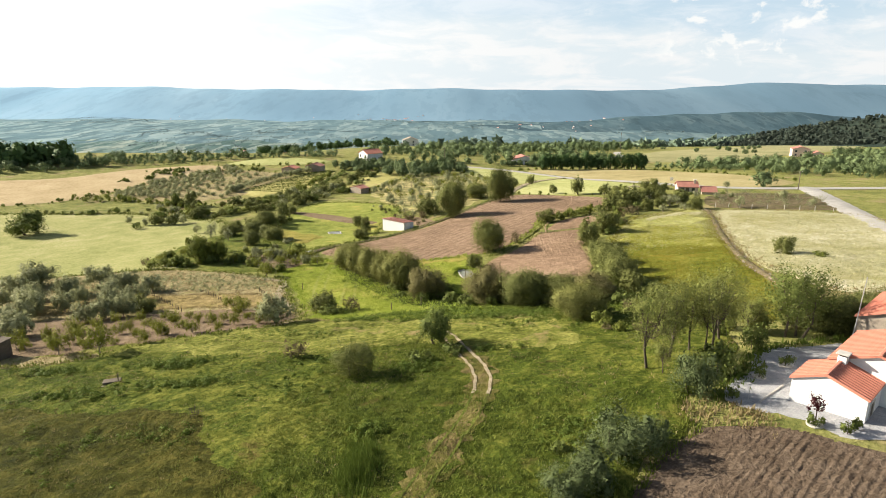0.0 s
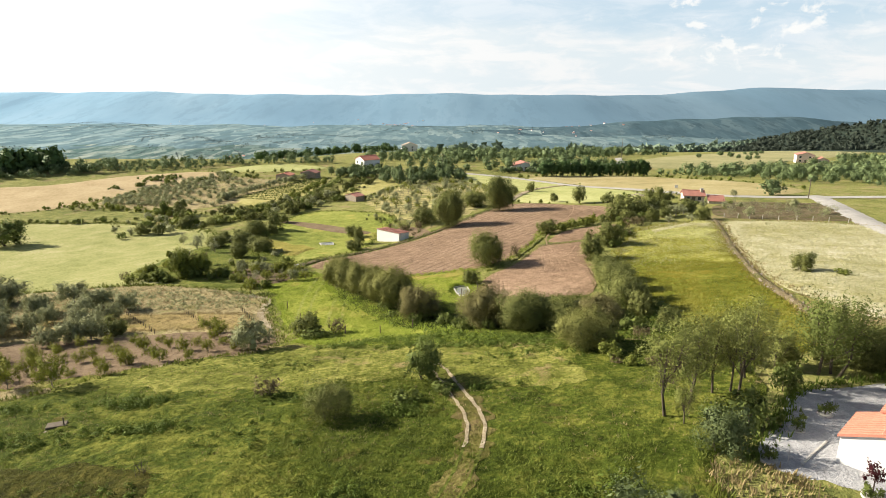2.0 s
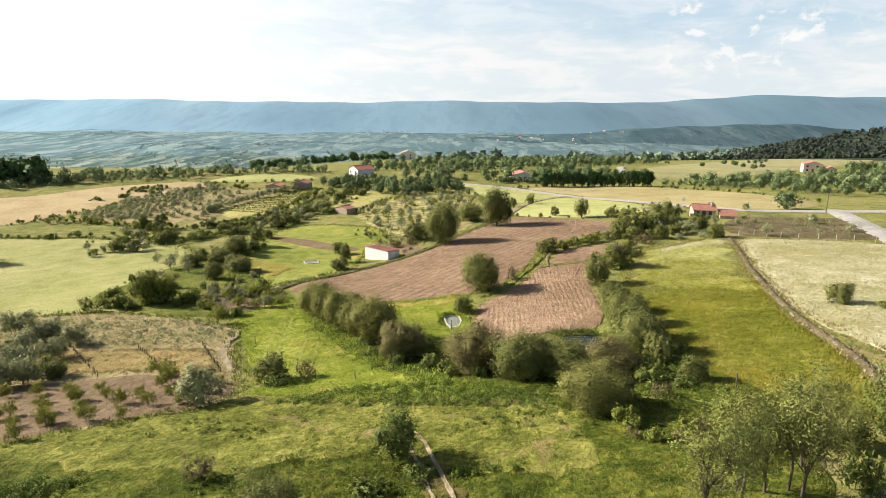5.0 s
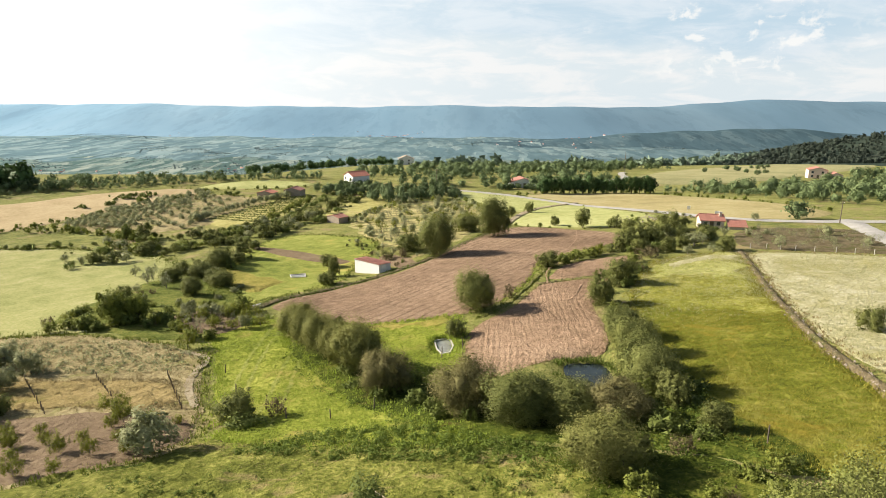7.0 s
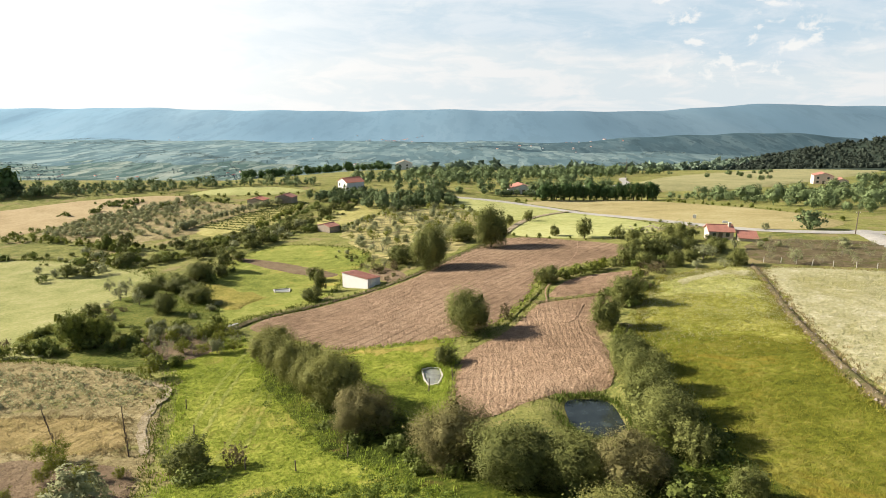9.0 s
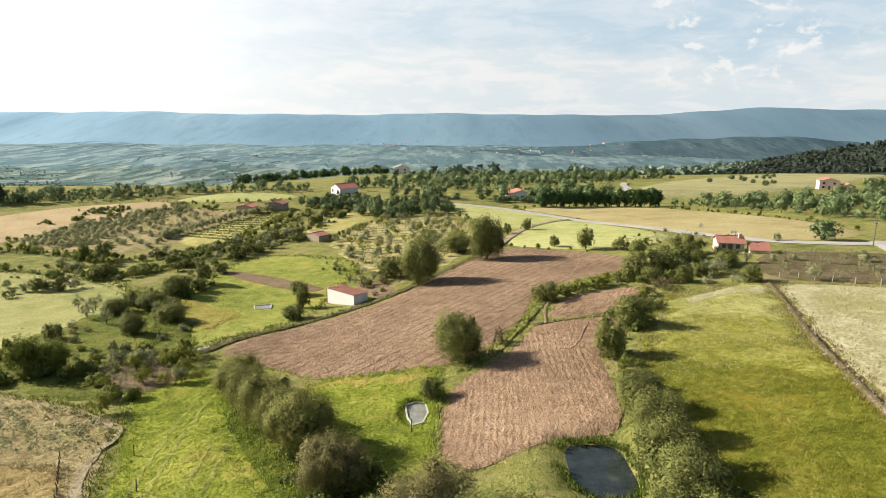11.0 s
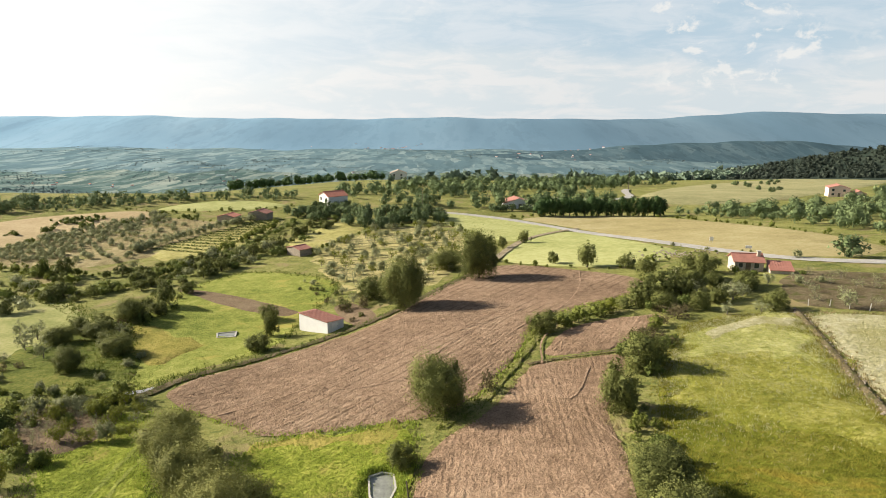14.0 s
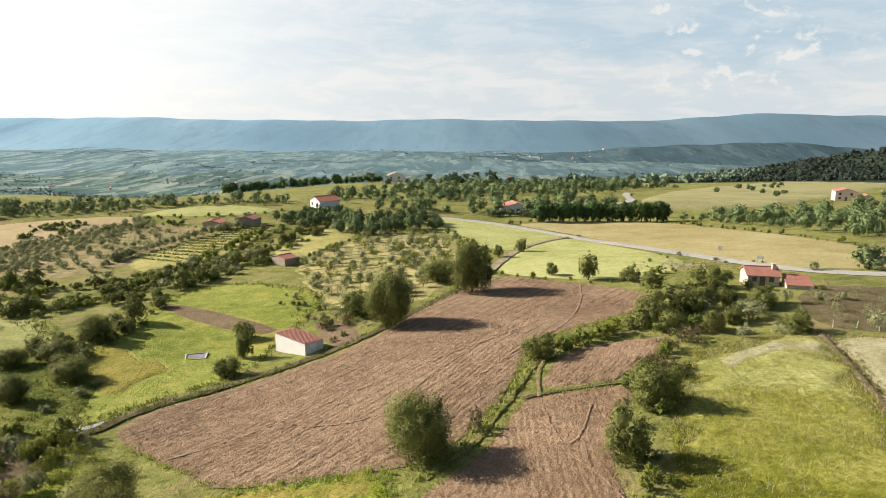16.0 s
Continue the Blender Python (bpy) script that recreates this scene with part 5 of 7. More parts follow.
# near meadow
small_trees.plant(-0.6, 54.4, 3.4, 3.6)
open_shrubs.plant(-7.4, 47.6, 3.0, 4.0)
brown_bushes.plant(-13.6, 53.2, 2.0, 2.3)
bushes.plant(-16.0, 78.5, 2.8, 3.8)
dark_bushes.plant(-14.6, 76.2, 1.3, 3.4)
brown_bushes.plant(-12.5, 79.8, 2.2, 2.6)
dark_bushes.plant(-2.0, 50.0, 1.2, 2.6)
dark_bushes.plant(1.0, 51.6, 1.2, 2.2)
# olive grove and orchard
for x, y, t, w in ((-70.5, 103.3, 4.0, 5.8), (-73.5, 99.6, 2.4, 3.8), (-59.6, 94.5, 3.2, 3.6), (-58.3, 100.9, 3.4, 4.8), (-51.6, 91.9, 3.0, 3.9), (-62.0, 87.5, 3.2, 4.2), (-54.6, 84.5, 3.1, 3.2), (-45.5, 78.4, 3.1, 3.4),
                   (-47.7, 86.1, 2.9, 3.3), (-58.8, 79.5, 2.9, 3.4), (-51.0, 69, 3.3, 4.0), (-65, 93, 3.0, 3.6), (-68, 84, 3.2, 3.8), (-64, 75, 3.1, 3.8), (-57, 73, 3.0, 3.6), (-72, 78, 3.2, 4), (-53, 96.5, 2.8, 3.4), (-77, 90, 3.2, 4), (-66, 68, 3.2, 4)):
    olives.plant(x, y, t, w)
for x, y in scatter([(-95, 100), (-62, 56), (-48, 62), (-43, 80), (-48, 100), (-70, 107)], 22, 51, 4.4):
    olives.plant(x, y, 2.6 + (x * 7.3 % 1.0), 3.0 + (y * 5.1 % 1.2))
for row in range(5):
    for k in range(9):
        x, y = -47 + 3.0 * k + 0.5 * row, 60 + 3.6 * row + 0.35 * k
        if inside(ORCHARD_SOIL, np.array([x]), np.array([y]))[0] and (row * 5 + k * 3) % 7:
            fruit_trees.plant(x, y, 1.2 + 0.2 * ((k * 3 + row) % 4), 1.2 + 0.15 * ((k + row) % 4))
bushes.plant(-42.1, 82.2, 2.6, 3.8, label="dark green broadleaf bush among the olives")
olives.plant(-20.4, 70.0, 3.3, 4.4, label="pale round almond tree in full leaf on tilled soil")
for x, y, t, w in ((-29.0, 80.8, 2.2, 3.0), (-26.4, 77.8, 2.4, 2.2), (-34.8, 58.3, 3.4, 2.9), (-39.4, 58.6, 2.7, 2.4), (-40.6, 63.2, 2.0, 2.0), (-37.6, 67, 1.7, 1.8), (-31.8, 65.2, 2.0, 1.8), (-30.5, 102.6, 2.6, 2.8), (-23.4, 76.4, 1.9, 1.8), (-33, 72, 1.8, 1.6), (-28, 70.5, 1.9, 1.7), (-43, 68, 2.2, 2.0), (-46, 62, 2.4, 2.2)):
    fruit_trees.plant(x, y, t, w)
# poplars and shrubs by the yard
for x, y, t, w in ((15.7, 43.6, 7.0, 3.6), (17.9, 45.2, 7.0, 3.2), (20.1, 46.6, 7.2, 3.0), (21.4, 46.8, 6.8, 2.6), (21.2, 45.3, 7.6, 3.4), (23.8, 49.5, 6.9, 3.4), (18.8, 47.4, 6.6, 3.0), (27.4, 52.0, 4.2, 2.8)):
    poplars.plant(x, y, t, w)
poplars.plant(16.4, 42.2, 3.2, 1.6)
for x, y, t, w, k in ((17.3, 38.6, 2.9, 3.2, grey_bushes), (20.2, 41.6, 2.45, 3.2, dark_bushes), (25.6, 47.2, 2.4, 2.2, dark_bushes), (30.6, 50.4, 6.4, 6.2, open_trees), (35.0, 51.6, 3.6, 4.6, dark_trees), (39.2, 52.5, 3.4, 5, dark_trees), (44, 54, 3.4, 5, dark_trees),
                      (10.6, 32.0, 2.8, 3.9, grey_bushes), (8.0, 29.2, 2.4, 3.2, grey_bushes), (6.4, 28.6, 1.7, 2.6, grey_bushes), (7.1, 33.0, 0.8, 1.1, dark_bushes), (12.8, 33.0, 1.7, 1.7, grey_bushes), (49.8, 87.6, 2.8, 3.0, bushes), (53, 84, 0.9, 2.0, bushes),
                      (28.4, 52.6, 2.6, 3.0, bushes), (33, 53.5, 3.0, 4.0, dark_bushes)):
    k.plant(x, y, t, w)


rng = random.Random(5)
for row in range(4):
    for k in range(6):
        x, y = -36.6 + 2.1 * k + 0.8 * row, 118.4 + 0.55 * k - 2.9 * row
        rng.choice((pale_fruit_trees, fruit_trees, olives)).plant(x + rng.uniform(-0.3, 0.3), y + rng.uniform(-0.3, 0.3), rng.uniform(1.6, 2.4), rng.uniform(1.6, 2.4))
for x, y, t, w, k in ((-19.2, 142.8, 2.8, 4.2, leafy_shrubs), (-39.4, 140.2, 3.2, 4.5, dense_trees), (-42.1, 132.7, 3.6, 3.8, dense_trees), (-51.7, 146.0, 3.1, 4.4, dense_trees), (-46.5, 148.5, 3.2, 4.9, dense_trees), (-46.0, 158.4, 4.4, 4.9, dense_trees), (-22.2, 160.1, 3.1, 3.5, leafy_shrubs)):
    k.plant(x, y, t, w)
# hedges: places along lines
for line, gap, spread, low, high, kinds in (
        ([(-80.6, 163.7), (-74.2, 171.2), (-64.0, 178.8), (-54.5, 184.9), (-48.8, 193.7), (-43.5, 207.2), (-36.0, 222.3), (-33, 250), (-30.0, 279.4)], 2.6, 4.0, 1.4, 3.2, (dark_bushes, bushes, oaks)),
        ([(-52.3, 112.0), (-45.0, 112.8), (-39.6, 113.4), (-33.8, 115.5), (-30.1, 118.7)], 2.2, 1.6, 1.0, 2.0, (dark_bushes, bushes, fruit_trees)),
        ([(-56, 121), (-48, 124), (-41, 122.5), (-36, 123.5), (-29, 123)], 2.2, 1.2, 0.8, 1.8, (bushes, dark_bushes, bushes)), ([(-40.5, 117), (-33.4, 107.6), (-29, 106)], 1.5, 0.8, 0.8, 1.8, (bushes, dark_bushes)),
        ([(-125, 186), (-111.1, 186.2), (-97.4, 188.0), (-86.1, 189.1), (-71.8, 184.2)], 4.5, 1.5, 1.2, 2.2, (dark_bushes, bushes)),
        ([(-47, 152), (-44, 162), (-46, 174), (-50, 186)], 4.0, 3.5, 1.4, 3.0, (bushes, oaks, dark_bushes))):
    for p in along(line, gap):
        k = rng.choice(kinds)
        t = rng.uniform(low, high)
        k.plant(p.x + rng.uniform(-spread, spread), p.y + rng.uniform(-spread, spread), t, t * rng.uniform(1.0, 1.5))
for x, y in scatter([(-117.4, 214.3), (-115.4, 242.6), (-95.7, 284.3), (-90.8, 273.7), (-94.6, 230.3), (-95.5, 211.0), (-111.2, 211.7)], 150, 11, 1.8):
    olives.plant(x, y, rng.uniform(1.6, 2.6), rng.uniform(2.2, 3.4))
for x, y in scatter([(-94.2, 211.0), (-93.0, 230.1), (-89.7, 270.9), (-78.6, 260.8), (-74.4, 229.1), (-74.4, 209.6)], 46, 17, 3.0):
    olives.plant(x, y, rng.uniform(1.6, 2.6), rng.uniform(2.0, 3.2))
for x, y in scatter([(-26, 216), (-14, 250), (2, 262), (16, 240), (19, 205), (10, 180), (1, 168), (-8, 172), (-18, 188)], 130, 12, 2.5):
    rng.choice((olives, pale_fruit_trees, olives, fruit_trees)).plant(x, y, rng.uniform(2.0, 3.4), rng.uniform(2.4, 3.8))
for x, y in scatter([(-60, 205), (-50, 190), (-38, 205), (-30, 225), (-46, 222)], 26, 13, 3.0):
    rng.choice((olives, oaks, dark_bushes)).plant(x, y, rng.uniform(2.2, 4.0), rng.uniform(3.0, 4.2))
for p in along([(-76.1, 222.1), (-75.2, 227.0), (-72.2, 236.6), (-69.0, 248.0), (-63.2, 259.7), (-58.7, 269.8), (-54.9, 277.5)], 3.9):
    olives.plant(p.x + rng.uniform(-0.6, 0.6), p.y, rng.uniform(2.8, 3.8), rng.uniform(3.0, 4.0), label="rounded grey-green olive in a line above the terraces")
for p in along([(-66, 198), (-57.4, 202.5), (-49.5, 211), (-46.2, 234.6), (-44, 252), (-42.9, 270.0)], 2.0):
    dark_bushes.plant(p.x + rng.uniform(-1.2, 1.2), p.y + rng.uniform(-1, 1), rng.uniform(1.4, 3.0), rng.uniform(2.4, 3.8))
for x, y in scatter([(-28, 262), (-22, 282), (0, 290), (12, 270), (2, 262), (-14, 252)], 30, 15, 3.5):
    far_trees.plant(x, y, rng.uniform(3.0, 6.5), rng.uniform(3.5, 6.0))
for x, y in scatter([(-50, 282), (-40, 298), (-26, 300), (-24, 285), (-34, 268)], 24, 16, 3.0):
    far_trees.plant(x, y, rng.uniform(2.5, 5.0), rng.uniform(3.0, 5.0))
for p in along([(46, 288), (56, 289), (67.6, 290), (78.5, 288), (92, 287)], 2.6):
    conifers.plant(p.x, p.y + rng.uniform(-1, 1), rng.uniform(6.0, 8.0), rng.uniform(4.0, 5.4))


SCRUB_NEAR = (
    ([(-54, 152), (-46, 166), (-36, 142), (-31, 124), (-38, 117), (-58, 114), (-60, 130)], 36, 31, (bushes, olives, fruit_trees, brown_bushes, olives), 0.7, 2.0),
    ([(-95, 197), (-84, 184), (-66, 176), (-50, 186), (-38, 207), (-30, 216), (-50, 214), (-64, 204), (-80, 200)], 64, 32, (dark_bushes, bushes, olives, oaks, dark_bushes), 1.2, 3.2),
    ([(-47, 214), (-36, 212), (-31, 240), (-24, 284), (-40, 288), (-45, 250)], 40, 33, (dark_bushes, bushes, oaks), 1.4, 3.4),
)
SCRUB_FAR = (
    ([(-20, 186), (-12, 178), (-1, 160), (-6, 152), (-12, 166), (-22, 178)], 26, 34, (olives, brown_bushes, bushes), 0.8, 2.0),
    ([(38, 146), (44, 140), (58, 146), (62, 158), (52, 164), (42, 156)], 24, 35, (bushes, dark_bushes, olives), 1.2, 3.0),
    ([(30, 124), (36, 136), (40, 146), (44, 140), (38, 126), (32, 116)], 26, 36, (bushes, brown_bushes, dark_bushes), 0.7, 1.8),
)
SCRUB_EAST = (
    ([(22, 92), (26, 98), (26, 106), (28, 112), (30, 116), (28.5, 104), (27, 94)], 14, 37, (bushes, dark_bushes), 0.6, 1.3),
    ([(-140, 190), (-90, 190), (-60, 176), (-100, 176)], 12, 38, (bushes, olives), 0.8, 1.8),
    ([(12, 62), (24, 64), (30, 56), (27, 50), (18, 50)], 26, 39, (bushes, dark_bushes, brown_bushes), 0.6, 1.6),
    ([(60, 205), (70, 200), (80, 182), (64, 172), (52, 184)], 14, 40, (bushes, dark_bushes), 0.6, 1.4),
)
for poly, count, seed, kinds, low, high in (*SCRUB_NEAR, *SCRUB_FAR, *SCRUB_EAST):
    for x, y in scatter(poly, count, seed, 1.0):
        t = rng.uniform(low, high)
        rng.choice(kinds).plant(x, y, t, t * rng.uniform(1.0, 1.5))


for x, y in scatter([(28, 298), (50, 301), (50, 305), (28, 303)], 12, 44, 1.6):
    far_trees.plant(x, y, rng.uniform(2.2, 3.4), rng.uniform(2.5, 3.6))


def woods(name, label, spots, leaf, tall, seed, sprays=110, size=0.85, level=h1):
    """A far wood as one mesh: every tree a stem and a ragged crown of leaf sprays."""
    if sprays > 20:
        sprays, size = int(sprays * 1.7), size * 0.78
    r = np.random.default_rng(seed)
    b = Bundle()
    for x, y, *own in spots:
        t = own[0] if own else tall[0] + (tall[1] - tall[0]) * r.random() ** 1.6
        w = own[1] if own else t * r.uniform(0.75, 1.15)
        z = level(x, y)
        d = r.normal(0, 1, (sprays, 3))
        d /= np.linalg.norm(d, axis=1, keepdims=True)
        lump = 1 + 0.25 * np.sin(d[:, :1] * 5 + x) * np.cos(d[:, 1:2] * 4 + y)
        p = d * lump * (w / 2, w / 2, t * 0.46) * r.uniform(0.75, 1.0, (sprays, 1)) + (x, y, z + t * 0.52)
        s = max(t, 0.8 * w) / 6
        b.tris(*leaf_sprays(r, p, d, size * s, 0.85))
        if sprays > 20:
            core = max(8, sprays // 8)
            b.tris(*leaf_sprays(r, (p[:core] - (x, y, z + t * 0.52)) * 0.62 + (x, y, z + t * 0.50), d[:core], size * s * 2.9, 0.95))
        if sprays > 20:
            b.add(*tube([(x, y, z - 0.3), (x, y, z + t * 0.6)], [0.03 * t, 0.01 * t], 3))
    return tagged(b.make(name, M[leaf] if leaf in M else bpy.data.materials[leaf]), label, "woodland", kind="stuff")


def spread_out(poly, count, seed, gap, patch):
    """Scattered places that leave clearings."""
    return [(x, y) for x, y in scatter(poly, count, seed, gap) if noise.noise(Vector((x / patch, y / patch, seed))) > -0.12]


woods("woodland", "mixed woodland on the slope beyond the stubble field", scatter([(114, 255), (98, 292), (122.5, 300), (190, 338), (300, 430), (380, 450), (300, 300), (170, 215), (125, 190)], 640, 21, 2.6), "farleaf", (2.0, 6.8), 1, 120, 0.8)
woods("woodland", "trees along the plateau's edge on the west", scatter([(-250, 258), (-181.8, 262.7), (-148.7, 280), (-111.7, 295), (-91.8, 310), (-50, 322), (-60, 334), (-150, 306), (-260, 290)], 330, 22, 2.2), "farleaf", (1.6, 5.0), 2, 80)
woods("woodland", "woodland sinking from the plateau into the valley", spread_out([(-46, 322), (-40, 400), (0, 520), (130, 600), (190, 520), (120, 470), (95, 330), (60, 296), (0, 305)], 700, 23, 3.4, 40), "farleaf", (2.2, 7.5), 3, 100, 0.85)
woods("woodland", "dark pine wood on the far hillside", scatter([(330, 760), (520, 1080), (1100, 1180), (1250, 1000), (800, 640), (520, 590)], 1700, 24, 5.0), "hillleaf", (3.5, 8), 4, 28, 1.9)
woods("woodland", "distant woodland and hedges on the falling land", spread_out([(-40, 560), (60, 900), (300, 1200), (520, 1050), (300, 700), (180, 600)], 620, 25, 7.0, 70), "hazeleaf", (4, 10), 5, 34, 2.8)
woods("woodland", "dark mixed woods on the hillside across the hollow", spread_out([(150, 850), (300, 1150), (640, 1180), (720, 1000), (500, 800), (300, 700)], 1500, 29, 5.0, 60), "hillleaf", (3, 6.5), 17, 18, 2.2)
woods("woodland", "tall pines on the skyline by the white villa", scatter([(-56, 630), (-48, 640), (-50, 656), (-110, 606), (-170, 560), (-160, 548)], 44, 26, 3.5), "conifer", (5, 10), 6, 90, 1.2)
woods("woodland", "dark pines at the plateau's western edge", scatter([(-196, 275), (-170, 284), (-176, 292), (-205, 285)], 16, 27, 3.0), "conifer", (8, 12), 7, 70, 1.6)
def hedge_places(count, seed):
    """Trees in rows along the valley's field edges, with a few copses."""
    g = random.Random(seed)
    out = []
    for _ in range(count):
        y = 1420 + 2500 * g.random() ** 1.3
        x = g.uniform(-0.75, 0.75) * y
        a = g.choice((0.1, 0.25, -0.2, 1.2, 1.8)) + g.gauss(0, 0.2)
        n = g.randint(3, 26)
        gap = g.uniform(5, 11)
        out += [(x + math.cos(a) * gap * k + g.gauss(0, 3), y + math.sin(a) * gap * k + g.gauss(0, 3)) for k in range(n)]
    return out


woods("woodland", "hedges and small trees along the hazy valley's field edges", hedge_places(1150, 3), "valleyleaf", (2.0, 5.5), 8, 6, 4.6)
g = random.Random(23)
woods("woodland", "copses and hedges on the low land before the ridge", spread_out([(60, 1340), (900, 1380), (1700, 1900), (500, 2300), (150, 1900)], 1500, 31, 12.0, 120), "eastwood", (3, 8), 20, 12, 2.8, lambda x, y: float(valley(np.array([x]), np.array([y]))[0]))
for x, y in scatter([(118, 345), (190, 385), (270, 530), (300, 600), (200, 480)], 12, 62, 9):
    far_trees.plant(x, y, g.uniform(2.5, 4.5), g.uniform(3, 5))
HEDGES = (([(-230, 196), (-150, 194), (-127, 206), (-121, 224), (-112, 243), (-100, 260), (-95, 283)], 1.6), ([(-112, 289), (-96, 283), (-82, 286), (-64, 291), (-52, 303)], 1.8), ([(-98, 203), (-84, 200), (-70, 196)], 1.6),
          ([(35, 281), (56, 291), (90, 285), (101, 255), (111, 213), (108, 190)], 2.2), ([(2, 290), (14, 252), (24, 222), (20, 200)], 2.0), ([(-26, 216), (-14, 251), (2, 263)], 2.2), ([(20, 192), (30, 182), (44, 172), (56, 181)], 2.4), ([(-84, 272), (-62, 266)], 2.0))
woods("hedge", "dense green scrub band along the sunken lane", [(p.x + rng.gauss(0, 1.3), p.y + rng.gauss(0, 1.6)) for line in ([(-83.6, 187.0), (-71.2, 177.6), (-64.2, 178.5), (-57.7, 186.2), (-55.6, 199.3), (-53.5, 220.0), (-50.3, 244.4), (-48.8, 264.2)], [(-129.3, 216.3), (-113.5, 207.3), (-100.6, 206.6), (-85.8, 197.5), (-75.6, 191.1)]) for p in along(line, 0.8)], "leaf", (0.9, 2.6), 19, 44, 1.3)
woods("hedge", "low dark hedges and scrub between the far fields", [(p.x + rng.gauss(0, 0.8), p.y + rng.gauss(0, 0.8)) for line, gap in HEDGES for p in along(line, gap)], "leaf", (0.5, 1.9), 9, 40, 1.6)
rows = []
for k in range(15):
    s = k / 14
    a, c = Vector((-73.5, 226)).lerp(Vector((-57, 268)), s), Vector((-53, 217)).lerp(Vector((-47.5, 272)), s)
    rows += [a.lerp(c, (i + rng.random()) / 44) for i in range(44)]
woods("vine_rows", "dark vine rows along the terraces", [(p.x, p.y) for p in rows], "darkleaf", (0.6, 0.95), 12, 8, 3.0)
rows = [Vector((-92 + 1.4 * i + rng.uniform(-0.3, 0.3), 236 + 3.4 * k + 0.35 * i)) for k in range(8) for i in range(13)]
woods("vine_rows", "thin vine rows on the bare plot above the olives", [(p.x, p.y) for p in rows], "olive", (0.5, 1.0), 13, 10, 2.2)
woods("hedge", "dark scrub heaps on the far stubble", [(-118 + rng.gauss(0, 5), 268 + rng.gauss(0, 4)) for _ in range(46)] + [(-128 + 9 * k + rng.gauss(0, 1.2), 246 + 5.5 * k + rng.gauss(0, 1)) for k in range(6) for _ in range(8)], "darkleaf", (0.8, 2.2), 14, 30, 1.6)
for (group, leaf), spots in FAR_PLANTS.items():
    if group == "bushes":
        woods("scrub", "hedgerow bushes and scrub far across the fields", spots, leaf, None, 15, 130, 0.85)
    else:
        woods("olive_grove", "grey-green olive trees of the far groves", spots, leaf, None, 16, 130, 0.8)
for nursery in NURSERIES:
    for root in nursery.fresh:                      # prototypes that were never planted
        for ob in [*root.children, root]:
            bpy.data.objects.remove(ob)


# ---- buildings ----
def gable_house(name, label, x, y, turn, wide, deep, eave, ridge, wall, roof, windows=(), doors=(), chimney=None, over=0.3, ridge_at=0.5, tiles=False, floor=None):
    """A house: x runs along the gable front, y back from it; the ridge runs back. windows and doors: (side, along, sill, width, height)."""
    z = floor if floor is not None else min(h1(x, y), h1(x + wide * math.cos(radians(turn)), y + wide * math.sin(radians(turn))))
    root = empty(name, x, y, z, turn)
    tagged(root, label, "house")
    r = wide * ridge_at
    bm = bmesh.new()
    prism(bm, [(0, -1.2), (wide, -1.2), (wide, eave), (r, ridge), (0, eave)], 0, deep)
    part("wall", bm, wall, root)
    for side, (xa, za, xb, zb) in enumerate(((r, ridge, -over, eave - over * (ridge - eave) / max(r, 0.1)), (r, ridge, wide + over, eave - over * (ridge - eave) / max(wide - r, 0.1)))):
        bm = bmesh.new()
        prism(bm, [(xa, za + 0.02), (xb, zb + 0.02), (xb, zb + 0.14), (xa, za + 0.14)], -over, deep + over)
        slope = part("roof", bm, roof, root)
        n = max(4, int((deep + 2 * over) / 0.33)) if tiles else 0
        first = None
        for i in range(n + 1 if n else 0):
            yy = -over + (deep + 2 * over - 0.10) * i / n
            if first is None:
                rib = prism(bmesh.new(), [(xa, za + 0.143), (xb, zb + 0.143), (xb, zb + 0.19), (xa, za + 0.19)], 0, 0.10)
                first = part("roof_tile", rib, roof, slope)
                row = first
            else:
                row = new("roof_tile", first.data)
                row.parent = slope
            row.location = (0, yy, 0)
    bm = bmesh.new()
    box(bm, r - 0.12, r + 0.12, -over, deep + over, ridge + 0.10, ridge + 0.24, 0.04)
    part("ridge_tile", bm, roof, root)
    for kind, things in (("window", windows), ("door", doors)):
        for side, a, sill, w, h in things:
            def place(x0, x1, z0, z1, out0, out1):
                if side == "front":
                    return (x0, x1, -out1, -out0, z0, z1)
                if side == "back":
                    return (x0, x1, deep + out0, deep + out1, z0, z1)
                if side == "left":
                    return (-out1, -out0, x0, x1, z0, z1)
                return (wide + out0, wide + out1, x0, x1, z0, z1)
            fr = bmesh.new()
            for q in ((a - 0.08, a, sill, sill + h), (a + w, a + w + 0.08, sill, sill + h), (a - 0.08, a + w + 0.08, sill + h, sill + h + 0.08), (a - 0.10, a + w + 0.10, sill - 0.08, sill)):
                box(fr, *place(*q, 0.0, 0.06))
            frame_ob = part(kind, fr, M["concrete"], root)
            pane = bmesh.new()
            box(pane, *place(a, a + w, sill, sill + h, 0.0, 0.02))
            part("pane" if kind == "window" else "leaf", pane, M["glass"] if kind == "window" else M["wood"], frame_ob)
    if chimney:
        cx, cy, cw, ch = chimney
        bm = boxed(cx - cw / 2, cx + cw / 2, cy - cw / 2, cy + cw / 2, eave, ridge + ch, bevel=0.02)
        c = part("chimney", bm, wall, root)
        part("cap", boxed(cx - cw * 0.72, cx + cw * 0.72, cy - cw * 0.72, cy + cw * 0.72, ridge + ch + 0.1, ridge + ch + 0.2, bevel=0.02), M["concrete"], c)
        # solid block; its dark colour stands for the shade under the cap
        part("flue", boxed(cx - cw * 0.4, cx + cw * 0.4, cy - cw * 0.4, cy + cw * 0.4, ridge + ch, ridge + ch + 0.1), M["darkhole"], c)
    return root


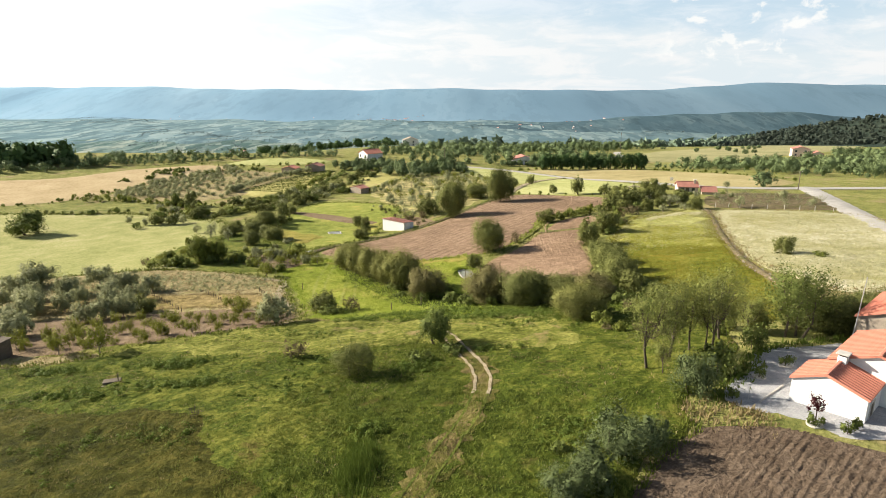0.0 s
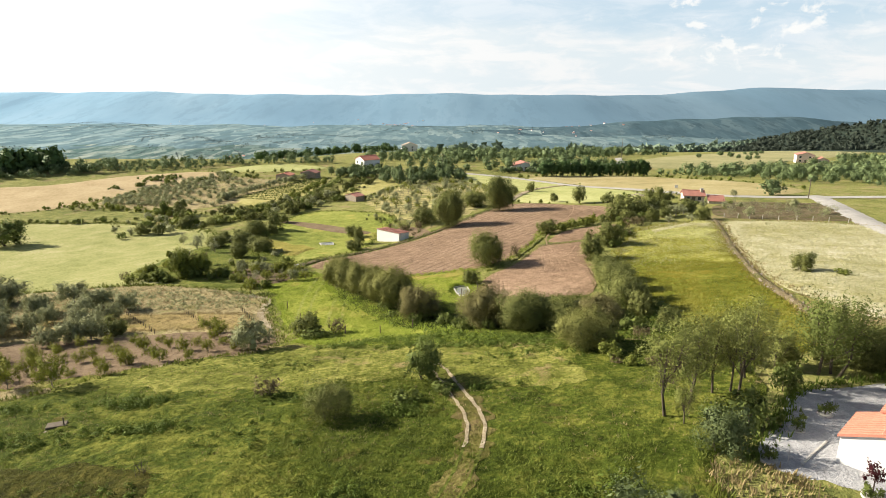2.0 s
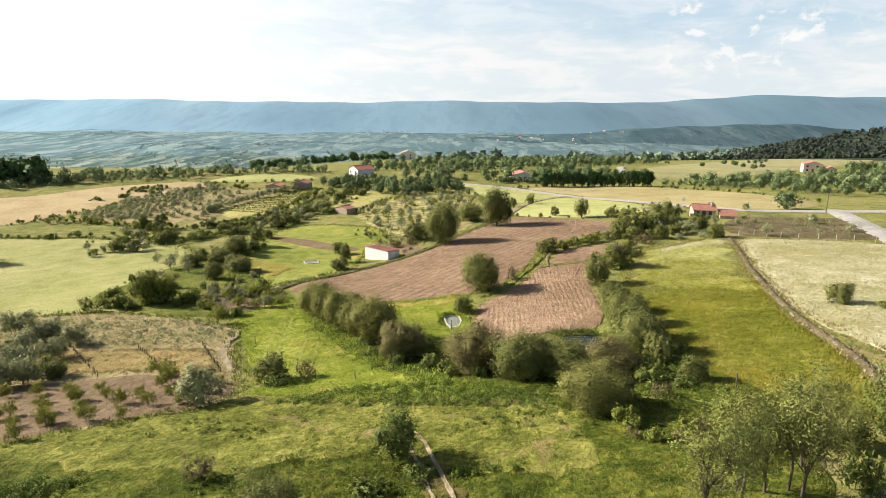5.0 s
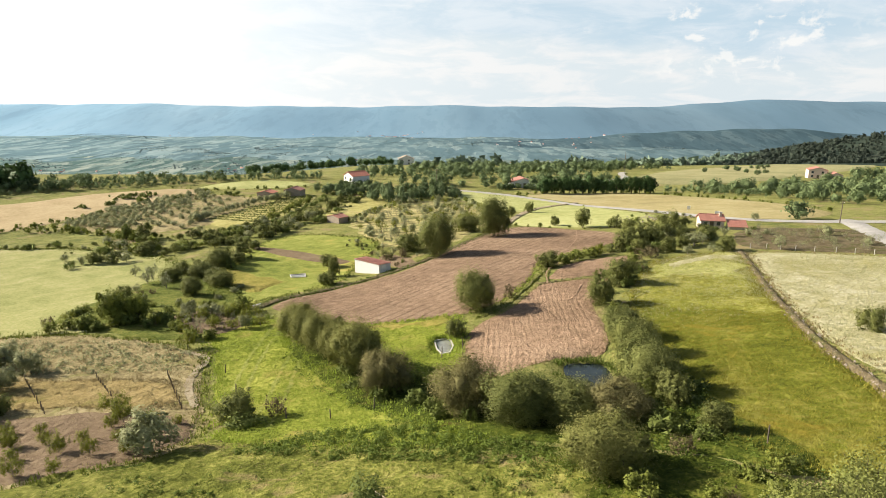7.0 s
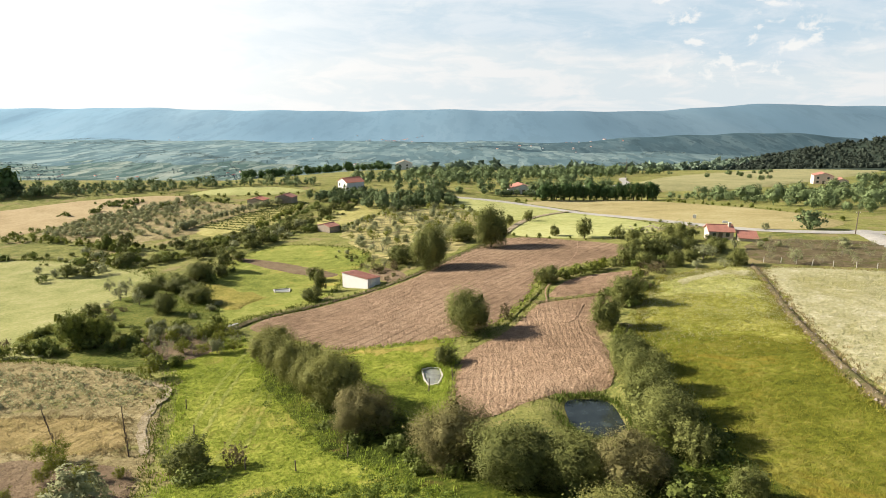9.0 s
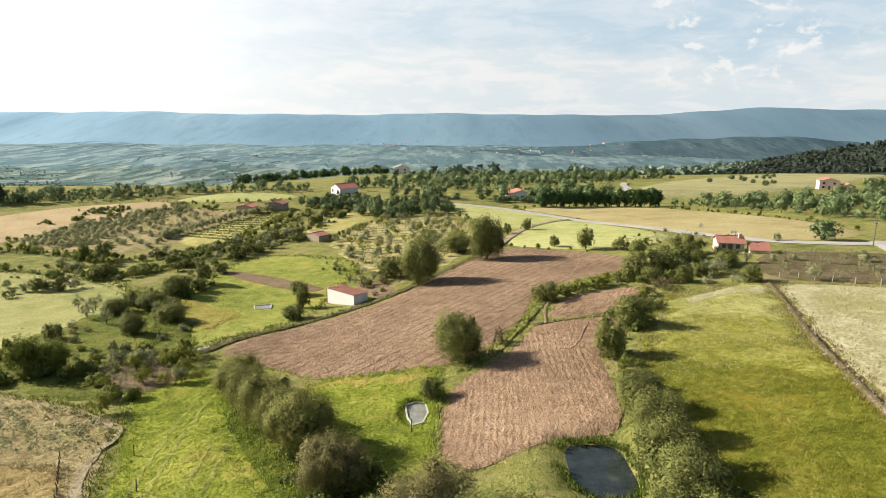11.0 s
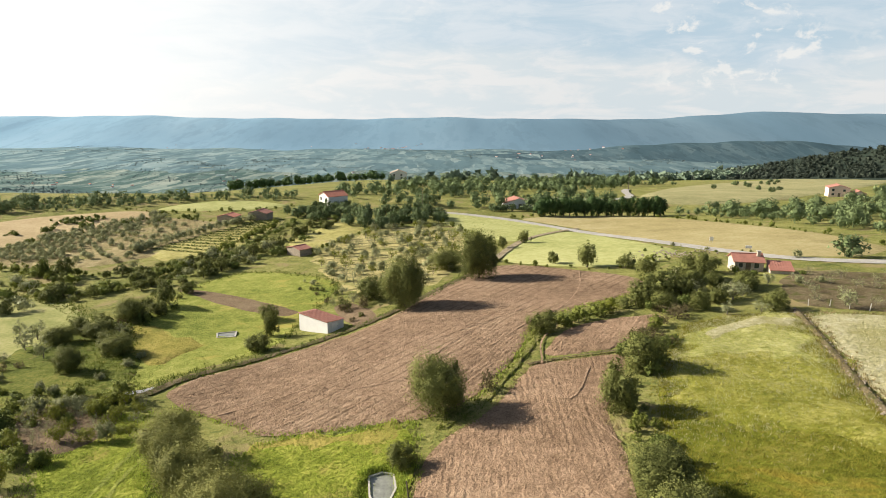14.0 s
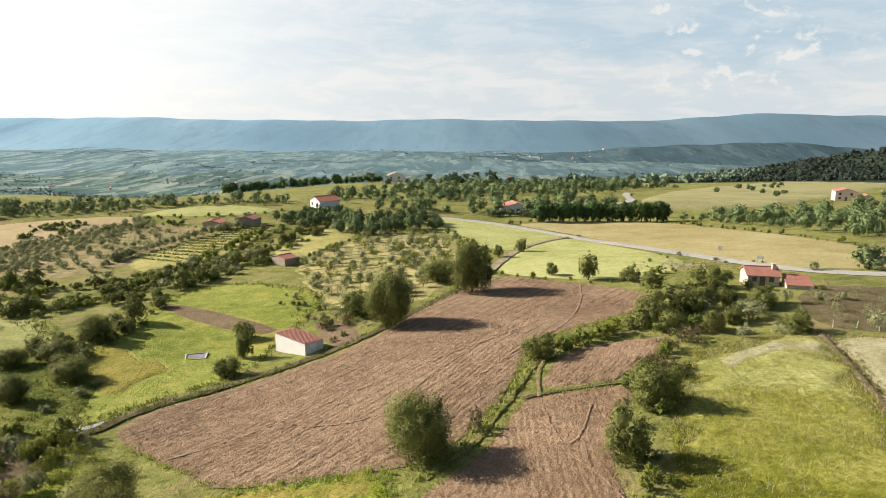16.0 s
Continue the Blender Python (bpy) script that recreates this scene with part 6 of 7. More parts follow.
# white house with its annex beside the garden
TURN = -46.9
gable_house("house", "white rendered annex with orange tiled roof and chimney", 22.9, 37.1, TURN, 4.3, 3.3, 2.4, 3.2, M["whitewall"], M["tile"], windows=(), doors=(("right", 0.8, 0.05, 0.8, 1.9),), chimney=(2.0, 2.9, 0.55, 0.55), ridge_at=0.45, over=0.12, floor=7.0, tiles=True)
gable_house("house", "white rendered main house with orange tiled roofs", 22.9 + 3.34 * 0.73 + 1.2 * 0.683, 37.1 + 3.34 * 0.683 - 1.2 * 0.73, TURN, 6.0, 6.5, 2.9, 3.9, M["whitewall"], M["tile"], windows=(("right", 2.0, 0.9, 1.2, 1.1),), doors=(), ridge_at=0.45, over=0.15, floor=7.2, tiles=True)
gable_house("house", "rough stone house with orange tiled roof", 33.5, 47.0, TURN, 6.5, 8.0, 2.3, 3.6, M["stone"], M["tile"], over=0.2, floor=7.6, tiles=True)
# whitewashed tool shed at the ploughland's edge
def lean_shed(name, label, x, y, turn, wide, deep, high, low, wall, roof, entrance=True):
    """A shed under one sheet that falls from its long side at x = 0 to x = wide."""
    root = empty(name, x, y, h1(x, y) - 0.05, turn)
    tagged(root, label, "shed")
    part("wall", prism(bmesh.new(), [(0, -1.0), (wide, -1.0), (wide, low), (0, high)], 0, deep), wall, root)
    fall = (high - low) / wide
    sheet = part("roof", prism(bmesh.new(), [(-0.15, high + 0.15 * fall + 0.01), (wide + 0.15, low - 0.15 * fall + 0.01), (wide + 0.15, low - 0.15 * fall + 0.09), (-0.15, high + 0.15 * fall + 0.09)], -0.15, deep + 0.15), roof, root)
    first = None
    for i in range(int(deep / 0.45)):
        if first is None:
            first = row = part("roof_rib", prism(bmesh.new(), [(-0.15, high + 0.15 * fall + 0.092), (wide + 0.15, low - 0.15 * fall + 0.092), (wide + 0.15, low - 0.15 * fall + 0.13), (-0.15, high + 0.15 * fall + 0.13)], 0, 0.08), roof, sheet)
        else:
            row = new("roof_rib", first.data)
            row.parent = sheet
        row.location = (0, 0.1 + 0.45 * i, 0)
    if not entrance:
        return root
    door = part("door", boxed(0.9, 2.1, -0.05, -0.002, 0.0, 1.58, bevel=0.01), M["sign"], root, "whitewashed plank door")
    part("handle", boxed(1.95, 2.0, -0.09, -0.05, 0.85, 1.0), M["metal"], door)
    return root


lean_shed("shed", "small whitewashed shed with a red sheet roof", -9.6, 148.6, 50, 3.4, 7.4, 1.98, 1.76, M["whitewall"], M["tilered"])
# houses round about
gable_house("house", "old stone roadside house with faded red roof and chimney", 67.6, 163.4, 80, 4.4, 5.0, 2.0, 3.0, M["stonewall"], M["tilered"], windows=(("left", 0.8, 0.9, 0.8, 0.9), ("left", 3.6, 0.9, 0.7, 0.8)), doors=(("left", 2.2, 0.0, 0.9, 1.8),), chimney=(1.6, 0.6, 0.55, 0.6))
lean_shed("shed", "low lean-to with a red sheet roof by the roadside house", 68.6, 164.4, -104, 3.2, 3.8, 1.9, 0.9, M["stonewall"], M["tilered"], entrance=False)
gable_house("house", "two-storey white house with red roof among trees", -41.0, 302.0, -52, 8.0, 8.5, 5.2, 6.8, M["whitewall"], M["tile"], windows=(("front", 1.2, 3.3, 1.0, 1.2), ("front", 5.6, 3.3, 1.0, 1.2), ("front", 1.2, 0.8, 1.0, 1.2)), doors=(("front", 4.2, 0.0, 1.1, 2.1),))
gable_house("house", "low house with a red tiled roof behind a hedge", 34.5, 309.0, 8, 12.0, 8.0, 2.6, 4.4, M["whitewall"], M["tilered"], windows=(("front", 2.0, 1.0, 1.4, 1.2), ("front", 9.0, 1.0, 1.4, 1.2)), doors=(("front", 6.0, 0.0, 1.2, 2.1),))
gable_house("house", "two-storey pale pink house with red roof on the hillside", 208.0, 373.0, -20, 9.5, 8.5, 4.6, 6.0, M["pinkwall"], M["tilered"], windows=(("front", 1.4, 2.9, 1.1, 1.1), ("front", 6.4, 2.9, 1.1, 1.1), ("front", 1.4, 0.8, 1.1, 1.1)), doors=(("front", 4.2, 0, 1.1, 2.0),))
gable_house("house", "low pink wing with a red roof beside the hillside house", 216.0, 366.0, -20, 6.0, 7.0, 2.4, 3.6, M["pinkwall"], M["tilered"], windows=(("front", 1.0, 0.9, 1.0, 1.0),))
gable_house("house", "white villa on the skyline beside tall pines", -42.0, 648.0, 5, 16.0, 12.0, 6.0, 9.0, M["whitewall"], M["stone"], windows=(("front", 3, 3.6, 1.6, 1.6), ("front", 10, 3.6, 1.6, 1.6), ("front", 3, 0.8, 1.6, 1.6), ("front", 10, 0.8, 1.6, 1.6)))
gable_house("shed", "little brick hut with a red roof in the grove", -32.5, 214.5, -40, 5.5, 3.8, 2.0, 2.6, M["stone"], M["tilered"], over=0.15)
gable_house("shed", "brick barn with a red roof above the vineyard", -60.5, 272.0, -12, 7.0, 5.0, 2.6, 3.6, M["stone"], M["tilered"], over=0.2)
gable_house("shed", "roofless stone barn above the vineyard", -69.5, 266.0, -12, 6.5, 5.0, 2.4, 3.2, M["stone"], M["tile"], over=0.1)


def pool(name, label, corners, rise, material):
    """A concrete basin: a rim wall round water."""
    cx, cy = np.mean(corners, axis=0)
    z = max(h1(*c) for c in corners) + rise
    root = empty(name, cx, cy, z)
    tagged(root, label, "basin")
    n = len(corners)
    inner = [(cx + (x - cx) * 0.86, cy + (y - cy) * 0.92) for x, y in corners]
    bm = bmesh.new()
    rings = [[bm.verts.new((x - cx, y - cy, dz)) for x, y in ring] for ring, dz in ((corners, -1.8), (corners, 0.0), (inner, 0.0), (inner, -0.5))]
    for a, b in zip(rings, rings[1:]):
        for i in range(n):
            bm.faces.new((a[i], a[(i + 1) % n], b[(i + 1) % n], b[i]))
    bmesh.ops.recalc_face_normals(bm, faces=bm.faces[:])
    part("rim", bm, M["concrete"], root)
    bm = bmesh.new()
    bm.faces.new([bm.verts.new((x - cx, y - cy, -0.12)) for x, y in inner])
    part("water", bm, material, root)
    return root


pool("stone_tank", "shallow concrete water tank with greenish water", [(2.5, 102.3), (3.7, 103.0), (4.8, 102.8), (5.2, 100.6), (4.7, 98.4), (3.6, 97.8), (2.9, 99.5)], 0.02, M["scum"])
pool("water_tank", "small square concrete cistern in the meadow", [(-29.2, 152.6), (-26.0, 153.6), (-25.4, 151.0), (-28.4, 150.4)], 0.13, M["scum"])
bm = bmesh.new()
bmesh.ops.create_circle(bm, cap_ends=True, segments=28, radius=1.0, matrix=Matrix.Identity(4))
for v in bm.verts:                                  # a rounded rectangle
    k = (v.co.x ** 4 + v.co.y ** 4) ** 0.25
    v.co.x, v.co.y = 2.6 * v.co.x / k, 4.05 * v.co.y / k
pond = part("water", bm, M["water"], None)
pond.name = "pond_water"
pond.matrix_basis = pose(POND[0], POND[1], -1.72)
tagged(pond, "still dark pond reflecting the sky", "water", kind="structure")


def far_house():
    root = new("far_house")
    tagged(root, "tiny white house in the distant valley", "house", "houses of the distant valley")
    bm = bmesh.new()
    prism(bm, [(-5, -3), (5, -3), (5, 5), (-5, 5)], -7, 7)
    part("wall", bm, M["whitewall"], root)
    bm = bmesh.new()
    prism(bm, [(-5.6, 4.9), (5.6, 4.9), (0, 7.8)], -7.5, 7.5)
    part("roof", bm, M["tile"], root)
    return root


first = far_house()
g = random.Random(17)
spots = []
for cx, cy, sx, sy, count in ((-290, 3760, 80, 60, 16), (560, 3000, 60, 40, 4), (640, 3120, 160, 60, 6), (-1060, 1900, 120, 40, 7), (-640, 2000, 80, 40, 4), (-1300, 3700, 200, 60, 5), (-240, 2300, 160, 80, 5), (140, 2300, 300, 80, 5), (900, 3500, 200, 80, 6), (310, 1150, 50, 40, 4)):
    spots += [(g.gauss(cx, sx), g.gauss(cy, sy)) for _ in range(count)]
for k, (x, y) in enumerate(spots):
    X, Y = np.array([x]), np.array([y])
    z = max(float(f(X, Y)[0]) for f in ((far_hills, valley_far, dark_ridge) if y > 2600 and x > 200 else (far_hills, valley_far) if y > 3000 else (valley, valley_far) if y > 2000 else (valley,) if y > 1400 else (height,)))
    s = g.uniform(0.35, 0.7)
    m = pose(x, y, z, 0, 0, g.uniform(0, 180)) @ Matrix.Diagonal((s, s * g.uniform(0.8, 1.8), s, 1))
    ob = first if k == 0 else copy_thing(first, m)
    ob.matrix_basis = m


# ---- grass, weeds and crops ----
def clumped(poly, count, seed, scale=0.25, sharp=2.0):
    """Places in a polygon, thick and thin by turns."""
    r = np.random.default_rng(seed)
    xs, ys = np.array(poly).T
    x, y = r.uniform(xs.min(), xs.max(), count * 6), r.uniform(ys.min(), ys.max(), count * 6)
    ok = inside(poly, x, y)
    x, y = x[ok], y[ok]
    a = 0.6 * value_noise(x, y, 1.2 / scale, seed) + 0.4 * value_noise(x, y, 0.35 / scale, seed + 50)
    ok = r.random(len(x)) < np.clip(a * 1.5 - 0.1, 0.06, 1) ** sharp
    return x[ok][:count], y[ok][:count]


def edge_places(line, gap, spread, seed):
    r = np.random.default_rng(seed)
    p = np.array([(q.x, q.y) for q in along(line, gap)])
    p = np.repeat(p, 3, axis=0)
    return p[:, 0] + r.normal(0, spread, len(p)), p[:, 1] + r.normal(0, spread, len(p))


def tufts(name, label, x, y, low, high, wide, blades, material, seed, lean=0.5, spread=0.12, lift=0.0, category="grass"):
    """Grass: every tuft a few pointed blades, all in one mesh."""
    r = np.random.default_rng(seed)
    n = len(x)
    z = top(x, y) + lift
    x, y, z = (np.repeat(v, blades) for v in (x, y, z))
    tall = np.repeat(r.uniform(low, high, n), blades) * r.uniform(0.6, 1.1, n * blades)
    w = r.uniform(0, 2 * math.pi, n * blades)
    bx, by = x + r.normal(0, spread, n * blades), y + r.normal(0, spread, n * blades)
    side = np.stack([-np.sin(w), np.cos(w), np.zeros_like(w)], -1) * (wide / 2) * r.uniform(0.7, 1.3, (n * blades, 1))
    foot = np.stack([bx, by, z - 0.04], -1)
    tip = foot + np.stack([np.cos(w) * tall * lean * r.uniform(0.2, 1, n * blades), np.sin(w) * tall * lean * r.uniform(0.2, 1, n * blades), tall], -1)
    b = Bundle()
    b.tris(np.stack([foot - side, foot + side, tip], 1))
    return tagged(b.make(name, M[material]), label, category, kind="stuff")


def sprays(name, label, x, y, low, high, size, count, material, seed, wide=0.5, category="weeds"):
    """Leafy weeds: mounds of leaf sprays, all in one mesh."""
    r = np.random.default_rng(seed)
    n = len(x)
    z = top(x, y)
    tall = np.repeat(r.uniform(low, high, n), count)
    c = np.stack([np.repeat(v, count) for v in (x, y, z)], -1)
    d = r.normal(0, 1, (n * count, 3))
    d[:, 2] = np.abs(d[:, 2])
    d /= np.linalg.norm(d, axis=1, keepdims=True)
    p = c + d * np.stack([tall * wide, tall * wide, tall], -1) * r.uniform(0.4, 1.0, (n * count, 1))
    b = Bundle()
    b.tris(*leaf_sprays(r, p, d, size, 0.6))
    return tagged(b.make(name, M[material]), label, category, kind="stuff")


x, y = clumped(KNOLL, 24000, 1, 0.5, 1.5)
tufts("meadow_grass", "rough green meadow grass on the knoll", x, y, 0.10, 0.24, 0.06, 4, "blade", 1, 1.1)
x, y = clumped(KNOLL, 9000, 2, 0.22, 3.0)
tufts("dry_grass", "patches of dry straw-coloured grass", x, y, 0.10, 0.22, 0.06, 4, "bladedry", 2, 1.1)
lushy = [(-14, 25), (-12, 42), (-9, 56), (-3, 58), (2.2, 50), (2.4, 42), (14, 40), (12, 33), (7, 28), (2, 20)]
x, y = clumped(lushy, 15000, 3, 0.6, 1.2)
tufts("lush_grass", "thick green grass beside the wheel track", x, y, 0.10, 0.26, 0.07, 4, "blade", 3, 1.2)
fx, fy = [], []
for cx, cy, rx, ry, n, s in ((-24, 53, 4.2, 1.5, 90, 1), (-21.5, 47.5, 3.6, 1.3, 70, 2), (-36, 52.4, 4, 0.9, 50, 3), (-30, 46.3, 4.5, 1.4, 50, 4), (-2, 48.5, 2.2, 2.0, 60, 5), (-20, 38, 3.6, 2, 24, 6), (-9, 52, 4, 2, 30, 7), (-12, 46, 4, 3, 26, 8), (4, 52, 2.5, 0.8, 26, 9), (-4.6, 37, 1.6, 1.6, 26, 10), (9, 35, 3, 3, 40, 11), (-16, 62, 8, 3, 30, 12), (8, 60, 6, 3, 40, 13), (-26, 35, 8, 6, 30, 14)):
    r = np.random.default_rng(s)
    fx += list(cx + rx * r.normal(0, 0.5, n))
    fy += list(cy + ry * r.normal(0, 0.5, n))
sprays("bracken", "dark green bracken clumps in the meadow", np.array(fx), np.array(fy), 0.3, 0.7, 0.13, 52, "fern", 4, 0.8)
r = np.random.default_rng(9)
tufts("rushes", "tall pale green rushes", r.normal(-5.0, 0.55, 420), r.normal(32.4, 1.5, 420), 0.5, 0.95, 0.045, 8, "fern", 5, 0.45)
x, y = clumped([(-13, 68.5), (-8, 73.5), (0, 74), (6, 70.5), (12, 65.5), (12.5, 61), (6, 63.5), (-4, 66)], 620, 6, 0.5, 0.8)
sprays("stream_weeds", "rank green weeds along the stream", x, y, 0.3, 0.8, 0.15, 36, "fern", 6, 0.9)
x, y = clumped([(-18, 101), (-10, 89), (-3, 79.5), (4, 71.5), (11, 67), (20, 66), (25, 64), (29, 58), (33, 55), (31, 53), (24, 58), (16, 63), (8, 66), (0, 74), (-8, 84), (-16, 96)], 420, 7, 0.5, 0.8)
sprays("stream_weeds", "low dark undergrowth beneath the stream trees", x, y, 0.4, 1.0, 0.16, 32, "fern", 7, 0.9)
x, y = clumped([(24.5, 64), (27, 74), (28.5, 90), (26, 92), (22.5, 80), (20, 70)], 160, 8, 0.4, 0.8)
sprays("stream_weeds", "undergrowth along the hay meadow's edge", x, y, 0.5, 1.2, 0.16, 32, "fern", 8, 0.8)
x, y = clumped(STREAM_MEADOW, 11000, 9, 0.5, 1.2)
tufts("meadow_grass", "short bright green meadow grass", x, y, 0.08, 0.22, 0.08, 4, "bladelush", 9, lift=0.05)
x, y = clumped(TRIANGLE, 4000, 10, 0.5, 1.2)
tufts("meadow_grass", "short bright green grass by the tank", x, y, 0.08, 0.22, 0.08, 4, "bladelush", 10, lift=0.05)
x, y = edge_places([(9.0, 110.2), (13.2, 114.0), (17.6, 122.6), (20.9, 131.4), (23.4, 139.0), (29, 142), (36, 146)], 0.9, 0.45, 31)
sprays("balk_weeds", "low green weeds on the balk between the ploughed fields", x, y, 0.15, 0.55, 0.16, 22, "leaf", 31, 0.9)
x, y = clumped(HAY, 20000, 11, 0.35, 1.0)
tufts("hay_grass", "tall yellow-green hay grass", x, y, 0.18, 0.42, 0.035, 5, "bladehay", 11, 0.7)
x, y = clumped(HAY, 34000, 12, 0.3, 1.1)
keep = np.random.default_rng(3).random(len(x)) < smooth(92, 132, y) ** 1.2
x, y = x[keep], y[keep]
tufts("hay_grass", "bleached flowering heads of hay grass", x, y, 0.2, 0.42, 0.045, 4, "bladepale", 12, 0.7)
x, y = clumped(BLEACHED, 10000, 13, 0.3, 1.2)
tufts("hay_grass", "bleached whitish hay grass", x, y, 0.2, 0.4, 0.07, 4, "bladepale", 13, 0.9)
x, y = clumped(GROVE, 7000, 14, 0.6, 1.6)
tufts("dry_grass", "sparse dry grass under the olive trees", x, y, 0.12, 0.34, 0.08, 4, "bladedry", 14, lift=0.05)
x, y = clumped([(-56, 108), (-34, 103.5), (-27, 99), (-27, 93.5), (-80, 94), (-78, 106)], 900, 15, 0.6, 0.6)
sprays("young_vines", "low grey-green young vines in the grove", x, y, 0.35, 0.95, 0.2, 18, "olive", 15, 0.7, "vines")
x, y = clumped(VINES, 4200, 16, 0.8, 1.0)
tufts("vine_litter", "yellowish vine shoots over dry ground", x, y, 0.08, 0.25, 0.10, 4, "bladedry", 16, 1.0, lift=0.12)


def ring(poly):
    return list(poly) + [poly[0]]


FRINGE_FIELDS = (
    ([(17.9, 184), (11.4, 172.9), (4.6, 161.8), (-1.6, 153.0), (-7.0, 147.6), (-12.4, 143.2), (-19.0, 137.0), (-26.0, 130.5), (-28.0, 124.1), (-31.1, 121.4)], 0.35, 0.6, 0.3, 0.7, "fern", "weedy green verge round the ploughland"),
    ([(9.0, 110.2), (13.2, 114.0), (17.6, 122.6), (20.9, 131.4), (23.4, 139.0), (29, 142), (36, 146)], 0.35, 0.5, 0.2, 0.5, "blade", "grassy balk between ploughed fields"),
)
FRINGE_YARD = (
    ([(59.5, 138.1), (55.7, 125.0), (51.2, 111.6), (47.7, 100.3), (44.8, 92.1), (42.6, 84.3), (41.1, 76), (40.1, 69.4), (37, 60)], 0.4, 0.5, 0.2, 0.5, "bladedry", "dry weeds on the stony bank"),
    (ring(PLOUGH_EAST), 0.6, 0.35, 0.15, 0.35, "bladedry", "grass fringe of the ploughed tongue"),
    (PLOUGH_WEST[13:], 0.5, 0.35, 0.15, 0.4, "bladelush", "grass fringe of the ploughed field"),
    (ring(GROVE), 0.5, 0.5, 0.2, 0.5, "blade", "grass fringe of the olive grove"),
    ([(16.1, 35.0), (21.3, 34.0), (18.3, 36.8), (15.5, 36.2)], 0.2, 0.5, 0.2, 0.45, "bladedry", "tall yellowing weeds between yard and garden"),
)
FRINGE_MEADOWS = (
    ([(16.1, 35.0), (14.1, 32.9), (12.1, 30.9), (9.3, 27.7), (5, 22)], 0.25, 0.3, 0.2, 0.5, "blade", "grass fringe of the garden plot"),
    ([(18.3, 37.5), (20.5, 40.5), (23.0, 42.9), (25.8, 47.2), (30.1, 48.4), (34.8, 49.4)], 0.25, 0.4, 0.2, 0.6, "fern", "weeds along the yard's edge"),
    ([(-190, 190), (-111.1, 185.2), (-93.5, 185.4), (-68.5, 173.3), (-47.0, 151.1), (-36, 124)], 0.8, 1.0, 0.3, 0.7, "blade", "rough grass along the hay meadow"),
    (ring(LEFT_MEADOW), 0.7, 0.9, 0.3, 0.7, "blade", "rough grass round the hay meadow"),
    (ring(GREEN_MID), 0.6, 0.8, 0.3, 0.6, "blade", "rough grass round the meadow by the shed"),
)
FRINGE_WATER = (
    (ring(HAY), 0.4, 0.6, 0.15, 0.40, "bladehay", "ragged grass edge of the hay meadow"),
    (ring(BLEACHED), 0.5, 0.6, 0.15, 0.40, "bladedry", "ragged grass edge of the bleached meadow"),
    (ring(STREAM_MEADOW), 0.4, 0.8, 0.2, 0.5, "bladelush", "ragged edge of the stream meadow"),
    (ring(TRIANGLE), 0.4, 0.5, 0.2, 0.5, "bladelush", "ragged edge of the small meadow"),
    (ring([(2.2, 102.8), (4.6, 103.6), (5.6, 100.6), (4.8, 97.8), (3.2, 97.2)]), 0.12, 0.25, 0.2, 0.5, "bladelush", "grass growing over the tank's rim"),
    ([(16.7, 90.6), (18.4, 91.5), (21.6, 91.4), (23.0, 89), (23.0, 84), (20, 82.8), (16.9, 84), (16.6, 87)], 0.2, 0.35, 0.3, 0.7, "fern", "rank grass round the pond"),
)
for k, (line, gap, spread, lo, hi, mat, lab) in enumerate((*FRINGE_FIELDS, *FRINGE_YARD, *FRINGE_MEADOWS, *FRINGE_WATER)):
    x, y = edge_places(line, gap, spread, 40 + k)
    tufts("verge_grass", lab, x, y, lo, hi, 0.10, 5, mat, 60 + k, 0.6, 0.15, 0.08)


# ---- posts, poles and small things ----
def post_shape(tall, r):
    v, f = tube([(0, 0, -0.3), (0.01, 0, tall * 0.5), (0.0, 0.015, tall)], [r * 1.1, r, r * 0.9], 6)
    f.append(tuple(range(12, 18)))
    me = bpy.data.meshes.new("post")
    me.from_pydata([tuple(p) for p in v], [], f)
    return me


def posts(places, tall, r, material, name, label, category, group):
    me = post_shape(tall, r)
    me.materials.append(material)
    g = random.Random(len(places))
    for px, py in places:
        ob = new(name, me)
        ob.matrix_basis = pose(px, py, h1(px, py) + 0.05, g.uniform(-5, 5), g.uniform(-5, 5), g.uniform(0, 360))
        tagged(ob, label, category, group)


def line_places(a, b, n):
    return [(a[0] + (b[0] - a[0]) * i / (n - 1), a[1] + (b[1] - a[1]) * i / (n - 1)) for i in range(n)]


for a, b, n in (((-28.7, 92.2), (-22.6, 81.6), 12), ((-37.0, 92.0), (-29.2, 82.2), 12), ((-45.5, 92), (-36.5, 81.5), 12), ((-53, 93), (-44, 81.5), 11)):
    posts(line_places(a, b, n), 0.8, 0.05, M["wood"], "vine_post", "grey wooden vine post standing in dry soil", "post", "vine posts")
posts([(62.5, 140.3), (65.1, 139.4), (66.9, 137.8), (69.0, 136.6), (71.7, 135.1), (74.7, 133.6), (77.2, 132.2), (79.6, 130.7), (82.4, 128.9)], 1.0, 0.06, M["concrete"], "fence_post", "pale concrete post along the bleached meadow", "post", "meadow fence posts")
posts([(-11.2, 78.4), (-6.8, 77.5), (-3.0, 80.2), (-18.6, 86), (-22.0, 92.5)], 1.2, 0.06, M["wood"], "stake", "lone wooden stake in the green meadow", "post", "stakes")
posts([(26.5, 63.6), (3.6, 95.4), (6.3, 98.4)], 1.6, 0.06, M["wood"], "stake", "lone wooden stake by the stream", "post", "stakes")


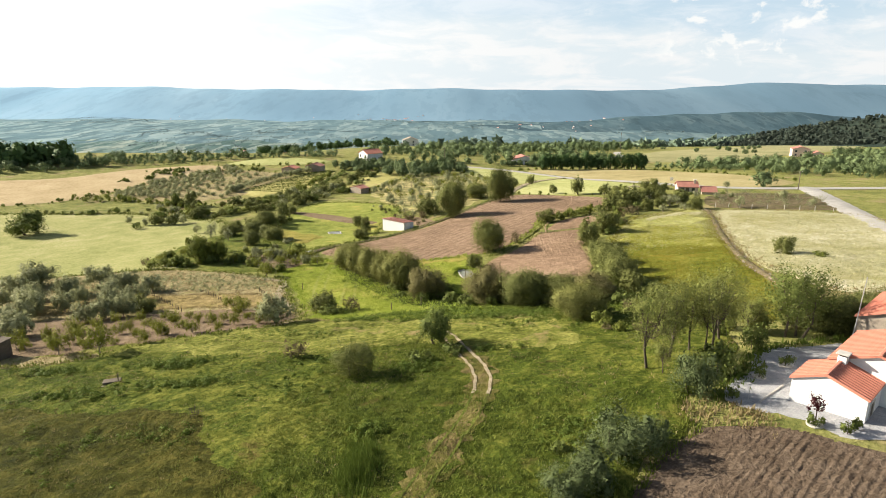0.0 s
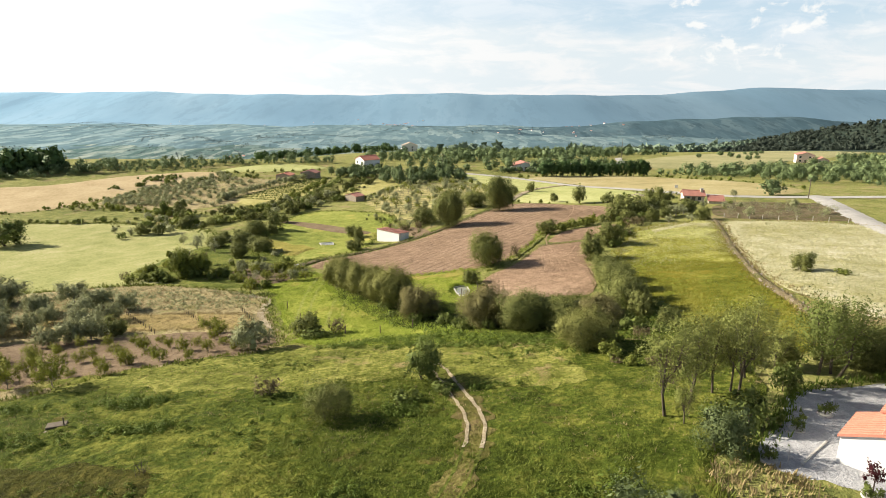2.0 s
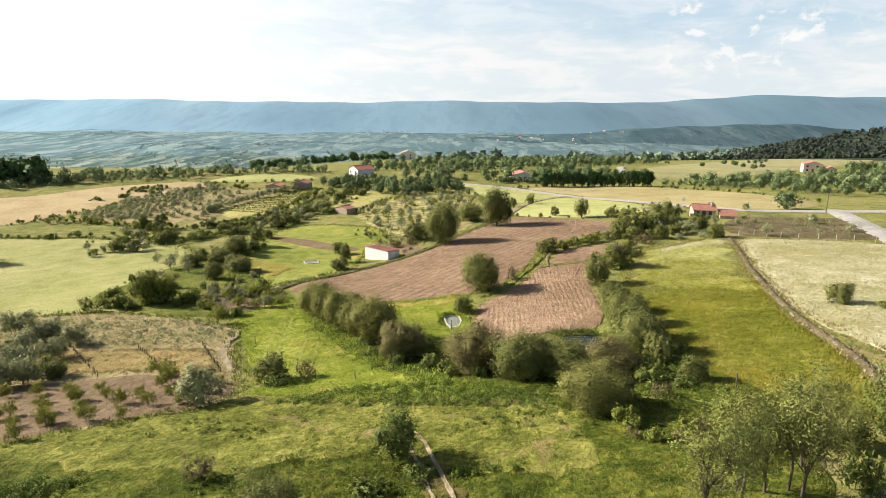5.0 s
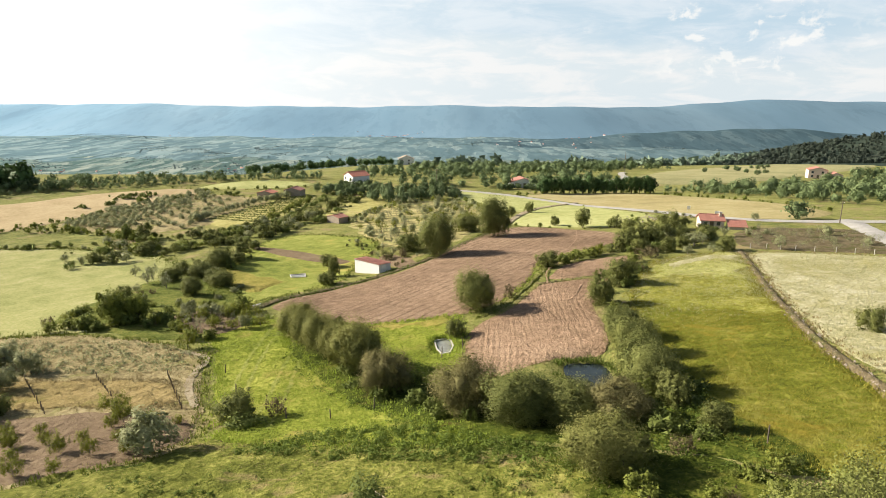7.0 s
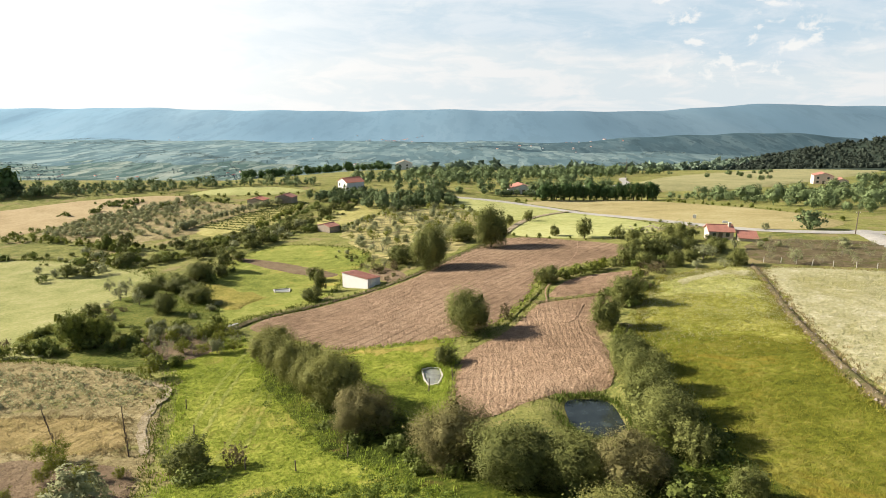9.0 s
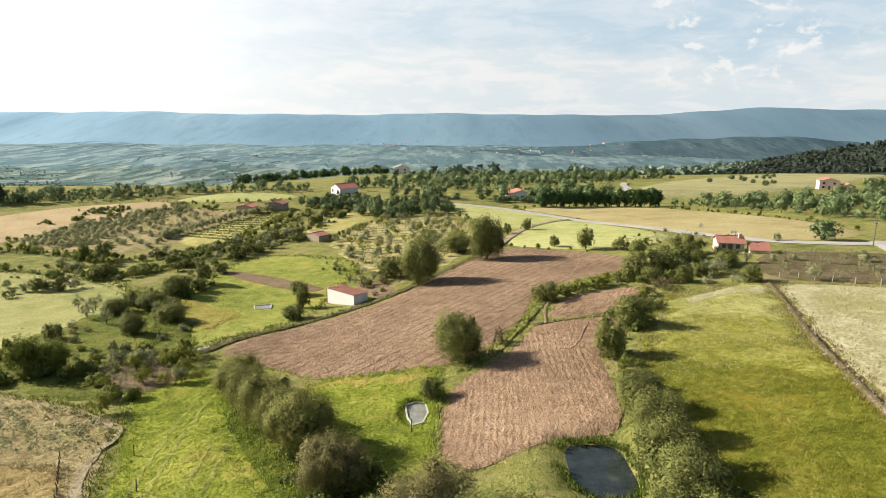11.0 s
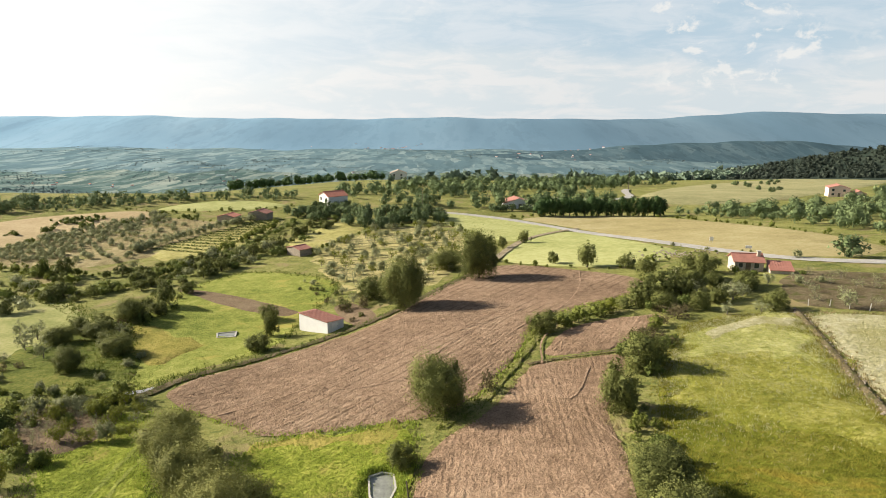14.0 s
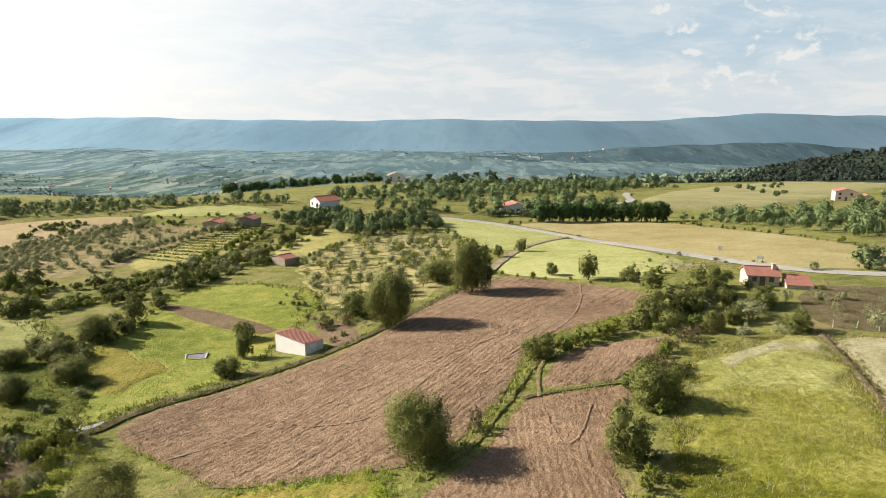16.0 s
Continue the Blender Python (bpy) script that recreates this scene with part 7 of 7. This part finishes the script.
def utility_pole(x, y, tall, label, arm=True):
    root = empty("utility_pole", x, y, h1(x, y), 20)
    tagged(root, label, "pole", "utility poles")
    v, f = tube([(0, 0, -0.5), (0, 0, tall)], [0.13, 0.09], 8)
    mesh_object("pole", v, f, M["wood"], root)
    if arm:
        part("crossarm", boxed(-0.7, 0.7, -0.05, 0.05, tall - 0.5, tall - 0.4, bevel=0.01), M["wood"], root)
        for k in (-0.6, 0.0, 0.6):
            bm = bmesh.new()
            bmesh.ops.create_cone(bm, cap_ends=True, segments=8, radius1=0.05, radius2=0.03, depth=0.16, matrix=Matrix.Translation((k, 0, tall - 0.32)))
            part("insulator", bm, M["sign"], root)
    return root


utility_pole(0.5, 303.0, 8.5, "grey concrete utility pole behind the fields")
utility_pole(96.5, 167.5, 5.2, "weathered utility pole beside the road")
utility_pole(120.0, 425.0, 14.0, "tall thin mast on the far lane", arm=False)
root = empty("mast", 33.0, 46.6, h1(33.0, 46.6), 0)
tagged(root, "thin leaning metal mast beside the stone house", "pole")
v, f = tube([(0, 0, -0.3), (0.25, 0.1, 2.5), (0.6, 0.3, 6.2)], [0.05, 0.045, 0.03], 7)
mesh_object("pole", v, f, M["metal"], root)


def sign_board(x, y, turn, wide, tall, label):
    root = empty("sign_board", x, y, h1(x, y), turn)
    tagged(root, label, "sign")
    for k in (-0.35, 0.35):
        part("leg", boxed(k * wide - 0.04, k * wide + 0.04, -0.04, 0.04, -0.3, 0.9), M["metal"], root)
    part("panel", boxed(-wide / 2, wide / 2, -0.03, 0.03, 0.7, 0.7 + tall, bevel=0.01), M["sign"], root)


sign_board(76.6, 187.5, -20, 1.3, 0.6, "white sheet board on posts beside the road")
sign_board(74.8, 202.5, -10, 0.9, 0.9, "dark square board standing in the stubble")


def planter(x, y, tall, wide, leaf, label, seed, trunk=0.0, pot=True):
    """A yard plant in a ring of stones or a low pot."""
    r = np.random.default_rng(seed)
    root = empty("planter", x, y, h1(x, y) + 0.05, 30 * seed)
    tagged(root, label, "plant", "yard plants")
    if pot:
        bm = bmesh.new()
        prof = [(wide * 0.40, -0.2), (wide * 0.44, 0.08), (wide * 0.40, 0.10), (wide * 0.37, 0.04)]
        vs = [[bm.verts.new((rr * math.cos(w), rr * math.sin(w), zz)) for w in np.linspace(0, 2 * math.pi, 16, endpoint=False)] for rr, zz in prof]
        for a, b in zip(vs, vs[1:]):
            for i in range(16):
                bm.faces.new((a[i], a[(i + 1) % 16], b[(i + 1) % 16], b[i]))
        bm.faces.new(vs[-1])
        part("kerb", bm, M["concrete"], root)
    v, f = tube([(0, 0, 0), (0.02, 0.02, tall * 0.5), (0, 0, tall * 0.8)], [0.04, 0.03, 0.01], 6)
    mesh_object("stem", v, f, M["bark"], root)
    for base, top, w, n, mat in ([(0.1, 0.5 if trunk else tall, wide, 700, "darkleaf" if trunk else leaf)] + ([(trunk, tall, wide * 0.95, 700, leaf)] if trunk else [])):
        lob = make_lobes(r, top, w, base, 6)
        p, d = crown_points(r, lob, n, 0.4)
        b = Bundle()
        b.tris(*leaf_sprays(r, p, d, 0.12, 0.6))
        b.make("foliage", M[mat], root)


for i, (px, py) in enumerate(((25.8, 42.9), (22.8, 40.8), (19.4, 37.5))):
    planter(px, py, 0.9, 1.1, "darkleaf", "dark clipped shrub in a ring on the gravel", i + 1)
planter(22.8, 33.9, 2.0, 1.15, "red", "dark red-leaved ornamental tree over a shrub ring", 5, trunk=0.85)
planter(24.1, 32.8, 0.7, 0.8, "darkleaf", "small dark shrub by the house front", 6, pot=False)
planter(25.0, 33.3, 0.7, 0.6, "darkleaf", "small dark shrub by the house corner", 7, pot=False)

# paved strip round the annex and low kerb in the yard
ca, sa = math.cos(radians(TURN)), math.sin(radians(TURN))
root = empty("paved_strip", 22.9, 37.1, 6.92, TURN)
tagged(root, "pale concrete paving strip round the white annex", "paving", kind="structure")
for i in range(6):
    part("slab", boxed(-1.9 + i * 1.05, -0.87 + i * 1.05, -0.95, -0.02, -0.6, 0.06 + 0.004 * (i % 2), bevel=0.015), M["concrete"], root)
root = empty("kerb", 20.9, 36.9, h1(20.9, 36.9), 40)
tagged(root, "low concrete kerb edging on the gravel", "kerb")
part("edging", boxed(0, 3.6, -0.06, 0.06, -0.4, 0.16, bevel=0.02), M["concrete"], root)
root = empty("yard_tap", 20.3, 37.2, h1(20.3, 37.2) + 0.05, 15)
tagged(root, "thin metal standpipe on the gravel", "tap")
v, f = tube([(0, 0, -0.2), (0, 0, 0.95), (-0.05, 0, 1.03), (-0.14, 0, 1.0)], [0.022, 0.022, 0.02, 0.016], 6)
mesh_object("pipe", v, f, M["metal"], root)

# old trough and scraps in the meadow
root = empty("old_cart", -28.6, 48.9, h1(-28.6, 48.9), 20)
tagged(root, "dark rusted wooden cart body lying in the grass", "cart")
part("tray", boxed(-0.7, 0.7, -0.4, 0.4, 0.12, 0.42, bevel=0.03), M["wood"], root)
part("shaft", boxed(0.5, 0.58, -0.3, -0.22, 0.3, 1.0, bevel=0.01), M["wood"], root)
part("plank", boxed(-1.1, 0.2, -0.75, -0.5, 0.02, 0.1, bevel=0.01), M["sign"], root)
for k, (px, py, s) in enumerate(((-28.9, 48.0, 0.28), (-26.9, 47.9, 0.22), (-25.6, 49.0, 0.2), (0.2, 46.8, 0.2), (-1.2, 47.3, 0.25), (16.6, 53.6, 0.2), (17.4, 53.3, 0.16))):
    bm = bmesh.new()
    bmesh.ops.create_icosphere(bm, subdivisions=2, radius=s)
    for vv in bm.verts:
        vv.co *= 1 + 0.3 * noise.noise(vv.co * 4 + Vector((k, 0, 0)))
        vv.co.z *= 0.6
    rock = part("stone", bm, M["stone"], None)
    rock.matrix_basis = pose(px, py, h1(px, py) + s * 0.25, 0, 0, k * 50)
    tagged(rock, "pale loose stone in the meadow grass", "stone", "loose stones")

# bare thorn bush
thorn = tree("thorn_bush", "leafless dark thorn bush in dry grass", "bush", 1.7, 2.2, 0.2, 0, 0.1, "deadleaf", "bark", 8, 5, 0.04, 401, 0.5, 0.5, 1.0, 0.0, 6)
thorn.matrix_basis = pose(-18.2, 40.9, h1(-18.2, 40.9))
# stone hut at the grove's edge
gable_house("hut", "dark little plank hut at the grove's corner", -47.4, 57.2, -10, 2.6, 2.4, 1.9, 2.0, M["wood"], M["wood"], doors=(("front", 0.8, 0, 0.8, 1.5),), over=0.1)

# stones of the bank between the hay meadows, and rubble by the road
b, r = Bundle(), random.Random(7)
for p in along([(59.5, 138.1), (55.7, 125.0), (51.2, 111.6), (47.7, 100.3), (44.8, 92.1), (42.6, 84.3), (41.1, 76), (40.1, 69.4), (37, 60)], 0.35):
    for _ in range(2):
        px, py, s = p.x + r.gauss(0, 0.3), p.y + r.gauss(0, 0.3), r.uniform(0.08, 0.24)
        z = h1(px, py) + 0.2
        b.add([(px + s * a * r.uniform(0.7, 1.2), py + s * c * r.uniform(0.7, 1.2), z + s * d * 0.8) for a, c, d in ((1, 0, 0), (0, 1, 0), (-1, 0, 0), (0, -1, 0), (0.1, 0.1, 1), (0, 0, -1))],
              [(0, 1, 4), (1, 2, 4), (2, 3, 4), (3, 0, 4), (1, 0, 5), (2, 1, 5), (3, 2, 5), (0, 3, 5)])
tagged(b.make("bank_stones", M["stone"]), "rough field stones heaped along the bank", "stones", kind="stuff")
b = Bundle()
for _ in range(110):
    px, py, s = r.gauss(60, 4), r.gauss(186, 3), r.uniform(0.12, 0.35)
    z = h1(px, py) + 0.2
    b.add([(px + s * a * r.uniform(0.7, 1.2), py + s * c * r.uniform(0.7, 1.2), z + s * d * 0.8) for a, c, d in ((1, 0, 0), (0, 1, 0), (-1, 0, 0), (0, -1, 0), (0.1, 0.1, 1), (0, 0, -1))],
          [(0, 1, 4), (1, 2, 4), (2, 3, 4), (3, 0, 4), (1, 0, 5), (2, 1, 5), (3, 2, 5), (0, 3, 5)])
tagged(b.make("rubble", M["stone"]), "heap of pale building rubble by the road", "stones", kind="stuff")
